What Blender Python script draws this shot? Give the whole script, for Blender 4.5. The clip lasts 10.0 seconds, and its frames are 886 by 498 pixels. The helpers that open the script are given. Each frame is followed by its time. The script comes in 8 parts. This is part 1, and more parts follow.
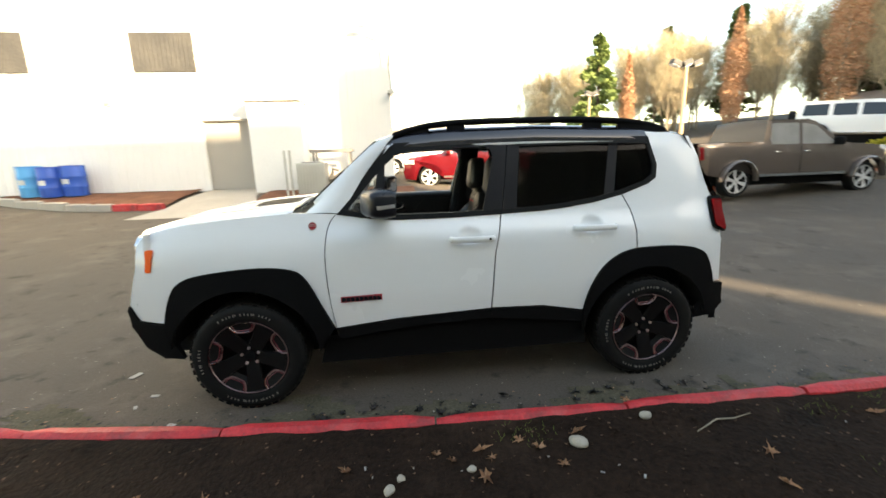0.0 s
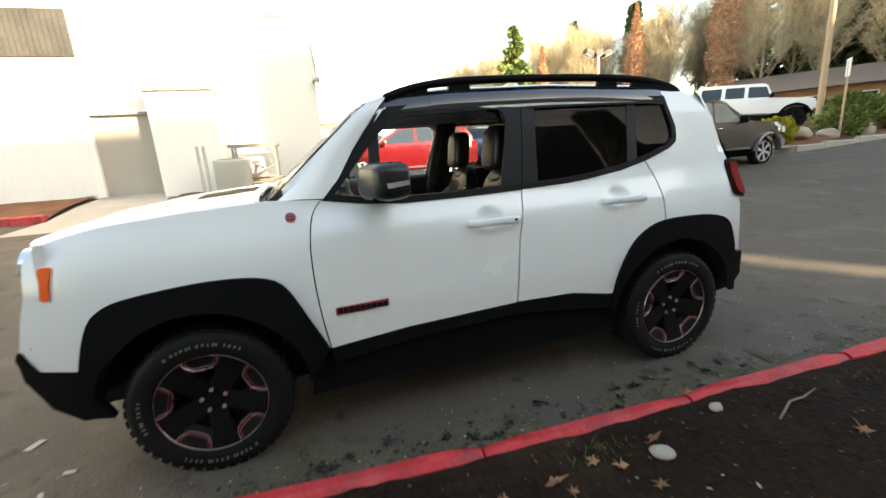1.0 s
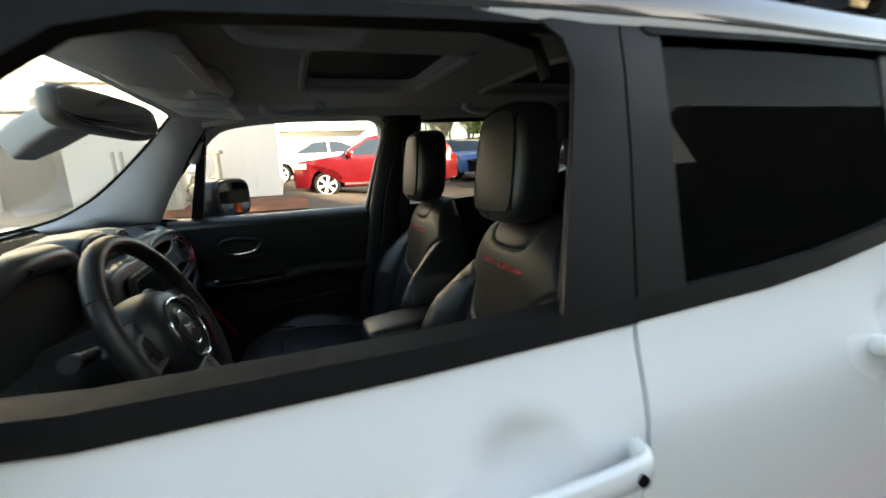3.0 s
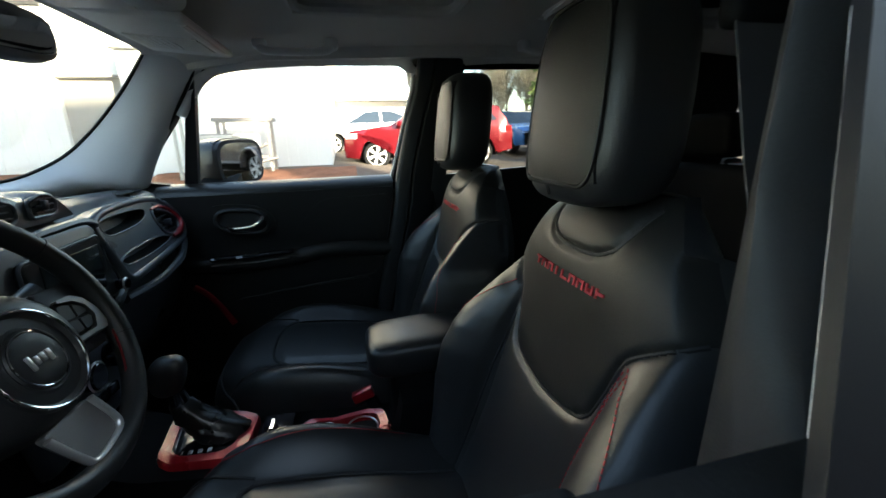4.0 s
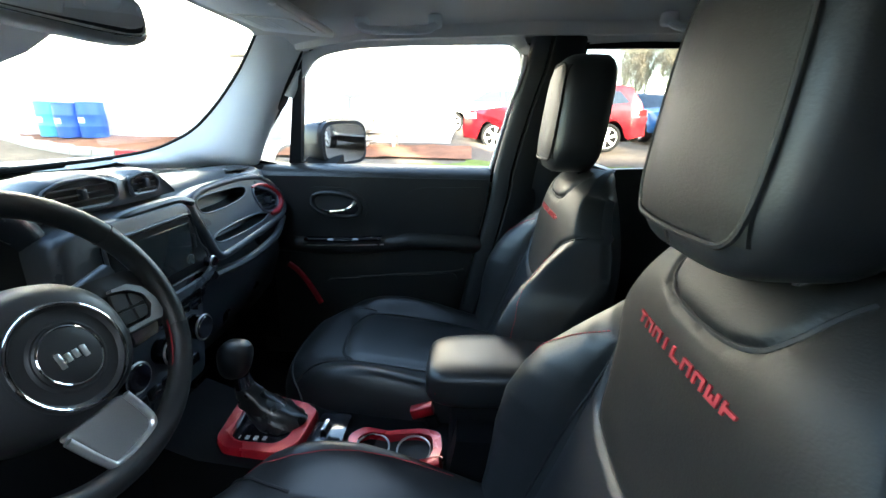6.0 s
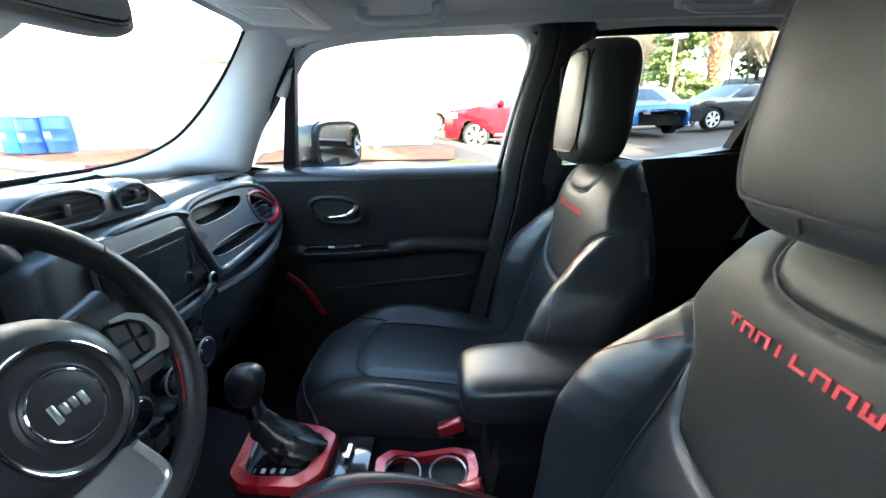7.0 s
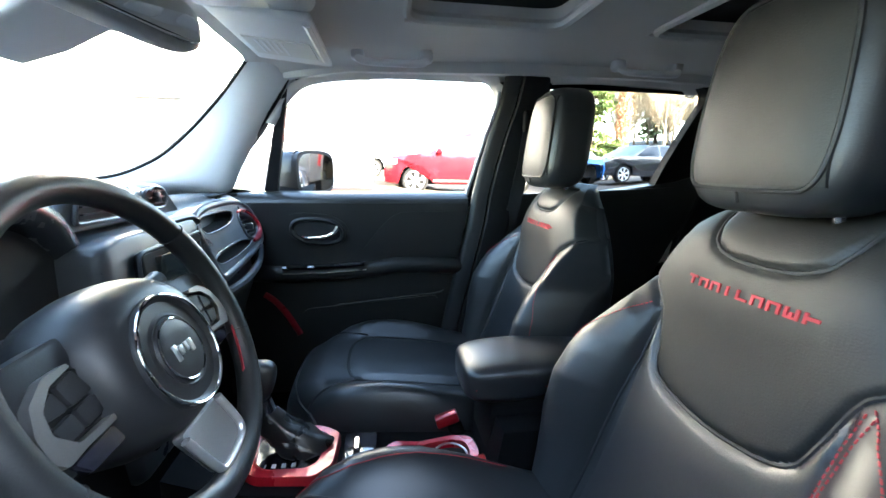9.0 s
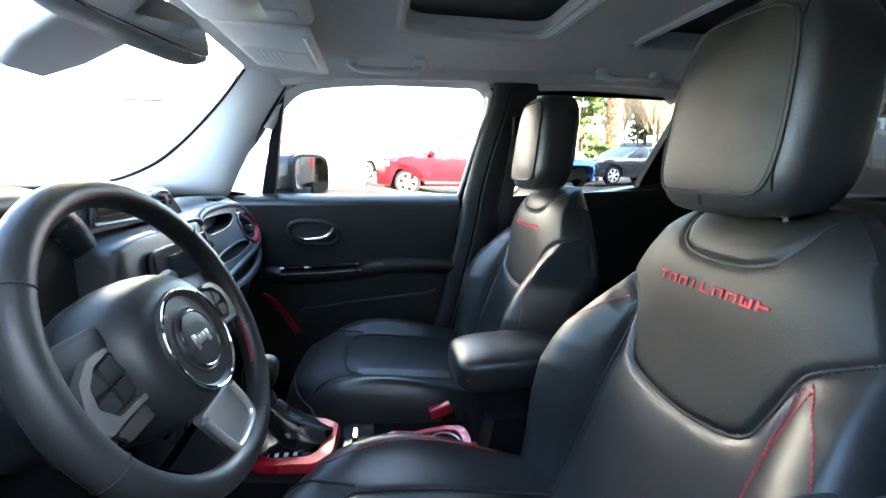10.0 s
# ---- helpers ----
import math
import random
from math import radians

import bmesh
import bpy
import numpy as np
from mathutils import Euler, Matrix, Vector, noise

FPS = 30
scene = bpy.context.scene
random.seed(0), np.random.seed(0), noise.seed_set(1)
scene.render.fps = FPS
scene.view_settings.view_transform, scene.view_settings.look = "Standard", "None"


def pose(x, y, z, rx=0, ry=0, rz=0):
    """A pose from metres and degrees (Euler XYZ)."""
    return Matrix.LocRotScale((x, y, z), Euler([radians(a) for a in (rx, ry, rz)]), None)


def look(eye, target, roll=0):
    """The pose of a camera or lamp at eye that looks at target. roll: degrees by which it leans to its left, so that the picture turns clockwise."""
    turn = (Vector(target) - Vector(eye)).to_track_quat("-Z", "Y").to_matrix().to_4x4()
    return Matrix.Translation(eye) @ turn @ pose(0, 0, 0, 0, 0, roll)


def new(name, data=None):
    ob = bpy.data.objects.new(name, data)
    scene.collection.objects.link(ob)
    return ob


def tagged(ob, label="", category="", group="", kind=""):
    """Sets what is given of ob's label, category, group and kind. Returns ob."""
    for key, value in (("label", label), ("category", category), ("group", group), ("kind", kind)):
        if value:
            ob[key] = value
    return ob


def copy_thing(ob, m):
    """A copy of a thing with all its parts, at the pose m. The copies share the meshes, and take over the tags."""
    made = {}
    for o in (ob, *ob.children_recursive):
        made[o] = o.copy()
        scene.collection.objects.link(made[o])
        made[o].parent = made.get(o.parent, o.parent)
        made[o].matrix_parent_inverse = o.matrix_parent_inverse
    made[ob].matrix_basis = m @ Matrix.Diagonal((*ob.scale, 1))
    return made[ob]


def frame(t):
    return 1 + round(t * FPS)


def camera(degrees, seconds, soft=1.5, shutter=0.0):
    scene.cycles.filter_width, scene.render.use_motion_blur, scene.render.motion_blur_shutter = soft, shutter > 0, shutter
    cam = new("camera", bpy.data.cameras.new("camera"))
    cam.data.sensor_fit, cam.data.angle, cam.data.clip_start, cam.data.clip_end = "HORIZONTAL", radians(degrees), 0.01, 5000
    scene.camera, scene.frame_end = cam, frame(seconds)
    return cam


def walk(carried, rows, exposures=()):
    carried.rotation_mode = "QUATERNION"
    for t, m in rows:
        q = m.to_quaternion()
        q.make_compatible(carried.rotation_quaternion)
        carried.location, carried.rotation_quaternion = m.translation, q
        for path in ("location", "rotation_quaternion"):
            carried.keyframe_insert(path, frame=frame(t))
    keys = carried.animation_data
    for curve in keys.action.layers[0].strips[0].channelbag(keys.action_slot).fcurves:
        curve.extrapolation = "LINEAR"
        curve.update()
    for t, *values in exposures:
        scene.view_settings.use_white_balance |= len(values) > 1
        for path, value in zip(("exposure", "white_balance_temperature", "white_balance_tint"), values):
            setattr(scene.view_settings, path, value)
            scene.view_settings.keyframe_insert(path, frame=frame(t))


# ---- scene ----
cam = camera(93.9, 10.0, shutter=0.4)
PATH = [
    (0, (-0.323, -3.331, 1.487), (-0.114, -1.386, 1.068), -1.8),
    (0.5, (-0.607, -3.115, 1.455), (-0.143, -1.234, 0.96), -2.1),
    (1, (-0.703, -2.772, 1.368), (-0.159, -0.902, 0.91), -4.0),
    (1.5, (-0.629, -2.321, 1.355), (0.076, -0.488, 0.978), -5.0),
    (2, (-0.463, -1.889, 1.364), (0.394, -0.108, 1.055), -3.5),
    (2.5, (-0.225, -1.508, 1.375), (0.601, 0.288, 1.067), -2.9),
    (2.7, (-0.171, -1.391, 1.383), (0.575, 0.433, 1.042), -2.6),
    (3.8, (0.022, -0.907, 1.331), (0.519, 0.964, 0.829), -2.2),
    (4, (0.051, -0.877, 1.325), (0.459, 1.013, 0.811), -1.7),
    (4.5, (0.11, -0.829, 1.304), (0.326, 1.077, 0.738), -1.0),
    (5, (0.142, -0.797, 1.31), (0.138, 1.108, 0.701), -0.6),
    (5.5, (0.148, -0.768, 1.337), (0.054, 1.132, 0.718), 0.7),
    (6, (0.127, -0.737, 1.354), (0.019, 1.168, 0.757), 0.7),
    (7.3, (0.01, -0.666, 1.323), (0.01, 1.245, 0.732), -2.1),
    (7.5, (-0.011, -0.67, 1.309), (0.05, 1.242, 0.727), -1.2),
    (8, (-0.052, -0.699, 1.29), (0.118, 1.225, 0.771), -1.4),
    (8.5, (-0.087, -0.747, 1.285), (0.157, 1.191, 0.858), 0.0),
    (9, (-0.109, -0.801, 1.284), (0.181, 1.14, 0.902), 0.8),
    (9.5, (-0.114, -0.839, 1.289), (0.214, 1.097, 0.912), 0.8),
    (10, (-0.118, -0.852, 1.289), (0.208, 1.085, 0.915), 0.7),
]
walk(cam, [(t, look(eye, target, roll)) for t, eye, target, roll in PATH],
     [(0.0, 2.6, 9600, 8), (2.7, 2.65, 9300, 8), (3.8, 2.85, 7700, 2), (4.5, 3.4, 7300, 2), (5.5, 4.15, 7100, 2), (7.5, 5.0, 7000, 5), (9.0, 5.15, 6900, 6), (10.0, 5.05, 6900, 7)])

# ---- light: low winter sun from behind the walker, open sky ----
SUN_EL, SUN_AZ = 19.0, 148.0        # elevation; the direction the sun stands in, degrees clockwise from +y
world = bpy.data.worlds.new("sky")
scene.world = world
world.use_nodes = True
wn = world.node_tree
sky = wn.nodes.new("ShaderNodeTexSky")
sky.sky_type, sky.sun_disc = "NISHITA", False
sky.air_density, sky.dust_density, sky.ozone_density = 1.0, 0.7, 1.2
sky.sun_elevation, sky.sun_rotation = radians(SUN_EL), radians(SUN_AZ)
wn.links.new(sky.outputs[0], wn.nodes["Background"].inputs[0])
wn.nodes["Background"].inputs[1].default_value = 0.15
sun = new("sun", bpy.data.lights.new("sun", "SUN"))
sun.data.energy, sun.data.angle, sun.data.color = 5.0, radians(1.3), (1.0, 0.93, 0.82)
_sx, _sy = math.sin(radians(SUN_AZ)), math.cos(radians(SUN_AZ))
sun.matrix_world = look((0, 0, 30), (-30 * _sx, -30 * _sy, 30 - 30 * math.tan(radians(SUN_EL))))

# ---- materials ----
def mat(name, col, rough=0.5, metal=0.0, vary=0.12, scale=6.0, fine=120.0, bump=0.0, coat=0.0, spec=0.5, rvary=0.1, island=False):
    """A surface with variation at two scales: stains of size 1/scale and grain of size 1/fine."""
    m = bpy.data.materials.new(name)
    m.use_nodes = True
    nt = m.node_tree
    b = nt.nodes["Principled BSDF"]
    b.inputs["Roughness"].default_value, b.inputs["Metallic"].default_value = rough, metal
    b.inputs["Coat Weight"].default_value, b.inputs["Specular IOR Level"].default_value = coat, spec
    b.inputs["Coat Roughness"].default_value = 0.05
    tc = nt.nodes.new("ShaderNodeTexCoord")
    n1, n2 = nt.nodes.new("ShaderNodeTexNoise"), nt.nodes.new("ShaderNodeTexNoise")
    n1.inputs["Scale"].default_value, n1.inputs["Detail"].default_value = scale, 5
    n2.inputs["Scale"].default_value, n2.inputs["Detail"].default_value = fine, 3
    for n in (n1, n2):
        nt.links.new(tc.outputs["Object"], n.inputs["Vector"])
    add = nt.nodes.new("ShaderNodeMath")
    add.operation = "ADD"
    nt.links.new(n1.outputs["Fac"], add.inputs[0])
    nt.links.new(n2.outputs["Fac"], add.inputs[1])
    fac = add.outputs[0]
    if island:
        oi, ge = nt.nodes.new("ShaderNodeObjectInfo"), nt.nodes.new("ShaderNodeNewGeometry")
        a2, a3 = nt.nodes.new("ShaderNodeMath"), nt.nodes.new("ShaderNodeMath")
        a2.operation, a3.operation = "ADD", "ADD"
        nt.links.new(oi.outputs["Random"], a2.inputs[0])
        nt.links.new(ge.outputs["Random Per Island"], a2.inputs[1])
        nt.links.new(a2.outputs[0], a3.inputs[0])
        nt.links.new(fac, a3.inputs[1])
        fac = a3.outputs[0]
    mr = nt.nodes.new("ShaderNodeMapRange")
    lo, hi = (0.6, 1.4) if not island else (0.9, 3.0)
    mr.inputs[1].default_value, mr.inputs[2].default_value = lo, hi
    nt.links.new(fac, mr.inputs[0])
    mix = nt.nodes.new("ShaderNodeMix")
    mix.data_type = "RGBA"
    if isinstance(col[0], tuple):
        ca, cb = col
    else:
        ca, cb = tuple(c * (1 - vary) for c in col), tuple(min(1.0, c * (1 + vary)) for c in col)
    mix.inputs[6].default_value, mix.inputs[7].default_value = (*ca, 1), (*cb, 1)
    nt.links.new(mr.outputs[0], mix.inputs[0])
    nt.links.new(mix.outputs[2], b.inputs["Base Color"])
    rr = nt.nodes.new("ShaderNodeMapRange")
    rr.inputs[1].default_value, rr.inputs[2].default_value = 0.3, 0.7
    rr.inputs[3].default_value, rr.inputs[4].default_value = max(0.02, rough - rvary), min(1, rough + rvary)
    nt.links.new(n1.outputs["Fac"], rr.inputs[0])
    nt.links.new(rr.outputs[0], b.inputs["Roughness"])
    if bump:
        bp = nt.nodes.new("ShaderNodeBump")
        bp.inputs["Strength"].default_value, bp.inputs["Distance"].default_value = bump, 0.6 / fine
        nt.links.new(n2.outputs["Fac"], bp.inputs["Height"])
        nt.links.new(bp.outputs[0], b.inputs["Normal"])
    return m


def glass_mat(name, tint, rough=0.0, gloss=(0.8, 0.04)):
    m = bpy.data.materials.new(name)
    m.use_nodes = True
    nt = m.node_tree
    nt.nodes.remove(nt.nodes["Principled BSDF"])
    out = nt.nodes["Material Output"]
    tr, gl, lw, mx = (nt.nodes.new("ShaderNode" + k) for k in ("BsdfTransparent", "BsdfGlossy", "LayerWeight", "MixShader"))
    pw, ad = nt.nodes.new("ShaderNodeMath"), nt.nodes.new("ShaderNodeMath")
    tr.inputs[0].default_value = (*tint, 1)
    gl.inputs["Roughness"].default_value = rough
    lw.inputs["Blend"].default_value = 0.5
    pw.operation, ad.operation = "POWER", "MULTIPLY_ADD"
    pw.inputs[1].default_value, ad.inputs[1].default_value, ad.inputs[2].default_value = 5.0, *gloss
    nt.links.new(lw.outputs["Facing"], pw.inputs[0])
    nt.links.new(pw.outputs[0], ad.inputs[0])
    nt.links.new(ad.outputs[0], mx.inputs[0])
    nt.links.new(tr.outputs[0], mx.inputs[1])
    nt.links.new(gl.outputs[0], mx.inputs[2])
    nt.links.new(mx.outputs[0], out.inputs[0])
    return m


M = {
    "white": mat("white_car_paint", (0.78, 0.79, 0.79), 0.22, vary=0.012, scale=2, fine=900, coat=0.6, rvary=0.06),
    "gloss_black": mat("gloss_black_paint", (0.012, 0.012, 0.018), 0.12, vary=0.1, coat=0.7, rvary=0.04),
    "trim": mat("black_plastic_trim", (0.006, 0.006, 0.0064), 0.65, vary=0.2, fine=500, bump=0.15, spec=0.05),
    "pillar": mat("satin_black_pillar", (0.008, 0.008, 0.0095), 0.5, vary=0.12, fine=700, bump=0.08, spec=0.20),
    "trimgrain": mat("grained_black_plastic", (0.020, 0.020, 0.021), 0.5, vary=0.15, scale=14, fine=520, bump=0.22, spec=0.3),
    "rubber": mat("black_rubber", (0.007, 0.007, 0.007), 0.65, vary=0.2, scale=12, fine=250, bump=0.2, spec=0.16),
    "well": mat("wheel_well_liner", (0.008, 0.008, 0.008), 0.9, vary=0.3, spec=0.1),
    "rim": mat("rim_gloss_black", (0.006, 0.006, 0.0062), 0.45, vary=0.2, spec=0.12),
    "rim_edge": mat("machined_rim_edge", (0.30, 0.215, 0.222), 0.32, metal=0.9, vary=0.12, fine=300),
    "red_rim": mat("red_rim_accent", (0.16, 0.02, 0.03), 0.35, vary=0.1),
    "letter": mat("raised_white_letter", (0.13, 0.13, 0.125), 0.7, vary=0.25, scale=30),
    "chrome": mat("chrome", (0.82, 0.82, 0.83), 0.09, metal=1.0, vary=0.03, rvary=0.03),
    "satin": mat("satin_silver", (0.62, 0.61, 0.60), 0.33, metal=0.85, vary=0.06, fine=600),
    "alloy": mat("bright_alloy", (0.62, 0.62, 0.61), 0.3, metal=0.25, vary=0.06),
    "amber": mat("amber_lens", (0.90, 0.10, 0.004), 0.45, vary=0.06, spec=0.2),
    "tail": mat("red_lens", (0.20, 0.003, 0.004), 0.6, vary=0.25, scale=30, spec=0.05),
    "red_badge": mat("red_badge", (0.34, 0.02, 0.035), 0.4, vary=0.1),
    "glass": glass_mat("clear_glass", (0.97, 0.985, 0.98)),
    # one privacy glass twice: darkened seen from outside, lightened for the bright view out
    "tint": glass_mat("darkened_privacy_glass", (0.15, 0.153, 0.153), gloss=(0.06, 0.010)),
    "tint_lightened": glass_mat("lightened_privacy_glass", (0.74, 0.75, 0.75), gloss=(0.6, 0.015)),
    "tint_rear": glass_mat("dark_rear_glass", (0.30, 0.31, 0.31), gloss=(0.6, 0.015)),
    "mirror": mat("mirror_glass", (0.85, 0.86, 0.86), 0.02, metal=1.0, vary=0.01, rvary=0.01),
    "leather": mat("black_leather", (0.0135, 0.014, 0.0155), 0.40, vary=0.12, scale=9, fine=420, bump=0.16, spec=0.56, rvary=0.05),
    # black leather in a warmer, duller tone that paints in the window light
    "leather_lit": mat("window_lit_leather", (0.0145, 0.0142, 0.0134), 0.46, vary=0.08, scale=7, fine=420, bump=0.2, spec=0.25, rvary=0.05),
    # the black leather again, darkened to carry the shade at the cabin's back
    "bench": mat("shaded_bench_leather", (0.005, 0.005, 0.0054), 0.7, vary=0.15, scale=9, fine=420, bump=0.15, spec=0.03),
    # near-black that puts shade into seams and recesses; also plain black parts
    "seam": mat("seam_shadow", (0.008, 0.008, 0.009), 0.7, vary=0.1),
    "stitch": mat("red_thread", (0.36, 0.02, 0.03), 0.7, vary=0.15, fine=900),
    "dash": mat("soft_dash_plastic", (0.040, 0.044, 0.050), 0.34, vary=0.12, scale=8, fine=520, bump=0.25),
    "dash_mid": mat("grey_blue_dash_trim", (0.056, 0.062, 0.072), 0.34, vary=0.08, scale=8, fine=520, bump=0.1),
    "wheel_leather": mat("grained_wheel_leather", (0.017, 0.017, 0.0175), 0.42, vary=0.12, scale=12, fine=600, bump=0.22, spec=0.38, rvary=0.06),
    "pad": mat("black_hub_plastic", (0.015, 0.0155, 0.017), 0.44, vary=0.1, scale=9, fine=650, bump=0.16, spec=0.34, rvary=0.05),
    "boot": mat("creased_black_leather", (0.012, 0.012, 0.0125), 0.30, vary=0.15, scale=20, fine=300, bump=0.2, spec=0.5),
    "redtrim": mat("red_anodised_plastic", (0.33, 0.010, 0.018), 0.3, vary=0.06, metal=0.25, coat=0.3),
    "satin_dark": mat("satin_grey_metal", (0.24, 0.236, 0.232), 0.40, metal=0.8, vary=0.06, fine=600),
    "screen": mat("display_glass", (0.03, 0.035, 0.036), 0.14, vary=0.05, coat=0.4),
    "head": mat("grey_headliner", (0.62, 0.60, 0.58), 0.9, vary=0.05, scale=5, fine=700, bump=0.2, spec=0.1),
    "greytrim": mat("light_grey_pillar_trim", (0.70, 0.71, 0.72), 0.6, vary=0.04, scale=5, fine=800, bump=0.15, spec=0.3),
    "mirror_grey": mat("grey_mirror_housing", (0.30, 0.295, 0.29), 0.45, vary=0.05, scale=6, fine=600),
    "lining": mat("black_door_lining", (0.021, 0.0205, 0.020), 0.40, vary=0.15, scale=8, fine=480, bump=0.3, spec=0.42),
    "mirror_body": mat("dark_mirror_plastic", (0.011, 0.012, 0.016), 0.30, vary=0.1, fine=600, spec=0.35, rvary=0.05),
    "spoke_plate": mat("brushed_spoke_plate", (0.17, 0.168, 0.165), 0.42, metal=0.35, vary=0.08, fine=500),
    "carpet": mat("black_carpet", (0.012, 0.012, 0.013), 0.95, vary=0.3, fine=600, bump=0.5, spec=0.05),
    "belt": mat("belt_webbing", (0.018, 0.018, 0.02), 0.7, vary=0.15, fine=900, bump=0.3),
    "label": mat("paper_label", (0.62, 0.62, 0.60), 0.6, vary=0.05),
    "winlabel": mat("sun_faded_sheet", (0.42, 0.42, 0.40), 0.7, vary=0.06),
    "ink": mat("print_ink", (0.10, 0.10, 0.11), 0.6, vary=0.1),
}


# ---- mesh helpers ----
def mesh_of(name, bm, material, smooth=38):
    bmesh.ops.recalc_face_normals(bm, faces=bm.faces[:])
    lim = radians(smooth)
    for f in bm.faces:
        f.smooth = True
    for e in bm.edges:
        if len(e.link_faces) == 2 and e.calc_face_angle(0) > lim:
            e.smooth = False
    me = bpy.data.meshes.new(name)
    bm.to_mesh(me)
    bm.free()
    me.materials.append(material)
    return me


def part(name, bm, material, parent=None, label="", smooth=38):
    """One mesh object under a thing or under a part."""
    ob = new(name, mesh_of(name, bm, material, smooth))
    if parent is not None:
        ob.parent = parent
    if label:
        tagged(ob, label)
    return ob


def thing(name, label, category, group="", kind="", m=None):
    ob = new(name)
    ob.empty_display_size = 0.2
    if m is not None:
        ob.matrix_basis = m
    return tagged(ob, label, category, group, kind)


def solid(name, bm, material, label, category, kind="", m=None, smooth=38, group=""):
    """A thing that is one mesh."""
    ob = new(name, mesh_of(name, bm, material, smooth))
    if m is not None:
        ob.matrix_basis = m
    return tagged(ob, label, category, group, kind)


def merged(*bms):
    out = bmesh.new()
    for b in bms:
        me = bpy.data.meshes.new("tmp")
        b.to_mesh(me)
        b.free()
        out.from_mesh(me)
        bpy.data.meshes.remove(me)
    return out


def moved(bm, m):
    bmesh.ops.transform(bm, matrix=m, verts=bm.verts[:])
    return bm


def box(x0, x1, y0, y1, z0, z1, bevel=0.0, seg=2):
    bm = bmesh.new()
    bmesh.ops.create_cube(bm, size=1)
    for v in bm.verts:
        v.co = Vector((x0 if v.co.x < 0 else x1, y0 if v.co.y < 0 else y1, z0 if v.co.z < 0 else z1))
    if bevel:
        bmesh.ops.bevel(bm, geom=bm.edges[:], offset=bevel, segments=seg, profile=0.5, affect="EDGES")
    return bm


def tube(pts, r, n=8, closed=False, flat=1.0):
    """A round bar along points; r may be a list."""
    pts = [Vector(p) for p in pts]
    k = len(pts)
    rs = r if isinstance(r, (list, tuple)) else [r] * k
    bm = bmesh.new()
    rings, ref = [], None
    for i, p in enumerate(pts):
        a = pts[(i - 1) % k] if (closed or i) else p
        b = pts[(i + 1) % k] if (closed or i < k - 1) else p
        d = (b - a).normalized()
        if ref is None:
            ref = Vector((0, 0, 1)) if abs(d.z) < 0.9 else Vector((1, 0, 0))
        u = ref - d * ref.dot(d)
        u.normalize()
        ref = u
        w = d.cross(u)
        rings.append([bm.verts.new(p + (u * math.cos(q) + w * math.sin(q) * flat) * rs[i]) for q in (2 * math.pi * j / n for j in range(n))])
    for i in range(k if closed else k - 1):
        A, B = rings[i], rings[(i + 1) % k]
        for j in range(n):
            bm.faces.new((A[j], A[(j + 1) % n], B[(j + 1) % n], B[j]))
    if not closed:
        bm.faces.new(rings[0])
        bm.faces.new(rings[-1][::-1])
    return bm


def loft(rings, closed=True, caps=True):
    bm = bmesh.new()
    R = [[bm.verts.new(p) for p in r] for r in rings]
    n = len(R[0])
    for A, B in zip(R, R[1:]):
        for j in range(n if closed else n - 1):
            bm.faces.new((A[j], A[(j + 1) % n], B[(j + 1) % n], B[j]))
    if caps:
        bm.faces.new(R[0])
        bm.faces.new(R[-1][::-1])
    return bm


def slab(f, us, vs, thick):
    """The surface f(u, v) over two lists of parameters, with a thickness along the vector 'thick'."""
    bm = bmesh.new()
    t = Vector(thick)
    A = [[bm.verts.new(Vector(f(u, v))) for v in vs] for u in us]
    B = [[bm.verts.new(a.co + t) for a in row] for row in A]
    nu, nv = len(us), len(vs)
    for i in range(nu - 1):
        for j in range(nv - 1):
            bm.faces.new((A[i][j], A[i + 1][j], A[i + 1][j + 1], A[i][j + 1]))
            bm.faces.new((B[i][j], B[i][j + 1], B[i + 1][j + 1], B[i + 1][j]))
    for i in range(nu - 1):
        for j in (0, nv - 1):
            bm.faces.new((A[i][j], A[i + 1][j], B[i + 1][j], B[i][j]))
    for j in range(nv - 1):
        for i in (0, nu - 1):
            bm.faces.new((A[i][j], A[i][j + 1], B[i][j + 1], B[i][j]))
    return bm


def lin(a, b, n):
    return [a + (b - a) * i / (n - 1) for i in range(n)]


def interp(x, xs, ys):
    return float(np.interp(x, xs, ys))


def spline(pts, n=8, closed=False):
    """Catmull-Rom through points."""
    P = [Vector(p) for p in pts]
    k, out = len(P), []
    for i in range(k if closed else k - 1):
        p0 = P[(i - 1) % k] if closed or i else P[i]
        p1, p2 = P[i], P[(i + 1) % k]
        p3 = P[(i + 2) % k] if closed or i + 2 < k else p2
        for j in range(n):
            t = j / n
            out.append(0.5 * (2 * p1 + (p2 - p0) * t + (2 * p0 - 5 * p1 + 4 * p2 - p3) * t * t + (3 * p1 - p0 - 3 * p2 + p3) * t ** 3))
    if not closed:
        out.append(P[-1])
    return out


def rounded(pts, r, n=4):
    """A 2D outline with its corners rounded."""
    out, k = [], len(pts)
    for i in range(k):
        p, a, b = (Vector(q[:2]) for q in (pts[i], pts[i - 1], pts[(i + 1) % k]))
        rr = pts[i][2] if len(pts[i]) > 2 else r
        da, db = (a - p), (b - p)
        q = min(rr, da.length * 0.45, db.length * 0.45)
        if q < 1e-4:
            out.append(tuple(p))
            continue
        p0, p2 = p + da.normalized() * q, p + db.normalized() * q
        for j in range(n + 1):
            t = j / n
            out.append(tuple(p0 * (1 - t) ** 2 + p * 2 * t * (1 - t) + p2 * t * t))
    return out


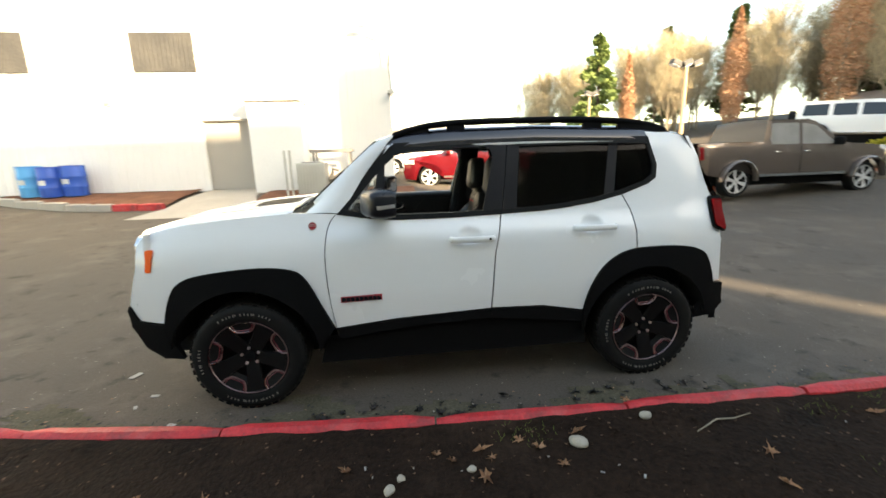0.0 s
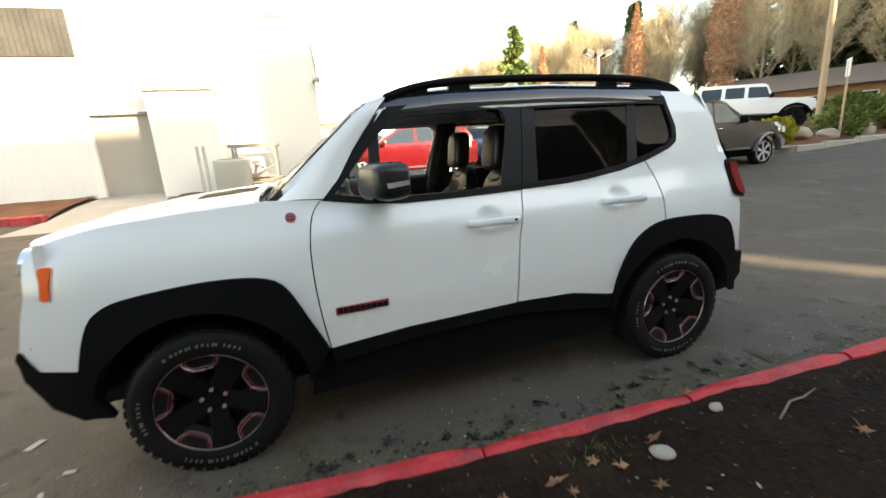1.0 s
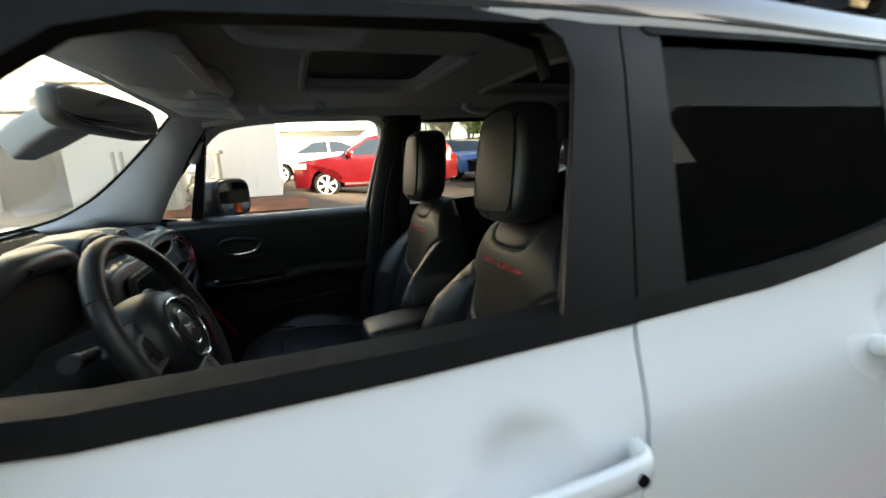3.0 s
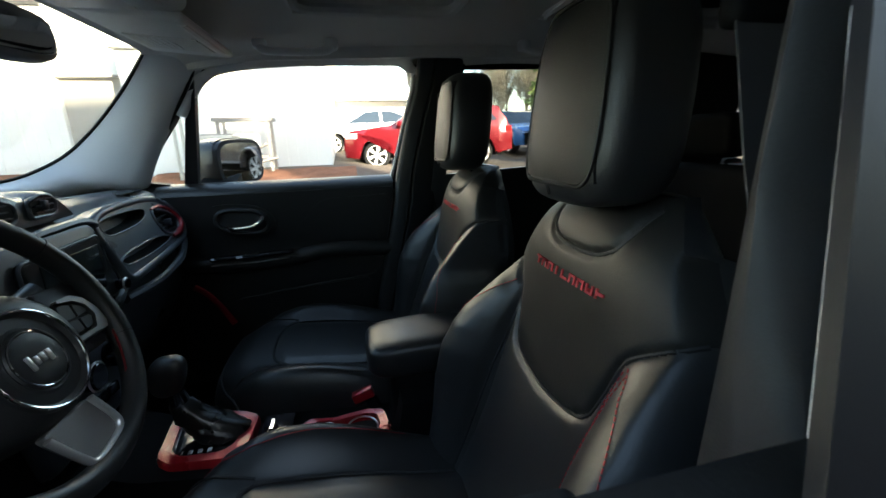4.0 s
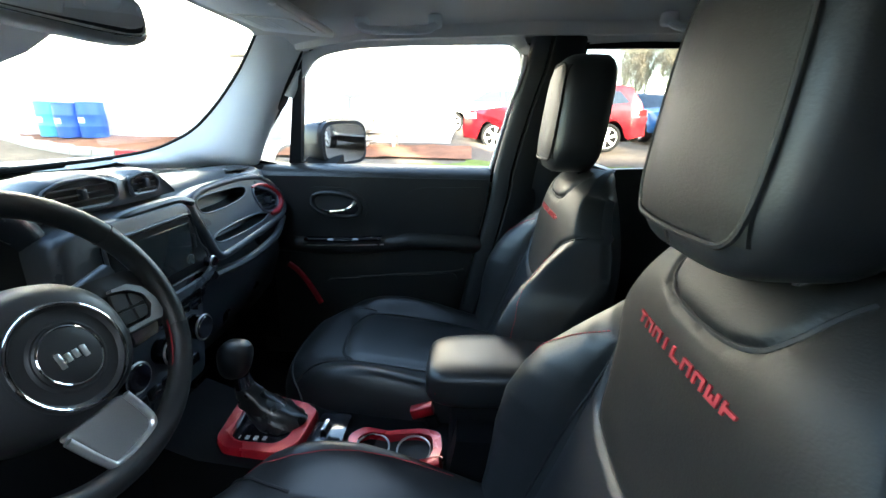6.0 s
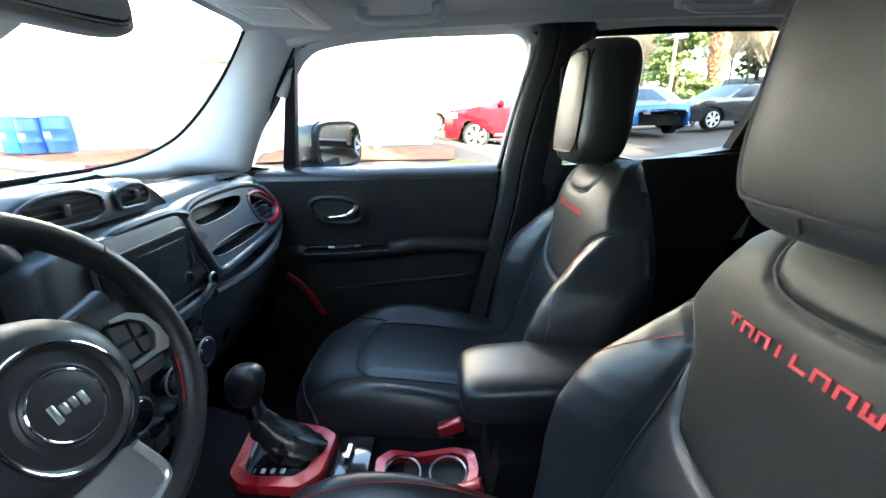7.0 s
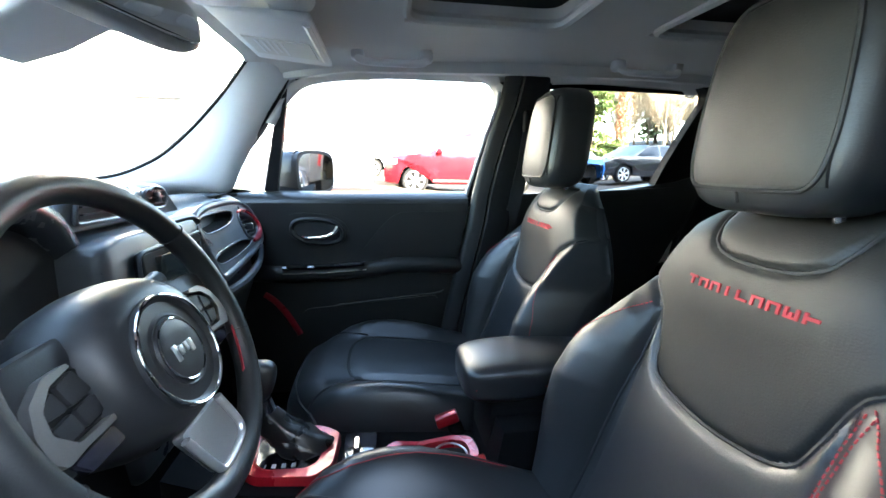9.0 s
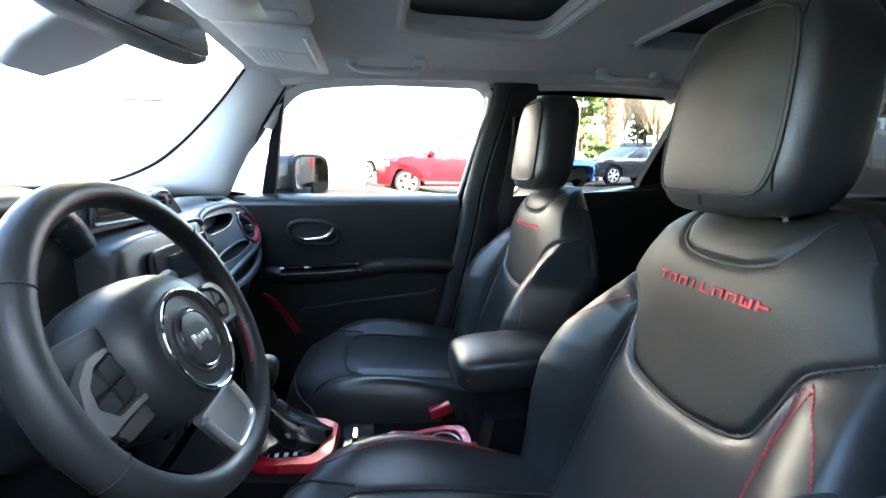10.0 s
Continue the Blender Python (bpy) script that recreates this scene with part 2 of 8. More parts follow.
# ---- the car's side: half width over its length and height ----
HZ = (0.28, 0.5, 0.68, 0.9, 1.0, 1.06, 1.12, 1.2, 1.33, 1.5, 1.6, 1.68)
HW = (0.845, 0.875, 0.885, 0.875, 0.865, 0.845, 0.805, 0.782, 0.745, 0.69, 0.655, 0.60)
LX = (-2.1, -1.95, -1.75, -1.5, -1.3, 1.4, 1.7, 1.9, 2.15)
LW = (0.22, 0.10, 0.045, 0.012, 0.0, 0.0, 0.012, 0.05, 0.13)


def half(x, z):
    d = 0.03
    w = sum(interp(z + k, HZ, HW) for k in (-d, 0, d)) / 3
    return w - interp(x, LX, LW)


def sheet(outline, off=0.0, thick=0.02, side=-1, step=0.08, bevel=0.003, fn=half):
    """A panel cut to an outline (x, z) and bent to the car's side."""
    bm = bmesh.new()
    bm.faces.new([bm.verts.new((x, 0, z)) for x, z in outline])
    if fn is not half and fn is not scooped:
        bmesh.ops.triangulate(bm, faces=bm.faces[:], ngon_method="EAR_CLIP")
    xs, zs = [p[0] for p in outline], [p[1] for p in outline]
    for lo, hi, no in ((min(xs), max(xs), (1, 0, 0)), (min(zs), max(zs), (0, 0, 1))):
        n = int((hi - lo) / step)
        for i in range(1, n + 1):
            c = lo + (hi - lo) * i / (n + 1) + 0.00137
            bmesh.ops.bisect_plane(bm, geom=bm.verts[:] + bm.edges[:] + bm.faces[:], plane_co=Vector(no) * c, plane_no=no)
    rim = [e for e in bm.edges if len(e.link_faces) == 1]
    ring = set()
    for e in rim:
        ring.update(e.verts)
    back = {v: bm.verts.new((v.co.x, thick, v.co.z)) for v in bm.verts[:]}
    for f in bm.faces[:]:
        bm.faces.new([back[v] for v in reversed(f.verts)])
    walls = [bm.faces.new((e.verts[0], e.verts[1], back[e.verts[1]], back[e.verts[0]])) for e in rim]
    for v in bm.verts:
        v.co.y = side * (fn(v.co.x, v.co.z) + off - v.co.y)
    if bevel:
        bmesh.ops.bevel(bm, geom=rim, offset=bevel, segments=1, profile=0.5, affect="EDGES")
    return bm


def band(outer, inner, off=0.0, thick=0.03, side=-1, fn=half, closed=True):
    """A frame between two outlines with as many points each, bent to the car's side."""
    def P(p, d):
        return Vector((p[0], side * (fn(p[0], p[1]) + off - d), p[1]))
    rings = [[P(a, 0), P(b, 0), P(b, thick), P(a, thick)] for a, b in zip(outer, inner)]
    bm = bmesh.new()
    R = [[bm.verts.new(p) for p in r] for r in rings]
    n = len(R)
    for i in range(n if closed else n - 1):
        A, B = R[i], R[(i + 1) % n]
        for j in range(4):
            bm.faces.new((A[j], A[(j + 1) % 4], B[(j + 1) % 4], B[j]))
    if not closed:
        bm.faces.new(R[0])
        bm.faces.new(R[-1][::-1])
    return bm


def on_side(x, z, off=0.0, side=-1):
    return Vector((x, side * (half(x, z) + off), z))

# ---- ground, building, kerbs ----
M.update({
    "asphalt": mat("asphalt", (0.086, 0.069, 0.055), 0.85, vary=0.38, scale=0.8, fine=70, bump=0.7, spec=0.3),
    "dirt": mat("bare_dirt", ((0.0075, 0.0042, 0.0028), (0.030, 0.0165, 0.0105)), 0.95, scale=2.6, fine=38, bump=1.0, spec=0.1),
    "redkerb": mat("red_kerb_paint", ((0.34, 0.012, 0.016), (0.68, 0.030, 0.036)), 0.6, scale=7, fine=60, bump=0.5),
    "concrete": mat("concrete", (0.38, 0.34, 0.29), 0.9, vary=0.2, scale=1.5, fine=60, bump=0.4),
    "wall": mat("white_painted_wall", (0.80, 0.78, 0.74), 0.85, vary=0.05, scale=0.6, fine=30, bump=0.1),
    "mulch": mat("bark_mulch", ((0.10, 0.045, 0.028), (0.26, 0.12, 0.075)), 0.95, scale=3, fine=40, bump=0.9, spec=0.1),
    "grass": mat("winter_grass", ((0.06, 0.085, 0.02), (0.14, 0.17, 0.045)), 0.9, scale=2, fine=60, bump=0.8, spec=0.1),
    "metal_grey": mat("weathered_steel", (0.26, 0.24, 0.22), 0.6, metal=0.2, vary=0.3, scale=3, fine=40),
    "vent_grey": mat("weathered_louvre_paint", ((0.018, 0.017, 0.0165), (0.060, 0.056, 0.052)), 0.7, scale=2.5, fine=25),
    "door_grey": mat("grey_door_paint", (0.36, 0.33, 0.29), 0.6, vary=0.06, scale=1.2),
    "stone": mat("river_stone", (0.36, 0.31, 0.25), 0.8, vary=0.2, scale=14, fine=150, bump=0.4),
    "dry_leaf": mat("old_leaf", ((0.05, 0.024, 0.014), (0.15, 0.08, 0.045)), 0.85, scale=20, fine=200, island=True),
    "leaf": mat("dead_leaf", ((0.16, 0.07, 0.035), (0.42, 0.22, 0.12)), 0.8, scale=20, fine=200, island=True),
    "scrap": mat("pale_litter", (0.34, 0.32, 0.30), 0.7, vary=0.2, scale=20),
    "bin_l": mat("light_blue_plastic", (0.05, 0.33, 0.62), 0.45, vary=0.08, scale=4),
    "bin_d": mat("blue_plastic", (0.015, 0.09, 0.42), 0.42, vary=0.1, scale=4),
    "acbox": mat("beige_sheet_metal", (0.48, 0.46, 0.40), 0.5, vary=0.1, scale=3),
    "screen_wall": mat("sun_block_grey", (0.22, 0.21, 0.19), 0.9, vary=0.2, scale=0.4, fine=12),
    "ducttape": mat("oily_stain", (0.018, 0.014, 0.012), 0.7, vary=0.3, scale=8),
    "moss": mat("moss_film", ((0.05, 0.045, 0.028), (0.14, 0.12, 0.085)), 0.95, scale=5, fine=70, bump=0.8, spec=0.1),
})


def weather(m, light, dark, s1, s2):
    """Adds worn pale patches and dark stains with soft edges to a ground material."""
    nt = m.node_tree
    b = nt.nodes["Principled BSDF"]
    src = b.inputs["Base Color"].links[0].from_socket
    tc = [n for n in nt.nodes if n.type == "TEX_COORD"][0]
    for col, sc, lo, hi, amount in ((light, s1, 0.52, 0.72, 0.55), (dark, s2, 0.58, 0.70, 0.7), (dark, s2 * 9, 0.64, 0.70, 0.5)):
        n = nt.nodes.new("ShaderNodeTexNoise")
        n.inputs["Scale"].default_value, n.inputs["Detail"].default_value, n.inputs["Roughness"].default_value = sc, 6, 0.65
        nt.links.new(tc.outputs["Object"], n.inputs["Vector"])
        mr = nt.nodes.new("ShaderNodeMapRange")
        mr.inputs[1].default_value, mr.inputs[2].default_value, mr.inputs[4].default_value = lo, hi, amount
        nt.links.new(n.outputs["Fac"], mr.inputs[0])
        mx = nt.nodes.new("ShaderNodeMix")
        mx.data_type = "RGBA"
        mx.inputs[7].default_value = (*col, 1)
        nt.links.new(mr.outputs[0], mx.inputs[0])
        nt.links.new(src, mx.inputs[6])
        src = mx.outputs[2]
    nt.links.new(src, b.inputs["Base Color"])


weather(M["asphalt"], (0.165, 0.132, 0.102), (0.018, 0.014, 0.011), 1.7, 3.6)
weather(M["dirt"], (0.046, 0.028, 0.019), (0.0055, 0.0034, 0.0024), 2.4, 4.5)
weather(M["redkerb"], (0.50, 0.12, 0.11), (0.12, 0.03, 0.03), 5.0, 3.0)


def smooth(a, b, x):
    t = min(1.0, max(0.0, (x - a) / (b - a)))
    return t * t * (3 - 2 * t)


def rise(x, y):
    """Height of the land: level where the car stands, climbing gently to the building and to the road beyond."""
    z = 0.055 * min(14, max(0.0, y - 0.5)) * smooth(0.5, 2.5, y) + 0.24 * smooth(6.5, 10, y) * (1 - smooth(0, 2.2, x))
    z += 0.06 * min(20, max(0.0, x - 9)) * smooth(0, 6, y)
    return z + 4.0 * smooth(26, 70, y * 0.55 + x * 0.85)


def sheet_ground(xs, ys, dz, inside=None):
    bm = bmesh.new()
    V = {}
    for i in range(len(xs) - 1):
        for j in range(len(ys) - 1):
            xm, ym = (xs[i] + xs[i + 1]) / 2, (ys[j] + ys[j + 1]) / 2
            if inside and not inside(xm, ym):
                continue
            q = []
            for a, b in ((i, j), (i + 1, j), (i + 1, j + 1), (i, j + 1)):
                if (a, b) not in V:
                    V[a, b] = bm.verts.new((xs[a], ys[b], rise(xs[a], ys[b]) + (dz(xs[a], ys[b]) if callable(dz) else dz)))
                q.append(V[a, b])
            bm.faces.new(q)
    return bm


gx = [-400, -150, -90, -55, -35, -25] + lin(-20, 24, 45) + [27, 31, 36, 45, 60, 80, 110, 150, 400]
gy = [-400, -120, -60, -30, -16, -8, -4, -1.3, 0.5] + lin(1, 22, 43) + [26, 32, 40, 55, 75, 100, 150, 400]
solid("ground", sheet_ground(gx, gy, 0.0), M["asphalt"], "worn grey asphalt lot", "ground", "structure", smooth=80)

# dirt strip behind the near kerb
KX = (-7.5, -5.0, -3.4, -2.24, -1.56, -0.14, 1.17, 2.43, 9.0)
KYS = (0.2, -0.50, -0.92, -1.175, -1.277, -1.375, -1.41, -1.427, -1.45)


def kerb_y(x):
    return interp(x, KX, KYS)




def dirt_z(x, y):
    return 0.105 + 0.022 * noise.noise((x * 0.9, y * 0.9, 0)) + 0.014 * noise.noise((x * 4, y * 4, 3)) + 0.007 * noise.noise((x * 13, y * 13, 5)) - 0.12 * smooth(-6.6, -7.0, y) + 0.02 * smooth(-0.24, -0.06, y - kerb_y(x))


bm = bmesh.new()
dx, dq = lin(-7, 9, 220), [0.022 + 5.6 * (k / 70) ** 1.4 for k in range(71)]
V = [[bm.verts.new((x, kerb_y(x) - q, dirt_z(x, kerb_y(x) - q))) for q in dq] for x in dx]
for i in range(len(dx) - 1):
    for j in range(len(dq) - 1):
        bm.faces.new((V[i][j], V[i + 1][j], V[i + 1][j + 1], V[i][j + 1]))
solid("dirt_bed", bm, M["dirt"], "bare dark dirt strip behind the red kerb", "ground", "structure", smooth=80)

# mossy, gritty gutter strip along the kerb
bm = bmesh.new()
dx, dq = lin(-7, 9, 200), lin(0.05, 0.55, 14)
V = [[bm.verts.new((x, kerb_y(x) + q, 0.004 + 0.004 * noise.noise((x * 6, q * 9, 1)))) for q in dq] for x in dx]
for i in range(len(dx) - 1):
    for j in range(len(dq) - 1):
        if noise.noise((dx[i] * 1.7, dq[j] * 3, 7)) + 0.5 * noise.noise((dx[i] * 7, dq[j] * 9, 2)) > (dq[j] - 0.30) * 3.0:
            bm.faces.new((V[i][j], V[i + 1][j], V[i + 1][j + 1], V[i][j + 1]))
solid("gutter_grit", bm, M["moss"], "damp brown grit lying in the gutter", "ground", "structure", smooth=80)


# near kerb in worn red segments
def kerb_piece(L, w, h, r=0.025, seed=0):
    rings = []
    n = max(3, int(L / 0.12))
    for i in range(n + 1):
        x = L * i / n
        e = 0.012 if i in (0, n) else 0.0
        j = 0.005 * noise.noise((x * 5, seed, 0))
        rings.append([(x, -w / 2, -0.06), (x, w / 2, -0.06), (x, w / 2 - e, h - r + j), (x, w / 2 - r - e, h - e + j), (x, -w / 2 + r + e, h - e + j * 0.5), (x, -w / 2 + e, h - r)])
    return loft(rings)


kerb = thing("red_kerb", "worn red painted concrete kerb along the dirt strip", "kerb", kind="structure")
cuts = [-6.5, -5.45, -4.40, -3.32, -2.36, -1.30, -0.18, 0.88, 1.95, 3.05, 4.12, 5.2, 6.3, 7.4, 8.5]
for k, (a, b) in enumerate(zip(cuts, cuts[1:])):
    ya, yb = kerb_y(a), kerb_y(b)
    o = part("kerb_segment", kerb_piece(math.hypot(b - a, yb - ya) - 0.012, 0.092, 0.148 + 0.006 * ((k * 7) % 3 - 1), seed=k), M["redkerb"], kerb)
    o.matrix_basis = pose(a + 0.006, ya + (0.013, 0.016, 0.010)[k % 3], 0, 0, 0, math.degrees(math.atan2(yb - ya, b - a)))

# the building: long white wall with a porch block and a grey door
BY = 10.2
wall_b = thing("white_building", "long white painted commercial building in sunlight", "building")


def wall_piece(x0, x1, z0, z1, y0=BY, y1=BY + 0.3):
    return part("wall", box(x0, x1, y0, y1, z0, z1), M["wall"], wall_b)


DX0, DX1, DZ = -5.95, -4.45, 2.84
wall_piece(-40, DX0, -0.5, 8.5)
wall_piece(DX1, -0.35, -0.5, 8.5)
wall_piece(DX0, DX1, DZ, 8.5)
part("side_wall", box(-0.65, -0.35, BY + 0.3, 30, -0.5, 8.5), M["wall"], wall_b)
part("roof", box(-40, -0.25, BY - 0.15, 30, 8.5, 8.8), M["wall"], wall_b)
part("parapet_cap", box(-40, -0.2, BY - 0.2, BY - 0.15, 8.4, 8.85), M["wall"], wall_b)
part("service_door", box(DX0, DX1, BY + 0.12, BY + 0.2, 0.5, DZ), M["door_grey"], wall_b, "grey steel service door")
part("door_lintel", box(DX0 - 0.06, DX1 + 0.04, BY - 0.03, BY + 0.02, DZ, DZ + 0.05), M["metal_grey"], wall_b)
part("porch_block", box(-4.40, -2.95, BY - 0.75, BY, 0.3, 3.28), M["wall"], wall_b)
part("porch_cap", box(-4.52, -2.80, BY - 0.9, BY, 3.28, 3.44, 0.03), M["wall"], wall_b)
part("porch_cap", box(-4.30, -3.45, BY - 0.7, BY, 3.44, 3.62, 0.03), M["wall"], wall_b)
for x0 in (-7.58, -12.0, -16.5):
    v = part("louvre_vent", box(x0, x0 + 1.70, BY - 0.03, BY + 0.02, 4.2, 5.27), M["vent_grey"], wall_b, "weathered grey louvre panel")
    for i in range(14):
        part("slat", box(x0 + 0.03 + i * 0.119, x0 + 0.125 + i * 0.119, BY - 0.05, BY - 0.03, 4.22, 5.25), M["vent_grey"], v)
# vertical siding ribs
for i in range(46):
    x = -2.85 + i * 0.24 if i < 11 else -6.1 - (i - 11) * 0.24
    part("siding_rib", box(x - 0.012, x + 0.012, BY - 0.022, BY, 0.6, 8.4), M["wall"], wall_b)
part("wall_lamp", merged(box(-8.48, -8.26, BY - 0.2, BY, 3.36, 3.46, 0.03), box(-8.42, -8.32, BY - 0.1, BY, 3.3, 3.4)), M["acbox"], wall_b, "beige wall lamp")
# bracket lamp on the roof corner
solid("bracket_lamp", merged(tube([(-0.3, BY - 0.35, 3.4), (-0.36, BY - 0.35, 4.3), (-0.40, BY - 0.35, 5.2)], 0.035, 8), tube([(-0.40, BY - 0.35, 5.15), (-0.85, BY - 0.38, 5.34), (-1.05, BY - 0.38, 5.36)], 0.03, 8), box(-1.3, -0.98, BY - 0.47, BY - 0.29, 5.32, 5.40, 0.02), box(-0.42, -0.22, BY - 0.4, BY, 3.5, 3.58)), M["acbox"], "pale bracket street lamp fixed to the building", "street lamp")

# low white annexe with an eave, further back
an = thing("white_annexe", "low white annexe with a grey eave and windows", "building")
part("wall", box(-0.35, 3.1, 18.0, 18.3, 0, 2.95), M["wall"], an)
part("eave", box(-0.35, 3.3, 17.4, 18.6, 2.95, 3.08), M["metal_grey"], an)
part("roof", loft([[(-0.35, 17.5, 3.08), (-0.35, 22, 3.08), (-0.35, 20.0, 3.5)], [(3.2, 17.5, 3.08), (3.2, 22, 3.08), (3.2, 20.0, 3.5)]]), M["wall"], an)
for x in (0.5, 1.9):
    w = part("window", box(x, x + 0.9, 17.93, 18.0, 1.6, 2.5), M["acbox"], an)
    part("pane", box(x + 0.06, x + 0.84, 17.92, 17.93, 1.66, 2.44), M["screen"], w)

# mulch bed, grass bank, concrete ramp and the yard kerb
KL = [(-6.15, 7.85), (-7.4, 7.95), (-8.6, 8.15), (-10.2, 8.75), (-11.8, 9.6), (-13.5, 10.15)]


def yard_edge(x):
    return interp(-x, [-p[0] for p in KL], [p[1] for p in KL])


solid("mulch_bed", sheet_ground(lin(-13.4, -6.2, 50), lin(7.8, BY - 0.005, 24), lambda x, y: 0.07 + 0.03 * noise.noise((x * 2, y * 2, 0)), lambda x, y: y > yard_edge(x) + 0.12), M["mulch"], "reddish bark mulch bed against the wall", "planting bed", "structure", smooth=80)
solid("mulch_strip", sheet_ground(lin(-4.2, 0.2, 30), lin(8.15, BY - 0.76, 12), lambda x, y: 0.05 + 0.03 * noise.noise((x * 2, y * 2, 0)), lambda x, y: x > -4.1), M["mulch"], "bark mulch strip below the machinery", "planting bed", "structure", smooth=80)
solid("grass_bank", sheet_ground(lin(-1.6, 6.6, 50), lin(5.6, 8.3, 16), lambda x, y: 0.02 + 0.04 * noise.noise((x * 1.5, y * 1.5, 0)), lambda x, y: (x - 2.4) ** 2 / 17 + (y - 7.0) ** 2 / 1.6 < 1), M["grass"], "patchy winter grass bank", "grass", "structure", smooth=80)
solid("concrete_ramp", loft([[(x0, y, rise(x0, y) + dz), (x1, y, rise(x1, y) + dz), (x1, y, rise(x1, y) - 0.1), (x0, y, rise(x0, y) - 0.1)] for y, x0, x1, dz in ((6.9, -6.6, -3.4, 0.005), (7.8, -6.15, -3.9, 0.03), (8.9, -6.1, -4.25, 0.035), (BY + 0.1, -6.05, -4.35, 0.03))]), M["concrete"], "pale concrete ramp up to the door", "ramp", "structure")
yk = thing("yard_kerb", "concrete yard kerb with red painted ends", "kerb", kind="structure")
for k, (a, b) in enumerate(zip(KL, KL[1:])):
    n = 2
    for i in range(n):
        p, q = Vector(a).lerp(Vector(b), i / n), Vector(a).lerp(Vector(b), (i + 1) / n)
        o = part("kerb_segment", kerb_piece((q - p).length - 0.03, 0.17, 0.16, seed=k), M["redkerb"] if k == 0 else M["concrete"], yk)
        o.matrix_basis = pose(q.x, q.y, rise(*q), 0, 0, math.degrees(math.atan2(p.y - q.y, p.x - q.x)))

# a plain tall wall, added unseen behind the walker to keep the lot in shade
nb = thing("neighbour_building", "plain grey wall added unseen behind the lot to block the sun", "building", kind="structure")
part("wall", box(-16, 12.55, -15.0, -14.0, -0.5, 12.4), M["screen_wall"], nb)
# the slot and the low stretch are shaped to let sun streaks through
for x0, x1, top in ((13.5, 15.4, 14.4), (15.4, 21.4, 9.9), (21.4, 62, 14.4)):
    part("wall", box(x0, x1, -15.0, -14.0, -0.5, top), M["screen_wall"], nb)

# ---- things in the yard ----
def drum(x, y, material, label, tall=0.86):
    d = thing("plastic_drum", label, "drum", "blue drums by the wall", m=pose(x, y, rise(x, y) + 0.07))
    prof = [(0.26, 0.0), (0.285, 0.02), (0.29, tall * 0.3), (0.30, tall * 0.33), (0.29, tall * 0.36), (0.29, tall * 0.63), (0.30, tall * 0.66), (0.29, tall * 0.69), (0.285, tall - 0.03), (0.27, tall)]
    part("barrel", loft([[(r * math.cos(a), r * math.sin(a), z) for a in (2 * math.pi * i / 28 for i in range(28))] for r, z in prof]), material, d)
    part("lid", loft([[(r * math.cos(a), r * math.sin(a), z) for a in (2 * math.pi * i / 28 for i in range(28))] for r, z in ((0.29, tall - 0.02), (0.295, tall + 0.015), (0.27, tall + 0.02))]), material, d)
    part("sticker", loft([[(0.2925 * math.cos(a), 0.2925 * math.sin(a), z) for a in (radians(q) for q in (235, 250, 265, 280))] for z in (tall * 0.42, tall * 0.58)], False, False), M["label"], d)
    return d


drum(-10.55, 9.75, M["bin_l"], "light blue plastic drum on the mulch bed", 0.84)
drum(-9.93, 9.6, M["bin_d"], "dark blue plastic drum on the mulch bed", 0.82)
drum(-9.40, 9.7, M["bin_d"], "dark blue plastic drum on the mulch bed", 0.84)

ac = thing("air_conditioner", "beige air conditioning unit beside the building", "machine", m=pose(-3.05, 8.75, rise(-3, 8.8) + 0.05))
part("case", box(0, 0.78, 0, 0.75, 0, 0.85, 0.02), M["acbox"], ac)
for i in range(9):
    part("fin", box(0.04 + i * 0.08, 0.085 + i * 0.08, -0.02, 0.0, 0.08, 0.78), M["acbox"], ac)
part("fan_guard", tube([(0.39 + 0.3 * math.cos(a), 0.37 + 0.3 * math.sin(a), 0.86) for a in (2 * math.pi * i / 24 for i in range(24))], 0.02, 6, True), M["metal_grey"], ac)
for x in (-3.32, -3.18):
    solid("conduit_post", tube([(x, 8.7, rise(x, 8.7) - 0.05), (x, 8.7, 1.88)], 0.035, 8), M["acbox"], "white conduit post by the air conditioner", "post", group="conduit posts")
fr = thing("steel_rack", "rusty grey steel frame with machinery beside the wall", "machine", m=pose(-2.62, 9.15, rise(-2.6, 9.2) + 0.05))
for x, y in ((0, 0), (1.0, 0), (0, 0.5), (1.0, 0.5)):
    part("post", box(x - 0.03, x + 0.03, y - 0.03, y + 0.03, 0, 1.08), M["metal_grey"], fr)
part("top_bar", box(-0.1, 1.1, -0.05, 0.05, 1.08, 1.16), M["metal_grey"], fr)
part("top_bar", box(-0.1, 1.1, 0.45, 0.55, 1.08, 1.16), M["metal_grey"], fr)
part("brace", tube([(0.0, 0, 0.15), (1.0, 0, 0.62)], 0.03, 6), M["metal_grey"], fr)
part("brace", tube([(0.2, -0.1, 0.08), (1.15, -0.1, 0.30)], 0.03, 6), M["metal_grey"], fr)
part("pump", merged(box(0.35, 0.75, 0.1, 0.4, 0.2, 0.42, 0.03), tube([(0.42, 0.2, 0.4), (0.5, 0.15, 0.62), (0.66, 0.1, 0.55)], 0.05, 8)), M["metal_grey"], fr)
part("rail", box(0.05, 0.95, 0.0, 0.05, 0.3, 0.36), M["metal_grey"], fr)

# ---- the white compact SUV with its window down ----
car = thing("compact_suv", "white compact SUV with black roof, red-kerb parked, driver window down", "car")

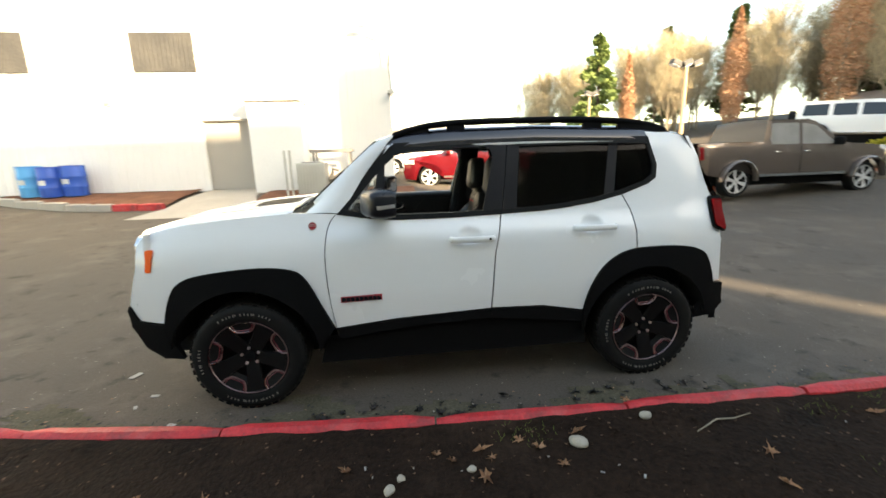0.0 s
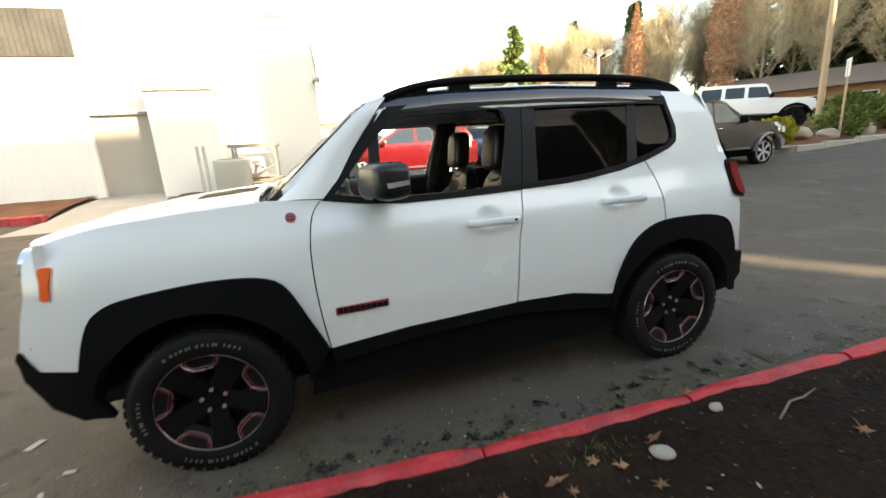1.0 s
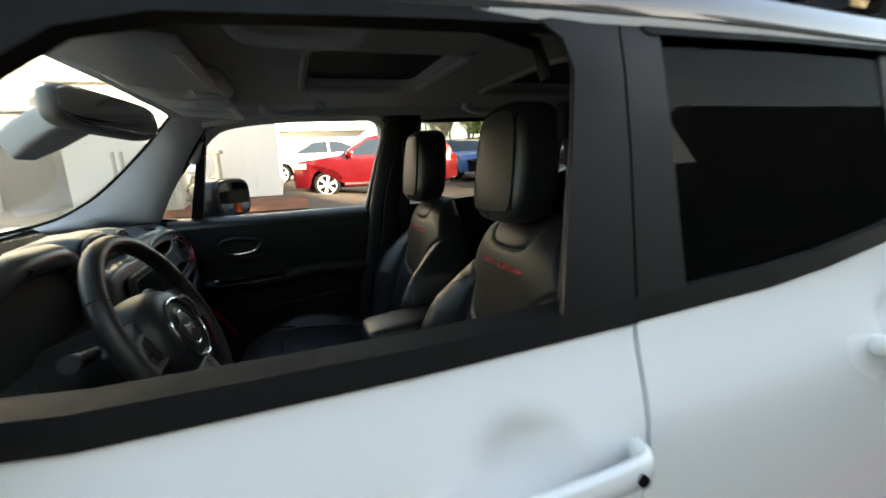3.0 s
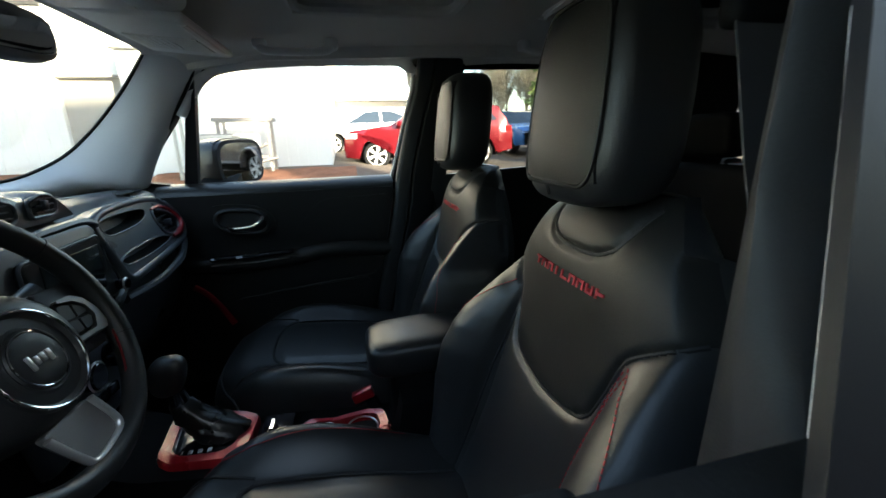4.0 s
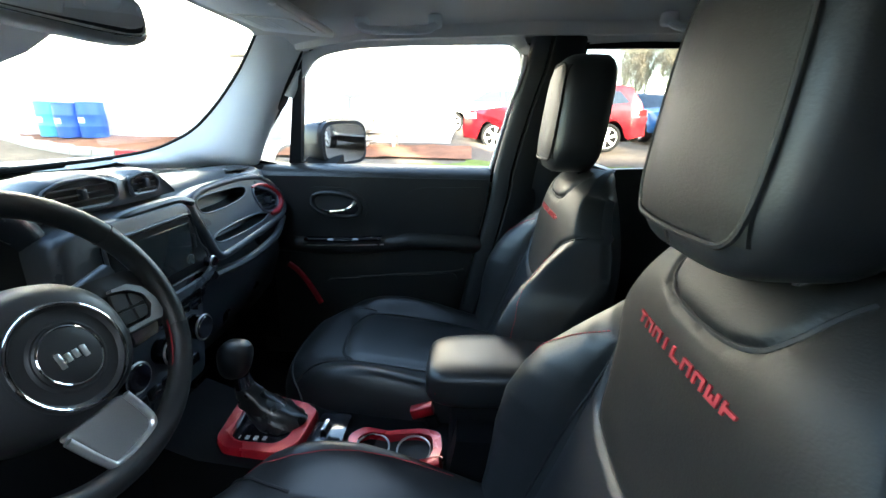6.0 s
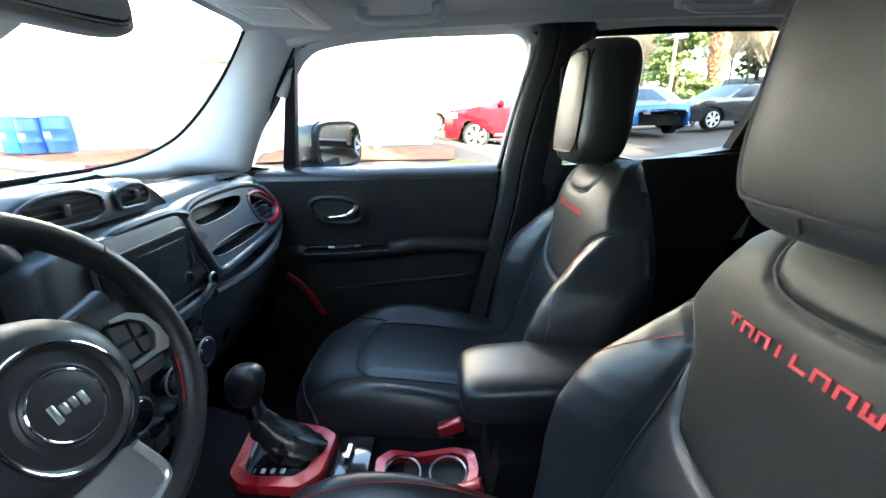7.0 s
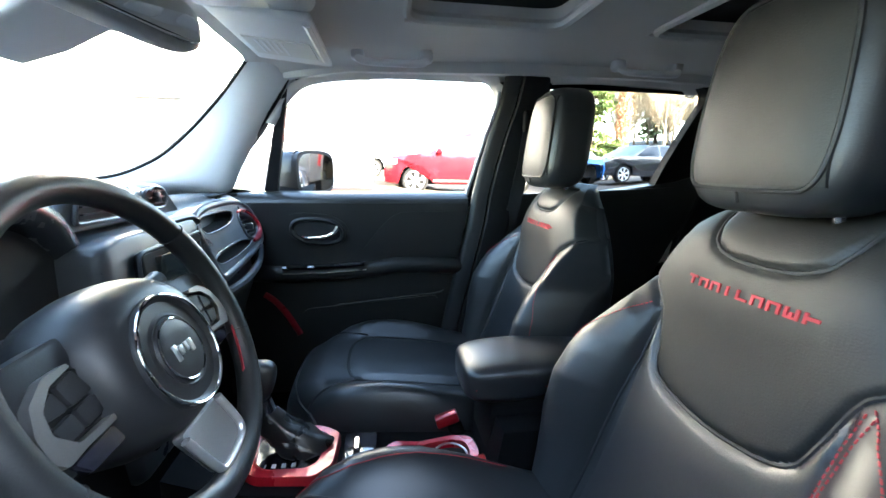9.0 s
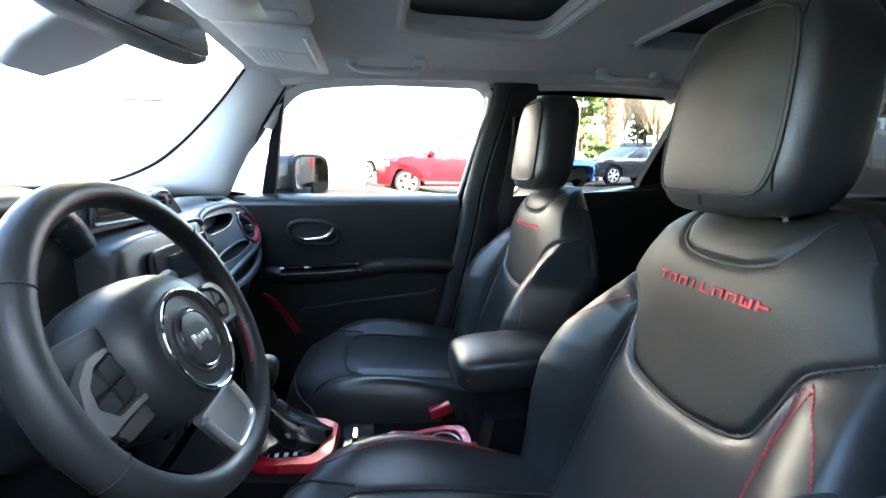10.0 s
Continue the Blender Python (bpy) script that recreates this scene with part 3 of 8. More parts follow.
FARCH = [(-0.744, 0.50), (-0.825, 0.697), (-0.885, 0.817), (-0.945, 0.872), (-1.07, 0.898), (-1.26, 0.900), (-1.49, 0.875), (-1.60, 0.842), (-1.665, 0.77), (-1.73, 0.585)]
RARCH = [(1.755, 0.635), (1.712, 0.775), (1.655, 0.857), (1.52, 0.895), (1.28, 0.902), (1.11, 0.878), (0.975, 0.79), (0.888, 0.65), (0.848, 0.504)]
DOORF = [(-0.695, 1.19), (-0.742, 1.125), (-0.766, 1.0), (-0.769, 0.835), (-0.757, 0.656), (-0.737, 0.497)]
DOORF = [(p.x, p.z) for p in spline([(x, 0, z) for x, z in DOORF], 4)]
BPOST = [(0.322, 1.145), (0.268, 0.90), (0.24, 0.562)]
REARD = [(1.135, 1.232), (1.185, 1.13), (1.198, 1.0), (1.203, 0.893)]


def inset(pts, dx, dz=0.0):
    return [(x + dx, z + dz) for x, z in pts]


def scooped(x, z):
    """The car's side with the hollows behind its two door handles."""
    w = half(x, z)
    for cx, cz in ((0.113, 1.024), (0.905, 1.057)):
        q = ((x - cx) / 0.078) ** 2 + ((z - cz) / 0.056) ** 2
        if q < 1:
            w -= 0.024 * (1 - q) ** 1.3
    return w


def car_side(s):
    """All the outer panels of one side; s is -1 for the driver's side."""
    fender = [(-1.89, 0.60), (-1.935, 0.70), (-1.905, 0.81), (-1.865, 0.92), (-1.85, 1.05), (-1.80, 1.115), (-1.55, 1.165), (-1.25, 1.19), (-0.93, 1.205)]
    fender = fender + DOORF + FARCH[1:]
    part("fender", sheet(fender, 0, 0.02, s, bevel=0), M["white"], car)
    door = part("front_door", sheet(inset(DOORF, 0.006) + [(-0.36, 0.535), (0.232, 0.56)] + inset(BPOST[::-1], -0.004) + [(-0.32, 1.142)], 0, 0.025, s, 0.014, 0.0, scooped), M["white"], car)
    rdoor = part("rear_door", sheet(inset(BPOST, 0.005) + [(0.585, 0.553), (0.848, 0.504)] + RARCH[::-1][1:3] + [(1.105, 0.874), (1.196, 0.89)]
                                    + inset(REARD[::-1], -0.005)[1:] + [(0.75, 1.168)], 0, 0.025, s, 0.014, 0.0, scooped), M["white"], car)
    quarter = [(1.14, 1.238), (1.32, 1.298, 0.0), (1.372, 1.33), (1.385, 1.40), (1.352, 1.63), (1.50, 1.625), (1.655, 1.595), (1.70, 1.47), (1.735, 1.287), (1.79, 1.16), (1.81, 0.925), (1.822, 0.64)]
    quarter = [q[:2] for q in quarter] + RARCH[:5] + [(1.208, 0.896)] + inset(REARD[::-1], 0.003)[1:3]
    part("quarter_panel", sheet(quarter, 0, 0.02, s), M["white"], car)

    # black flares round the wheels, rocker and door cladding
    def flare(outer, cx, a0, a1, name, drop):
        n = 40
        ou = spline([(x, 0, z) for x, z in outer], 6)
        L = [0.0]
        for a, b in zip(ou, ou[1:]):
            L.append(L[-1] + (b - a).length)
        oo, ii = [], []
        for i in range(n):
            d = L[-1] * i / (n - 1)
            oo.append((interp(d, L, [p.x for p in ou]), interp(d, L, [p.z for p in ou])))
            a = radians(a0 + (a1 - a0) * i / (n - 1))
            ii.append((cx + 0.405 * math.cos(a) * (1 + 0.06 * abs(math.cos(a))), 0.36 + 0.415 * math.sin(a)))
        bm = band(oo, ii, 0.022, 0.07, s, closed=False)
        bmesh.ops.bevel(bm, geom=[e for e in bm.edges if e.calc_face_angle(0) > 1.0], offset=0.008, segments=2, profile=0.5, affect="EDGES")
        return part(name, bm, M["trim"], car, "black plastic wheel-arch flare")
    flare(FARCH + [(-1.735, 0.50)], -1.275, -2, 166, "wheel_arch_flare", 0.3)
    flare(RARCH[::-1] + [(1.76, 0.56)], 1.295, 184, 8, "wheel_arch_flare", 0.3)
    for cx, x0, x1 in ((-1.285, -1.76, -0.76), (1.285, 0.85, 1.76)):
        arc = [(cx + 0.41 * math.cos(radians(a)) * 1.04, 0.36 + 0.42 * math.sin(radians(a))) for a in range(10, 171, 10)]
        part("wheel_well", loft([[(x, s * y, z) for x, z in arc] for y in (0.88, 0.52)], False, False), M["well"], car)
        part("well_back", box(cx - 0.44, cx + 0.44, s * 0.50 - 0.01, s * 0.50 + 0.01, 0.2, 0.80), M["well"], car)
    part("door_cladding", sheet([(-0.733, 0.49), (-0.36, 0.527), (0.236, 0.552), (0.236, 0.50), (-0.36, 0.47), (-0.72, 0.42)], 0.012, 0.03, s), M["trim"], door)
    part("door_cladding", sheet([(0.244, 0.552), (0.585, 0.545), (0.845, 0.498), (0.87, 0.42), (0.244, 0.50)], 0.012, 0.03, s), M["trim"], rdoor)
    part("rocker", sheet([(-0.80, 0.43), (-0.36, 0.475), (0.24, 0.505), (0.87, 0.43), (0.90, 0.25), (-0.85, 0.25)], -0.02, 0.1, s), M["trim"], car)

    # window frames, belts, glass
    outer = rounded([(-0.69, 1.183, 0.005), (-0.365, 1.555, 0.05), (-0.21, 1.597, 0.06), (0.392, 1.60, 0.01), (0.325, 1.14, 0.005), (-0.32, 1.135, 0.05)], 0.02)
    # frame in four bars: sill belt, front post with the small fixed light, header, rear post
    part("belt_moulding", band([(-0.69, 1.186), (-0.52, 1.157), (-0.32, 1.138), (0.0, 1.138), (0.325, 1.145)],
                               [(-0.66, 1.214), (-0.50, 1.186), (-0.32, 1.170), (0.0, 1.168), (0.335, 1.176)], 0.004, 0.05, s, closed=False), M["rubber"], door)
    part("window_header", band([(-0.675, 1.214), (-0.508, 1.415), (-0.44, 1.502), (-0.385, 1.565), (-0.33, 1.600), (-0.21, 1.606), (0.1, 1.608), (0.398, 1.610)],
                               ([(-0.622, 1.212), (-0.505, 1.345), (-0.42, 1.437), (-0.37, 1.482), (-0.315, 1.525), (-0.23, 1.548), (0.1, 1.563), (0.34, 1.568)] if s < 0 else
                                [(-0.662, 1.212), (-0.495, 1.402), (-0.43, 1.492), (-0.39, 1.550), (-0.33, 1.588), (-0.23, 1.598), (0.1, 1.601), (0.34, 1.602)]), 0.0, 0.045, s, closed=False), M["rubber"], door)
    part("window_divider", band([(-0.47, 1.183), (-0.432, 1.46)] if s < 0 else [(-0.520, 1.19), (-0.440, 1.478)], [(-0.405, 1.178), (-0.385, 1.50)] if s < 0 else [(-0.478, 1.185), (-0.400, 1.53)], -0.004, 0.03, s, closed=False), M["pillar"], door)
    part("quarter_light", sheet([(-0.655, 1.207), (-0.47, 1.184), (-0.41, 1.49)], -0.018, 0.005, s, bevel=0), M["glass"], door).visible_shadow = False
    part("b_pillar_cover", band([(0.205, 1.165), (0.262, 1.37), (0.295, 1.50), (0.285, 1.545), (0.25, 1.572)],
                                [(0.328, 1.172), (0.362, 1.37), (0.383, 1.50), (0.39, 1.56), (0.40, 1.60)], 0.002, 0.008, s, closed=False), M["pillar"], door, "satin black door pillar cover")
    # the door frame is painted in body colour on its inner side
    if s < 0:
        part("painted_frame_edge", band([(0.250, 1.085), (0.261, 1.145), (0.284, 1.225), (0.316, 1.34), (0.334, 1.40)],
                                        [(0.280, 1.085), (0.288, 1.145), (0.306, 1.225), (0.329, 1.34), (0.338, 1.40)], -0.040, 0.010, s, closed=False), M["white"], door, "white painted door frame edge")
        part("frame_seal", band([(0.300, 1.08), (0.322, 1.233), (0.348, 1.34), (0.366, 1.46), (0.36, 1.55)],
                                [(0.34, 1.08), (0.36, 1.233), (0.385, 1.34), (0.40, 1.46), (0.39, 1.55)], -0.064, 0.02, s, closed=False), M["well"], door, "black rubber door seal")
    part("b_pillar_cover", band([(0.333, 1.172), (0.367, 1.37), (0.388, 1.50), (0.403, 1.605)],
                                [(0.425, 1.175), (0.448, 1.37), (0.465, 1.50), (0.48, 1.60)], 0.002, 0.03, s, closed=False), M["pillar"], rdoor, "satin black door pillar cover")
    part("belt_moulding", band([(0.328, 1.146), (0.6, 1.155), (0.75, 1.168), (0.95, 1.195), (1.14, 1.237), (1.32, 1.297), (1.378, 1.335), (1.395, 1.42), (1.36, 1.60)],
                               [(0.335, 1.176), (0.6, 1.186), (0.75, 1.198), (0.95, 1.225), (1.13, 1.265), (1.30, 1.318), (1.352, 1.355), (1.365, 1.42), (1.335, 1.59)], 0.003, 0.04, s, closed=False), M["rubber"], rdoor)
    part("window_header", band([(0.403, 1.610), (0.8, 1.613), (1.36, 1.605)], [(0.45, 1.562), (0.8, 1.566), (1.335, 1.560)], 0.003, 0.04 if s < 0 else 0.012, s, closed=False), M["rubber"], rdoor)
    # how bright each side's panes look is set by two tints of one glass
    part("rear_window", sheet([(0.43, 1.178), (0.60, 1.186), (0.75, 1.198), (0.95, 1.225), (1.02, 1.24), (1.095, 1.58), (0.8, 1.584), (0.475, 1.58)], -0.012, 0.005, s, bevel=0), M["tint" if s < 0 else "tint_lightened"], rdoor, "dark tinted window pane").visible_shadow = s < 0
    if s < 0:
        lb = part("window_label", sheet([(0.52, 1.215), (0.90, 1.235), (0.925, 1.50), (0.545, 1.50)], -0.03, 0.002, s, bevel=0), M["winlabel"], rdoor, "printed price sheet behind the glass")
        for i, (a, b) in enumerate(((0.56, 0.88), (0.56, 0.70), (0.74, 0.86), (0.58, 0.80), (0.70, 0.88), (0.56, 0.66), (0.72, 0.82))):
            z = 1.475 - i * 0.034
            part("print_bar", sheet([(a, z - 0.008), (b, z - 0.008), (b, z + 0.006), (a, z + 0.006)], -0.027, 0.002, s, bevel=0), M["ink"], lb)
    part("window_divider", band([(1.015, 1.24), (1.088, 1.58)], [(1.085, 1.255), (1.148, 1.58)], -0.006, 0.03, s, closed=False), M["pillar"], rdoor)
    part("quarter_window", sheet([(1.083, 1.255), (1.13, 1.265), (1.30, 1.318), (1.352, 1.355), (1.365, 1.42), (1.335, 1.58), (1.145, 1.58)], -0.012, 0.005, s, bevel=0), M["tint" if s < 0 else "tint_lightened"], car, "dark tinted quarter pane").visible_shadow = False

    # handles
    for x0, z0, d in ((-0.012, 1.012, door), (0.78, 1.045, rdoor)):
        pts = [on_side(x0 + q * 0.275, z0, o, s) for q, o in ((0, 0.004), (0.05, 0.03), (0.15, 0.042), (0.5, 0.047), (0.85, 0.044), (0.96, 0.035), (1.0, 0.006))]
        h = part("door_handle", tube(spline(pts, 4), [0.012] + [0.0195] * 23 + [0.013], 10, flat=0.6), M["white"], d, "white painted grab handle")
        if x0 < 0.5:
            part("key_cap", tube([on_side(x0 + 0.240, z0 + 0.001, 0.050, s), on_side(x0 + 0.240, z0 + 0.001, 0.0605, s)], 0.007, 12), M["trim"], h)
    # name plate as plain bars, round badge, side marker
    b = part("badge_bar", sheet([(-0.69, 0.662), (-0.445, 0.668), (-0.445, 0.702), (-0.69, 0.696)], 0.006, 0.008, s, bevel=0.002), M["red_badge"], door, "black and red name plate")
    for i in range(9):
        x = -0.684 + i * 0.0263
        part("badge_stroke", sheet([(x, 0.6675), (x + 0.0235, 0.668), (x + 0.0235, 0.6935), (x, 0.693)], 0.009, 0.004, s, bevel=0), M["gloss_black"], b)
    p, q = on_side(-0.832, 1.125, 0.0, s), on_side(-0.832, 1.125, 0.006, s)
    q.z += 0.002
    bd = part("round_badge", tube([p, q], 0.026, 24), M["satin"], car, "round silver and red badge")
    part("badge_disc", tube([q, q + (q - p) * 0.3], 0.022, 24), M["red_badge"], bd)
    for k in (-1, 0, 1):
        part("badge_stripe", moved(box(-0.019 + 0.004 * abs(k), 0.019 - 0.004 * abs(k), -0.001, 0.001, -0.0022, 0.0022), Matrix.Translation(q + (q - p) * 0.35 + Vector((0, 0, k * 0.010)))), M["satin"], bd)
    part("side_marker", sheet(rounded([(-1.79, 1.025), (-1.742, 1.03), (-1.768, 0.90), (-1.80, 0.90)], 0.012), 0.006, 0.015, s), M["amber"], car, "orange side marker lamp")
    # tail lamp
    part("tail_lamp", sheet(rounded([(1.765, 1.185), (1.845, 1.175), (1.83, 0.985), (1.755, 1.02)], 0.02), 0.022, 0.06, s), M["tail"], car, "red tail lamp in a black housing")
    part("tail_lamp_housing", sheet(rounded([(1.74, 1.205), (1.85, 1.195), (1.838, 0.965), (1.735, 1.0)], 0.03), 0.012, 0.05, s), M["trim"], car)
    # front and rear lower bumper corners
    fb = [(-1.73, 0.575), (-1.88, 0.592), (-1.938, 0.69), (-1.955, 0.66), (-1.945, 0.56), (-1.88, 0.42), (-1.78, 0.355), (-1.66, 0.35), (-1.70, 0.46)]
    part("bumper_corner", sheet(fb, 0.012, 0.04, s), M["trim"], car, "black plastic lower bumper corner")
    part("bumper_corner", sheet([(1.76, 0.628), (1.84, 0.62), (1.865, 0.47), (1.80, 0.39), (1.64, 0.385), (1.70, 0.50)], 0.014, 0.04, s), M["trim"], car, "black plastic lower bumper corner")
    # roof rail
    ry = 0.60
    rail = spline([(-0.33, s * 0.615, 1.640), (-0.22, s * ry, 1.678), (-0.05, s * ry, 1.709), (0.25, s * ry, 1.724), (0.8, s * ry, 1.724), (1.2, s * ry, 1.707), (1.42, s * (ry - 0.01), 1.672), (1.53, s * (ry - 0.02), 1.635)], 6)
    r = part("roof_rail", tube(rail, [0.012] + [0.021] * (len(rail) - 2) + [0.012], 12, flat=1.0), M["trim"], car, "black plastic roof rail")
    for x0, x1 in ((-0.33, -0.10), (0.02, 0.13), (0.93, 1.05), (1.17, 1.53)):
        xs = lin(x0, x1, 6)
        zt = [interp(x, [p.x for p in rail], [p.z for p in rail]) for x in xs]
        part("rail_foot", loft([[(x + q, s * (ry - 0.016), 1.60), (x + q, s * (ry + 0.014), 1.60), (x, s * (ry + 0.012), z), (x, s * (ry - 0.012), z)] for x, z, q in zip(xs, zt, lin(-0.01, 0.01, 6))]), M["trim"], r)


for s in (-1, 1):
    car_side(s)

# roof, hood, screens, ends
ROOFZ = ((-0.44, 1.622), (-0.3, 1.660), (0.0, 1.684), (0.6, 1.692), (1.3, 1.670), (1.62, 1.622))


def roof_pt(x, v, dz=0.0):
    w = half(x, 1.605) + 0.012
    zc = interp(x, [p[0] for p in ROOFZ], [p[1] for p in ROOFZ])
    a = abs(v)
    return (x, v * w, zc + 0.022 * (1 - a * a) - 0.085 * max(0, a - 0.88) ** 2 / 0.12 ** 2 + dz)


part("roof_panel", slab(lambda x, v: roof_pt(x, v), lin(-0.10, 1.62, 24), [-1, -0.97, -0.93, -0.86, -0.7, -0.5, -0.25, 0, 0.25, 0.5, 0.7, 0.86, 0.93, 0.97, 1], (0, 0, -0.02)), M["gloss_black"], car, "gloss black roof panel")
part("roof_header", slab(lambda x, v: roof_pt(x, v), lin(-0.44, -0.102, 8), [-1, -0.97, -0.93, -0.86, -0.7, -0.5, -0.25, 0, 0.25, 0.5, 0.7, 0.86, 0.93, 0.97, 1], (0, 0, -0.02)), M["gloss_black"], car)


def hood_pt(x, v):
    w = half(x, 1.19)
    zc = interp(x, (-1.86, -1.80, -1.70, -1.5, -1.2, -0.93), (1.085, 1.13, 1.158, 1.182, 1.205, 1.222))
    rise = 0.018 * max(0.0, 1 - abs(abs(v) - 0.0) * 1.6) + 0.012 * math.exp(-((abs(v) - 0.72) / 0.12) ** 2)
    return (x - 0.03 * (1 - v * v), v * w, zc + rise - 0.05 * max(0, abs(v) - 0.88) ** 1.5 / 0.12 ** 1.5)


part("hood", slab(hood_pt, lin(-1.86, -0.955, 16), lin(-1, 1, 33), (0, 0, -0.015)), M["white"], car)
part("hood_decal", slab(lambda x, v: Vector(hood_pt(x, v)) + Vector((0, 0, 0.003)), lin(-1.30, -1.0, 8), lin(-0.32, 0.32, 9), (0, 0, -0.002)), M["trim"], car, "matt black hood decal")
part("cowl", slab(lambda x, v: (x - 0.04 * (1 - v * v), v * 0.77, 1.20 - 0.25 * (x + 0.95)), lin(-0.97, -0.86, 3), lin(-1, 1, 9), (0, 0, -0.03)), M["trim"], car)
part("wiper", tube([(-0.90, -0.55, 1.235), (-0.95, -0.1, 1.222), (-0.93, 0.3, 1.23)], 0.008, 6), M["rubber"], car)


def screen_pt(u, v, off=0.0):
    """The windscreen: u from its foot to its head, v across."""
    x = -0.93 + 0.49 * u - 0.05 * (1 - v * v) * (1 - 0.6 * u)
    z = 1.20 + 0.425 * u - 0.015 * u * (1 - u)
    return (x, v * (0.735 - 0.135 * u), z + 0.02 * (1 - v * v) * u + off)


part("windscreen", slab(screen_pt, lin(0, 1, 9), lin(-1, 1, 15), (0.004, 0, -0.003)), M["glass"], car, "clear laminated windscreen").visible_shadow = False
for s in (-1, 1):
    U = (0, 0.2, 0.45, 0.65, 0.8, 0.9, 1.0)
    rings = []
    for i, u in enumerate(lin(0, 1, 22)):
        p = Vector((interp(u, U, (-0.90, -0.79, -0.64, -0.535, -0.462, -0.41, -0.33)), s * interp(u, U, (0.735, 0.722, 0.705, 0.69, 0.665, 0.648, 0.63)), interp(u, U, (1.185, 1.27, 1.437, 1.53, 1.590, 1.627, 1.648))))
        q = Vector((interp(u, U, (-0.68, -0.60, -0.508, -0.44, -0.389, -0.36, -0.325)), 0, interp(u, U, (1.195, 1.28, 1.422, 1.508, 1.57, 1.605, 1.642))))
        q.y = s * min(half(q.x, q.z) + 0.004, interp(u, (0, 0.45, 0.8, 1.0), (0.9, 0.76, 0.695, 0.64)))
        k = 1 - u ** 4
        mid = p.lerp(q, 0.35) + Vector((-0.010, s * 0.018, 0.012)) * k
        mid2 = p.lerp(q, 0.7) + Vector((-0.006, s * 0.018, 0.008)) * k
        rings.append([p, mid, mid2, q, q - Vector((0, s * 0.03, 0.004)), p - Vector((-0.02, s * 0.02, 0.004))])
    part("a_pillar", loft(rings), M["white"], car, "white windscreen pillar", smooth=60)
part("rear_glass", slab(lambda u, v: (1.66 + 0.25 * (1 - u) - 0.05 * v * v, v * (0.66 + 0.06 * (1 - u)), 1.18 + 0.43 * u), lin(0, 1, 6), lin(-1, 1, 9), (-0.006, 0, 0)), M["tint_rear"], car)
part("tailgate", slab(lambda u, v: (1.98 - 0.18 * v ** 4 - 0.05 * u, v * 0.765, 0.55 + 0.63 * u), lin(0, 1, 6), lin(-1, 1, 15), (-0.03, 0, 0)), M["white"], car)
part("rear_bumper", slab(lambda u, v: (2.03 - 0.20 * v ** 4 - 0.06 * u * u, v * 0.84, 0.36 + 0.26 * u), lin(0, 1, 5), lin(-1, 1, 15), (-0.05, 0, 0)), M["trim"], car)
part("front_fascia", slab(lambda u, v: (-1.97 + 0.13 * v ** 4 + 0.05 * u, v * 0.80, 0.72 + 0.40 * u), lin(0, 1, 6), lin(-1, 1, 15), (0.04, 0, 0)), M["white"], car)
part("front_bumper", slab(lambda u, v: (-2.01 + 0.12 * v ** 4 + 0.14 * (1 - u) ** 2, v * 0.80, 0.36 + 0.35 * u), lin(0, 1, 6), lin(-1, 1, 15), (0.04, 0, 0)), M["trim"], car)
for s in (-1, 1):
    part("headlamp", tube([(-1.945, s * 0.55, 0.99), (-1.90, s * 0.55, 0.99)], 0.09, 24), M["chrome"], car, "round chrome headlamp")
    part("tow_hook", tube(spline([(-1.96, s * 0.45, 0.56), (-2.02, s * 0.46, 0.56), (-2.02, s * 0.51, 0.56), (-1.96, s * 0.52, 0.56)], 5), 0.011, 8), M["redtrim"], car)
for y in (-0.3, -0.2, -0.1, 0, 0.1, 0.2, 0.3):
    part("grille_slot", box(-1.995, -1.94, y - 0.025, y + 0.025, 0.86, 1.06, 0.01), M["well"], car)
part("underbody", box(-1.9, 1.95, -0.5, 0.5, 0.25, 0.42, 0.03), M["well"], car)

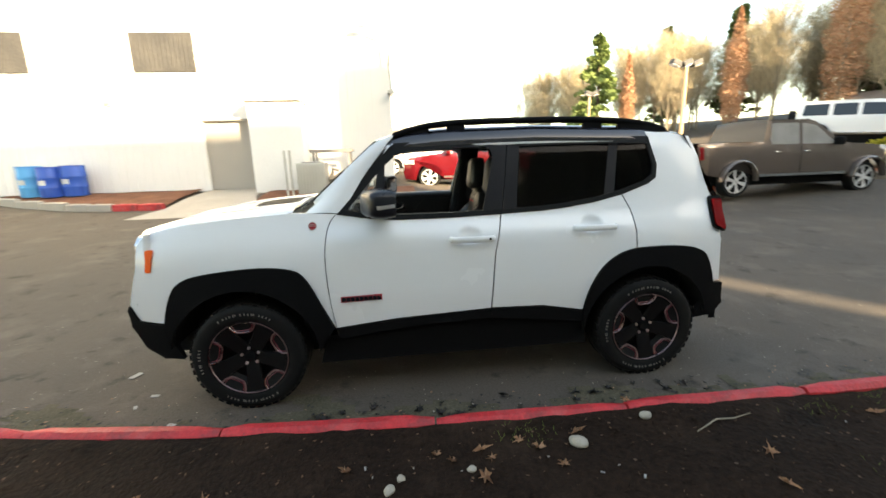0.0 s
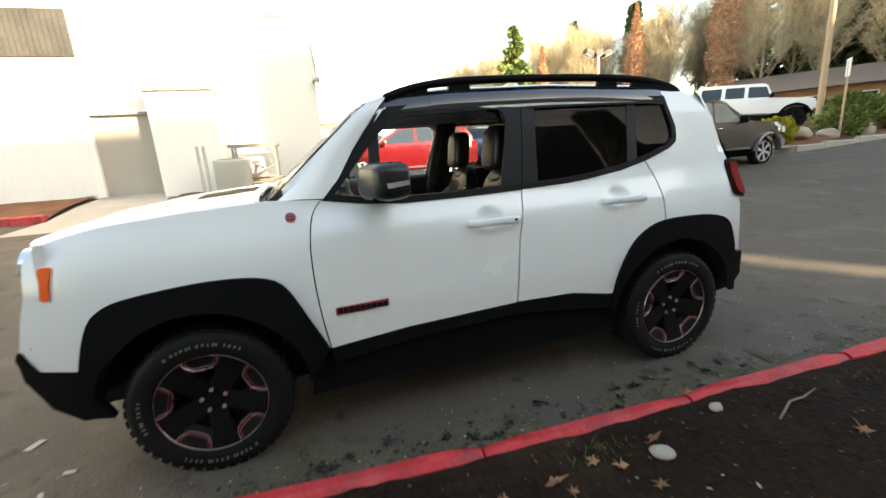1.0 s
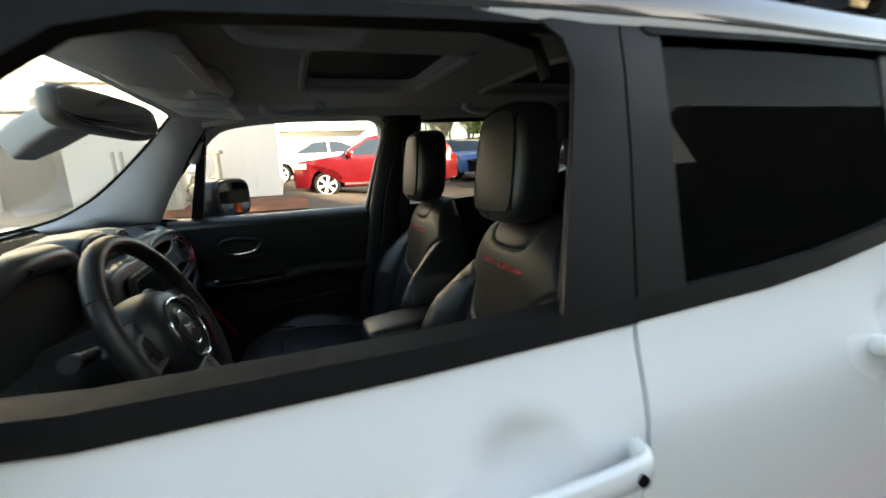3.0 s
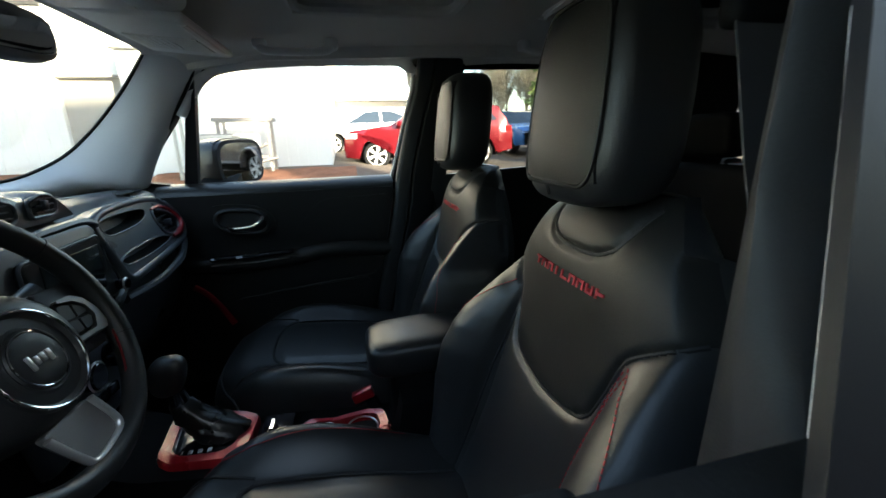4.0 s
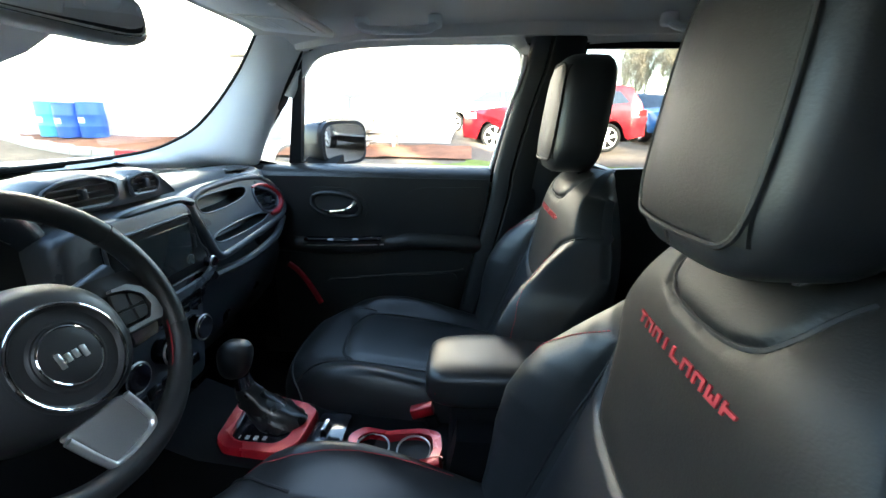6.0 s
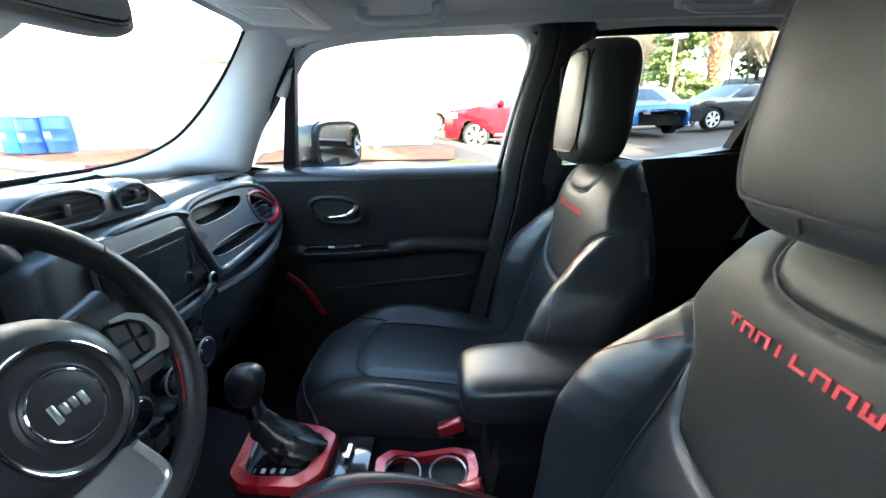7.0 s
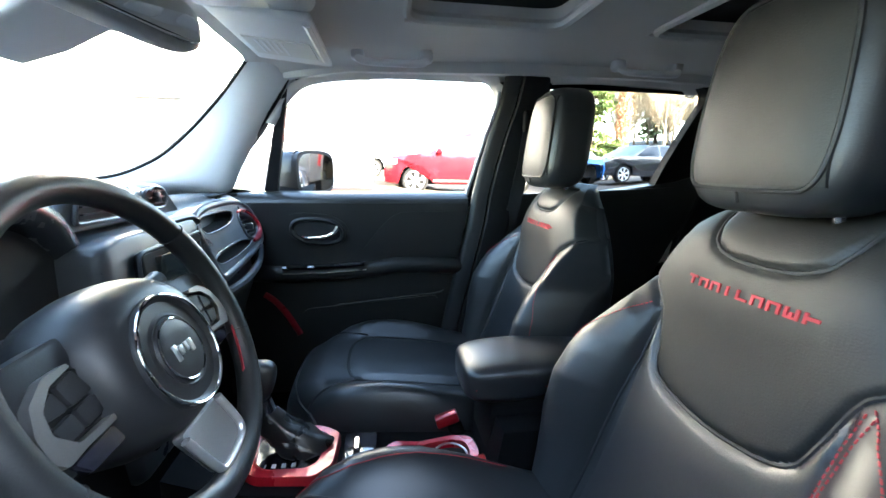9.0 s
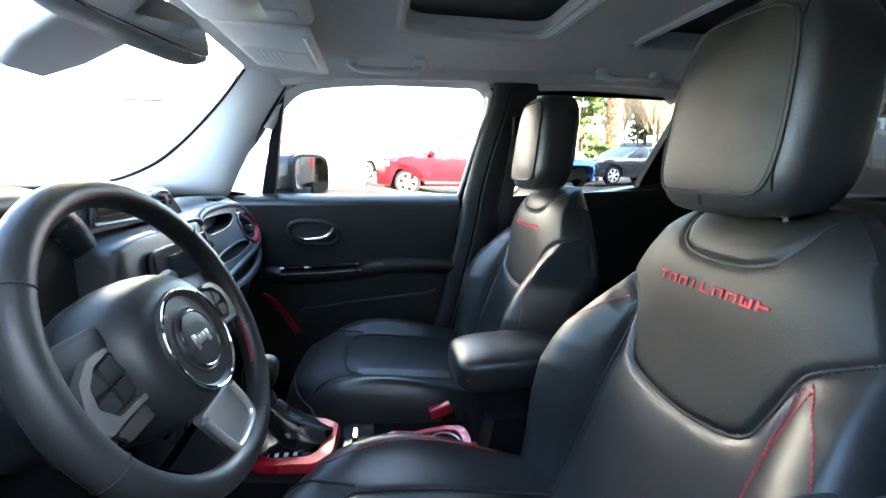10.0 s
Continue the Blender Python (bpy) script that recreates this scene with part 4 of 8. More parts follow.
# ---- wheels ----
def wheel(cx, s, turn):
    m = Matrix.Translation((cx + 0.015, s * 0.775, 0.344)) @ Matrix.Rotation(radians(turn), 4, "Z") @ (Matrix.Identity(4) if s < 0 else Matrix.Rotation(math.pi, 4, "Z"))
    # local: the outer face looks to -y
    prof = [(0.18, 0.09), (0.236, 0.100), (0.246, 0.107), (0.262, 0.111), (0.30, 0.113), (0.322, 0.106), (0.337, 0.088), (0.342, 0.05), (0.342, -0.05), (0.337, -0.09), (0.30, -0.11), (0.2, -0.10)]
    n = 56
    tyre_rings = [[(r * math.cos(2 * math.pi * i / n), -d, r * math.sin(2 * math.pi * i / n)) for r, d in prof] for i in range(n)]
    rim_prof = [(0.0, 0.055), (0.05, 0.06), (0.09, 0.055), (0.16, 0.062), (0.205, 0.082), (0.226, 0.098), (0.239, 0.105), (0.243, 0.095), (0.21, 0.0), (0.2, -0.1)]
    bm = loft([[(r * math.cos(2 * math.pi * i / n), -d + (0.025 if 0.06 < r < 0.19 else 0), r * math.sin(2 * math.pi * i / n)) for r, d in rim_prof] for i in range(n)] , False, False)
    w = part("wheel", moved(merged(bm), Matrix.Identity(4)), M["rim"], car, "gloss black alloy wheel with red accents")
    w.matrix_basis = m
    bm = bmesh.new()
    R = [[bm.verts.new(p) for p in r] for r in tyre_rings]
    for i in range(n):
        for j in range(len(prof) - 1):
            bm.faces.new((R[i][j], R[(i + 1) % n][j], R[(i + 1) % n][j + 1], R[i][j + 1]))
    ty = part("tyre", bm, M["rubber"], w, "black all-terrain tyre with raised letters")
    # tread blocks
    blocks = []
    for i in range(44):
        a = 2 * math.pi * i / 44
        for d, k in ((0.082, 0.0), (-0.07, 0.07)):
            b = box(-0.016, 0.016, d - 0.026, d + 0.026, -0.006, 0.0065)
            blocks.append(moved(b, Matrix.Rotation(a + k, 4, "Y") @ Matrix.Translation((0, -0.0, 0.337))))
    tagged(part("tread", merged(*blocks), M["rubber"], ty), kind="stuff")
    # raised letters as plain bars, two words round the wall
    bars = []
    for a0, num in ((58, 15), (238, 15), (165, 8)):
        for i in range(num):
            a = radians(a0 + i * 4.3 + (2 if i % 5 == 4 else 0))
            b = box(-0.0034 - 0.0012 * (i % 3), 0.0034 + 0.001 * (i % 2), -0.1130, -0.110, -0.0075 + 0.002 * (i % 2), 0.0075)
            bars.append(moved(b, Matrix.Rotation(math.pi / 2 - a, 4, "Y") @ Matrix.Translation((0, 0, 0.283))))
    tagged(part("raised_lettering", merged(*bars), M["letter"], ty, "white raised bars on the tyre wall"), kind="stuff")
    # five spokes: dark plates, with red and machined trapezoid outlines between them
    for k in range(5):
        a = math.pi / 2 + k * 2 * math.pi / 5 + 0.08
        rot = Matrix.Rotation(math.pi / 2 - a, 4, "Y")
        sp = loft([[(-x, y0, z), (x, y0, z), (x * 0.9, y0 - 0.016, z), (-x * 0.9, y0 - 0.016, z)] for x, y0, z in ((0.045, -0.05, 0.03), (0.045, -0.064, 0.09), (0.05, -0.076, 0.15), (0.07, -0.088, 0.215))])
        part("spoke", moved(sp, Matrix.Rotation(math.pi / 2 - a - math.pi / 5, 4, "Y")), M["rim"], w)
        tr = spline([(-0.074, -0.103, 0.216), (-0.066, -0.100, 0.192), (-0.046, -0.093, 0.172), (-0.030, -0.091, 0.163), (0.030, -0.091, 0.163), (0.046, -0.093, 0.172), (0.066, -0.100, 0.192), (0.074, -0.103, 0.216)], 4)
        part("rim_accent", moved(tube(tr, 0.0056, 8, flat=0.6), rot), M["rim_edge"], w)
        inn = spline([(-0.060, -0.100, 0.214), (-0.052, -0.096, 0.192), (-0.034, -0.090, 0.178), (0.034, -0.090, 0.178), (0.052, -0.096, 0.192), (0.060, -0.100, 0.214)], 3)
        part("red_pocket", moved(tube(inn, 0.003, 5), rot), M["red_rim"], w)
        part("lug_nut", moved(tube([(0, -0.05, 0.052), (0, -0.078, 0.052)], 0.010, 6), rot), M["satin"], w)
    part("rim_lip", tube([(0.231 * math.cos(2 * math.pi * i / 64), -0.105, 0.231 * math.sin(2 * math.pi * i / 64)) for i in range(64)], 0.0036, 6, closed=True), M["rim_edge"], w, "machined rim edge with a red tint")
    part("hub_cap", tube([(0, -0.05, 0), (0, -0.082, 0)], [0.034, 0.03], 20), M["trim"], w)
    part("brake_disc", tube([(0, -0.01, 0), (0, 0.015, 0)], 0.145, 28), M["rim_edge"], w)
    return w


for cx, turn in ((-1.285, 0), (1.285, 0)):
    for s in (-1, 1):
        wheel(cx, s, turn if s < 0 else -turn)

# ---- door mirrors ----
def door_mirror(s):
    c = Vector((0, 0, 0))
    at = Matrix.Translation((-0.425, s * 0.985, 1.260)) @ Matrix.Rotation(radians(-24 * s), 4, "Z") @ Matrix.Scale(1.0 if s < 0 else 1.13, 4)

    def sq(k, e):
        return [math.copysign(abs(k) ** e, k)][0]
    rings = []
    for dx, ky, kz in ((-0.085, 0.45, 0.5), (-0.078, 0.72, 0.74), (-0.06, 0.9, 0.9), (-0.02, 1.0, 1.0), (0.035, 1.0, 1.0), (0.055, 0.97, 0.96)):
        rings.append([Vector((dx, 0.122 * ky * sq(math.cos(a), 0.5), 0.080 * kz * sq(math.sin(a), 0.5))) for a in (2 * math.pi * i / 32 for i in range(32))])
    h = part("door_mirror", moved(loft(rings), at), M["mirror_body"], car, "gloss black door mirror with a silver lamp strip", smooth=50)
    part("lamp_strip", moved(loft([[Vector((x, s * 0.1235 * k, z)) for x, z in ((-0.055, -0.022), (0.045, -0.016), (0.045, 0.004), (-0.06, -0.002))] for k in (0.9, 1.005)]), at), M["satin"], h)
    part("mirror_shell", moved(loft([[Vector((dx, 0.122 * ky * 1.012 * sq(math.cos(a), 0.5), 0.080 * 1.02 * kz * sq(math.sin(a), 0.5))) for a in (math.pi * i / 16 for i in range(17))] for dx, ky, kz in ((-0.079, 0.72, 0.74), (-0.061, 0.9, 0.9), (-0.02, 1.0, 1.0), (0.04, 1.0, 1.0))], False, False), at), M["mirror_body"], h, "gloss black mirror cap")
    part("mirror_foot", merged(loft([[Vector((x, s * (0.93 - 0.125 * d), z - 0.03 * d)) for x, z in ((-0.49, 1.185), (-0.37, 1.185), (-0.37, 1.215), (-0.49, 1.225))] for d in (0, 0.5, 1.0)]), box(-0.485, -0.375, s * 0.965 - 0.08, s * 0.965 + 0.06, 1.182, 1.208, 0.01)), M["trim"], h)
    part("mirror_pane", moved(loft([[Vector((0.054 + k, 0.108 * sq(math.cos(a), 0.55), 0.066 * sq(math.sin(a), 0.55))) for a in (2 * math.pi * i / 24 for i in range(24))] for k in (0, 0.003)]), at), M["mirror"], h, "mirror glass")


door_mirror(-1)
door_mirror(1)

# ---- cabin ----
def superell(c, r, e=0.5, n=28, k=14, squash=None):
    """A cushion-like block: a superellipsoid round c with half sizes r."""
    rings = []
    for i in range(1, k):
        b = -math.pi / 2 + math.pi * i / k
        cb, sb = math.cos(b), math.sin(b)
        cz, rz = math.copysign(abs(sb) ** e, sb), abs(cb) ** e
        ring = []
        for j in range(n):
            a = 2 * math.pi * j / n
            ca, sa = math.cos(a), math.sin(a)
            p = Vector((r[0] * rz * math.copysign(abs(ca) ** e, ca), r[1] * rz * math.copysign(abs(sa) ** e, sa), r[2] * cz))
            if squash:
                p = squash(p)
            ring.append(Vector(c) + p)
        rings.append(ring)
    return loft(rings)


def curve(x, xs, ys):
    """A smooth line through points."""
    x = min(max(x, xs[0]), xs[-1])
    i = max(k for k in range(len(xs) - 1) if xs[k] <= x)
    t = (x - xs[i]) / (xs[i + 1] - xs[i])

    def slope(k):
        a, b = max(0, k - 1), min(len(xs) - 1, k + 1)
        return (ys[b] - ys[a]) / (xs[b] - xs[a])
    h = xs[i + 1] - xs[i]
    return (2 * t ** 3 - 3 * t * t + 1) * ys[i] + (t ** 3 - 2 * t * t + t) * h * slope(i) + (3 * t * t - 2 * t ** 3) * ys[i + 1] + (t ** 3 - t * t) * h * slope(i + 1)


SZ = (0.60, 0.70, 0.78, 0.85, 0.92, 1.00, 1.06, 1.13, 1.18, 1.21, 1.232, 1.246)
SX = (0.150, 0.207, 0.244, 0.270, 0.293, 0.318, 0.332, 0.342, 0.354, 0.370, 0.392, 0.420)       # front face on the seat's middle
SW = (0.240, 0.268, 0.281, 0.289, 0.290, 0.278, 0.245, 0.205, 0.170, 0.146, 0.118, 0.085)       # half width
ST = (0.17, 0.17, 0.17, 0.165, 0.16, 0.15, 0.145, 0.135, 0.12, 0.10, 0.08, 0.05)
PANEL = [(0.0, 0.953), (0.05, 0.957), (0.092, 0.966), (0.115, 0.983), (0.128, 1.02), (0.143, 1.066), (0.160, 1.084), (0.205, 1.113), (0.26, 1.13)]
NECK = [(0.0, 1.168), (0.045, 1.171), (0.075, 1.183), (0.089, 1.205), (0.094, 1.232)]
BOLSTER = [(0.143, 1.066), (0.146, 0.98), (0.15, 0.88), (0.152, 0.76), (0.150, 0.60)]


def seam_gap(y, z):
    """Distance to the nearest sewn line, for a point on the backrest."""
    best = 1.0
    for line in (PANEL, NECK, BOLSTER):
        for (a, b), (c, d) in zip(line, line[1:]):
            L = (c - a) ** 2 + (d - b) ** 2
            t = min(1.0, max(0.0, ((y - a) * (c - a) + (z - b) * (d - b)) / L))
            best = min(best, math.hypot(y - a - t * (c - a), z - b - t * (d - b)))
    return best


def back_at(y, z, off=0.0):
    """Front of the backrest at y across and z up: a flat middle, bolsters that swell at both sides, sewn lines sunk in."""
    w, x, a = curve(z, SZ, SW), curve(z, SZ, SX), abs(y)
    edge = interp(a, [p[0] for p in PANEL], [p[1] for p in PANEL])
    if a > 0.14:
        t = min(1.0, max(0.0, a - 0.143) / max(0.02, w - 0.143))
        h = interp(z, (0.60, 0.70, 0.78, 0.85, 0.92, 0.97, 1.00, 1.04, 1.065, 1.09, 1.11), (0.020, 0.042, 0.064, 0.082, 0.089, 0.079, 0.066, 0.036, 0.020, 0.010, 0.004))
        dome = min(1.0, max(0.0, edge - z) / 0.045) ** 0.7
        x -= h * dome * math.sin(math.pi / 2 * min(1.0, t / 0.62)) ** 0.75
        x += 0.125 * max(0.0, t - 0.62) ** 2 / 0.1444 * (0.35 + 0.65 * smooth(1.12, 1.02, z))
    if z > 1.04:
        x += 0.030 * (a / w) ** 3 * smooth(1.04, 1.12, z)
    g = seam_gap(a, z)
    x += 0.0065 * math.exp(-(g / 0.0045) ** 2) + 0.004 * math.exp(-g / 0.014)
    return Vector((x - off, y, z))


def back_pt(u, z, off=0.0):
    return back_at(u * curve(z, SZ, SW), z, off)


def seat(y0, driver):
    m = Matrix.Translation((0, y0, 0))
    zs = lin(0.60, 1.246, 132)
    # shell behind and at the sides
    rings = []
    for z in zs:
        w, t, xc = curve(z, SZ, SW), curve(z, SZ, ST), curve(z, SZ, SX)
        f = back_at(w, z).x
        rings.append([Vector((x, y, z)) for x, y in ((f, -w), (f + 0.02, -w - 0.003), (xc + t * 0.72, -w * 0.98), (xc + t * 0.95, -w * 0.8), (xc + t, -w * 0.4), (xc + t, w * 0.4), (xc + t * 0.95, w * 0.8), (xc + t * 0.72, w * 0.98), (f + 0.02, w + 0.003), (f, w))])
    bk = part("front_seat", loft(rings, False, True), M["leather"], car, "black leather front seat with upper panel coloured as window-lit and red stitching", smooth=60)
    bk.matrix_basis = m
    # the sewn cover in front: shoulder panel, middle and two bolsters
    us = lin(-1, 1, 145)
    grid = [[back_pt(u, z) for u in us] for z in zs]
    zones = {"shoulder_panel": bmesh.new(), "middle_panel": bmesh.new(), "bolster": bmesh.new(), "bolster_outer": bmesh.new()}
    made = {k: {} for k in zones}
    for i in range(len(zs) - 1):
        for j in range(len(us) - 1):
            c = (grid[i][j] + grid[i + 1][j + 1]) / 2
            a = abs(c.y)
            k = "shoulder_panel" if c.z > interp(a, [p[0] for p in PANEL], [p[1] for p in PANEL]) else "middle_panel" if a < interp(-c.z, [-p[1] for p in BOLSTER], [p[0] for p in BOLSTER]) else "bolster" if c.y > 0 else "bolster_outer"
            q = []
            for e in ((i, j), (i, j + 1), (i + 1, j + 1), (i + 1, j)):
                if e not in made[k]:
                    made[k][e] = zones[k].verts.new(grid[e[0]][e[1]])
                q.append(made[k][e])
            zones[k].faces.new(q)
    for k, b in zones.items():
        part("bolster" if k == "bolster_outer" else k, b, M["leather_lit"] if k == "shoulder_panel" else M["leather"], bk, "black leather shoulder panel with window light put into its colour" if k == "shoulder_panel" else "", smooth=75)

    def mirror_line(line):
        return [(-y, z) for y, z in line[:0:-1]] + list(line)

    def seam(pts, r, mt, name, off=-0.001):
        sp = spline([(y, 0, z) for y, z in pts], 5)
        return part(name, tube([back_at(p.x, p.z, off) for p in sp], r, 6), mt, bk)

    def stitches(pts, off=0.0015, gap=0.0075):
        sp = spline([(y, 0, z) for y, z in pts], 14)
        q = [back_at(p.x, p.z, off) for p in sp]
        L = [0.0]
        for a, b in zip(q, q[1:]):
            L.append(L[-1] + (b - a).length)
        bars, d = [], 0.0
        while d + 0.005 < L[-1]:
            ab = [Vector([interp(dd, L, [p[i] for p in q]) for i in range(3)]) for dd in (d, d + 0.005)]
            bars.append(tube(ab, 0.0009, 4))
            d += gap
        tagged(part("stitching", merged(*bars), M["stitch"], bk, "red thread stitching"), kind="stuff")
    seam(mirror_line(PANEL[:-1]), 0.0032, M["seam"], "seam", 0.0014)
    seam(mirror_line(NECK), 0.0034, M["seam"], "seam", 0.0012)
    for s in (-1, 1):
        seam([(s * y, z) for y, z in BOLSTER], 0.0026, M["seam"], "seam", 0.0)
        stitches([(s * y, z) for y, z in ((0.160, 1.072), (0.195, 1.045), (0.232, 1.005), (0.256, 0.95), (0.264, 0.90), (0.262, 0.84), (0.256, 0.76))])
        for d in ((0.012, 0.022) if s < 0 else ()):
            stitches([(s * (y + d), z) for y, z in BOLSTER[:4]])
    # embroidered word as plain bars
    for i, kind in enumerate((0, 1, 1, 2, 3, 4, 1, 5, 6)):
        y1 = 0.097 - i * 0.0216
        w, hgt, th = 0.0165, 0.0125, 0.0038
        bars = [(0, w, hgt - 0.003, hgt), (0, th, 0, hgt), (w - th, w, 0, hgt)] if kind in (1, 4) else [(0, w, hgt - 0.003, hgt), (w / 2 - th / 2, w / 2 + th / 2, 0, hgt)] if kind == 0 else [(w * 0.3, w * 0.3 + th, 0, hgt)] if kind == 2 else [(0, th, 0, hgt), (0, w, 0, 0.003)] if kind == 3 else [(0, th, 0, hgt), (w - th, w, 0, hgt), (0, w, 0, 0.003), (w / 2 - th / 2, w / 2 + th / 2, 0, hgt * 0.6)] if kind == 5 else [(0, th, 0, hgt), (0.003, w, hgt * 0.4, hgt * 0.7)]
        bits = []
        for a0, a1, z0, z1 in bars:
            q = [back_at(y1 - a, 1.124 + z, 0.002) for a, z in ((a0, z0), (a1, z0), (a1, z1), (a0, z1))]
            bits.append(loft([q, [p + Vector((0.004, 0, 0)) for p in q]]))
        part("embroidered_bar", merged(*bits), M["stitch"], bk)

    # headrest
    hc = Vector((0.388, 0, 1.368))
    RX, RY, RZ, e = 0.061, 0.109, 0.133, 0.46

    def hsq(p):
        k = (p.z + RZ) / (2 * RZ)
        return Vector((p.x + 0.030 * (k - 0.5) - (0.010 * (1 - (p.y / RY) ** 2) if p.x < 0 else 0), p.y * (1.03 - 0.24 * k ** 3), p.z))
    h = part("headrest", superell(hc, (RX, RY, RZ), e, 40, 20, hsq), M["leather"], bk, "black leather headrest with a front panel coloured as window-lit", smooth=80)

    def face(u, v):
        y, z = u * RY * 0.80, v * RZ * 0.80
        yy, zz = min(1, abs(y) / RY), min(1, abs(z) / RZ)
        xx = RX * max(0.0, 1 - zz ** (2 / e) - yy ** (2 / e)) ** (e / 2)
        return hc + hsq(Vector((-xx, y, z))) + Vector((-0.0035, 0, 0))
    part("headrest_panel", slab(face, lin(-1, 1, 15), lin(-0.92, 1, 15), (0.006, 0, 0)), M["leather_lit"], h)
    loop = [(-1.0, -0.6), (-0.86, -0.92), (-0.5, -0.97), (0.5, -0.97), (0.86, -0.92), (1.0, -0.6), (1.02, 0.1), (0.98, 0.8), (0.75, 1.02), (0.3, 1.05), (-0.3, 1.05), (-0.75, 1.02), (-0.98, 0.8), (-1.02, 0.1)]
    part("headrest_seam", tube([face(p.x, p.z) for p in spline([(u, 0, v) for u, v in loop], 5, True)], 0.0028, 6, True), M["seam"], h)
    part("headrest_seam", tube([face(0, -0.97) + Vector((0, 0, 0)), face(0, -1.12)], 0.002, 6), M["seam"], h)
    for s in (-1, 1):
        part("headrest_post", tube([(0.40, s * 0.05, 1.20), (0.395, s * 0.05, 1.27)], 0.007, 8), M["chrome"], h)

    # cushion
    def cush(u, v):
        """u along from front to back, v across."""
        a = abs(v)
        x = -0.372 + 0.60 * u
        mid = interp(u, (0, 0.02, 0.06, 0.14, 0.3, 0.6, 1), (0.655, 0.690, 0.722, 0.742, 0.740, 0.722, 0.690))
        rim_z = interp(u, (0, 0.04, 0.1, 0.2, 0.3, 0.4, 0.5, 0.65, 0.8, 1), (0.63, 0.67, 0.715, 0.765, 0.79, 0.797, 0.790, 0.766, 0.735, 0.70))
        z = mid + (rim_z - mid) * (1.0 if driver else 0.62) * smooth(0.46, 0.84, a) - 0.07 * max(0, a - 0.84) ** 2 / 0.0256
        if a < 0.56 and u > 0.26:
            puff = min(1.0, (0.54 - a) / 0.12, (u - 0.29 + 0.03 * math.cos(v * 4)) / 0.07)
            z += 0.012 * math.sin(max(0.0, puff) * math.pi / 2)
        w = interp(u, (0, 0.06, 0.2, 0.6, 1), (0.225, 0.242, 0.255, 0.265, 0.255))
        return Vector((x + 0.075 * a ** 3 * (1 - u), v * w, z))
    cu = slab(cush, [0, 0.01, 0.02, 0.04, 0.06, 0.09, 0.12, 0.16, 0.2, 0.24, 0.27, 0.29, 0.31, 0.34, 0.38, 0.44, 0.5, 0.58, 0.66, 0.75, 0.85, 0.93, 1.0], lin(-1, 1, 49), (0, 0, -0.13))
    cu = part("seat_cushion", cu, M["leather"], bk, "black leather seat cushion", smooth=70)

    def cseam(pts, r, mt, name, off):
        sp = spline([(u, 0, v) for u, v in pts], 6)
        part(name, tube([cush(p.x, p.z) + Vector((0, 0, off)) for p in sp], r, 6), mt, cu)
    for q in (-1, 1):
        cseam([(0.30, q * 0.50), (0.36, q * 0.55), (0.6, q * 0.55), (0.95, q * 0.54)], 0.0035, M["seam"], "seam", 0.0)
        cseam([(0.07, q * 0.80), (0.16, q * 0.70), (0.26, q * 0.62), (0.34, q * 0.58)], 0.003, M["seam"], "seam", 0.001)
        pts = [cush(p.x, p.z) + Vector((0, 0, 0.001)) for p in spline([(0.12, 0, q * 0.83), (0.2, 0, q * 0.77), (0.3, 0, q * 0.76), (0.5, 0, q * 0.80), (0.8, 0, q * 0.84)], 6)]
        if driver:
            part("stitching", tube(pts, 0.0008, 5), M["stitch"], cu, "red thread stitching")
    cseam([(0.34, -0.55), (0.29, -0.42), (0.275, -0.2), (0.275, 0.2), (0.29, 0.42), (0.34, 0.55)], 0.0045, M["seam"], "seam", 0.0)
    cseam([(0.075, -0.96), (0.05, -0.6), (0.04, 0), (0.05, 0.6), (0.075, 0.96)], 0.0035, M["seam"], "seam", 0.0)
    part("seat_base", box(-0.27, 0.22, -0.22, 0.22, 0.36, 0.63, 0.03), M["trim"], cu)
    # belt buckle on the inner side
    s = 1 if driver else -1
    bx = 0.075 if driver else 0.045
    st = part("buckle_stalk", tube([(bx + 0.06, s * 0.275, 0.56), (bx + 0.01, s * 0.27, 0.685)], 0.017, 8, flat=0.5), M["trim"], cu)
    part("belt_buckle", moved(box(-0.027, 0.027, -0.012, 0.012, -0.012, 0.014, 0.004), Matrix.Translation((bx - 0.008, s * 0.27, 0.70)) @ Matrix.Rotation(radians(-18), 4, "Y")), M["redtrim"], st, "red belt buckle button")
    return bk


seat(-0.36, True)
seat(0.345, False)

# rear bench; the shade behind the front seats is put into its colour
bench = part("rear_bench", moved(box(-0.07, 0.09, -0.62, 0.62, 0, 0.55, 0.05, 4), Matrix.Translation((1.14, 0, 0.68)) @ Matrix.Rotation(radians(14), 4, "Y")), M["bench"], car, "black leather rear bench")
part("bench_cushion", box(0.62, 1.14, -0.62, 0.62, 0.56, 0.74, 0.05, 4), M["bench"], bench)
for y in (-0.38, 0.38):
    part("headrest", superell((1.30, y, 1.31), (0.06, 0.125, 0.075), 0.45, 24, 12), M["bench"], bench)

# floor, lower body, firewall
part("cabin_floor", box(-0.9, 1.6, -0.70, 0.70, 0.34, 0.37), M["carpet"], car)
part("firewall", box(-0.96, -0.92, -0.70, 0.70, 0.34, 1.16), M["carpet"], car)
part("cargo_trim", box(1.62, 1.66, -0.68, 0.68, 0.37, 1.15), M["carpet"], car)


for s in (-1, 1):
    part("kick_panel", box(-0.96, -0.60, s * 0.715 - 0.012, s * 0.715 + 0.012, 0.34, 1.19), M["carpet"], car)


# door linings
def upright(x, z):
    """The side's half width with the part above the armrest kept nearly upright."""
    return half(x, z if z < 1.0 else 1.0 + 0.15 * (z - 1.0))


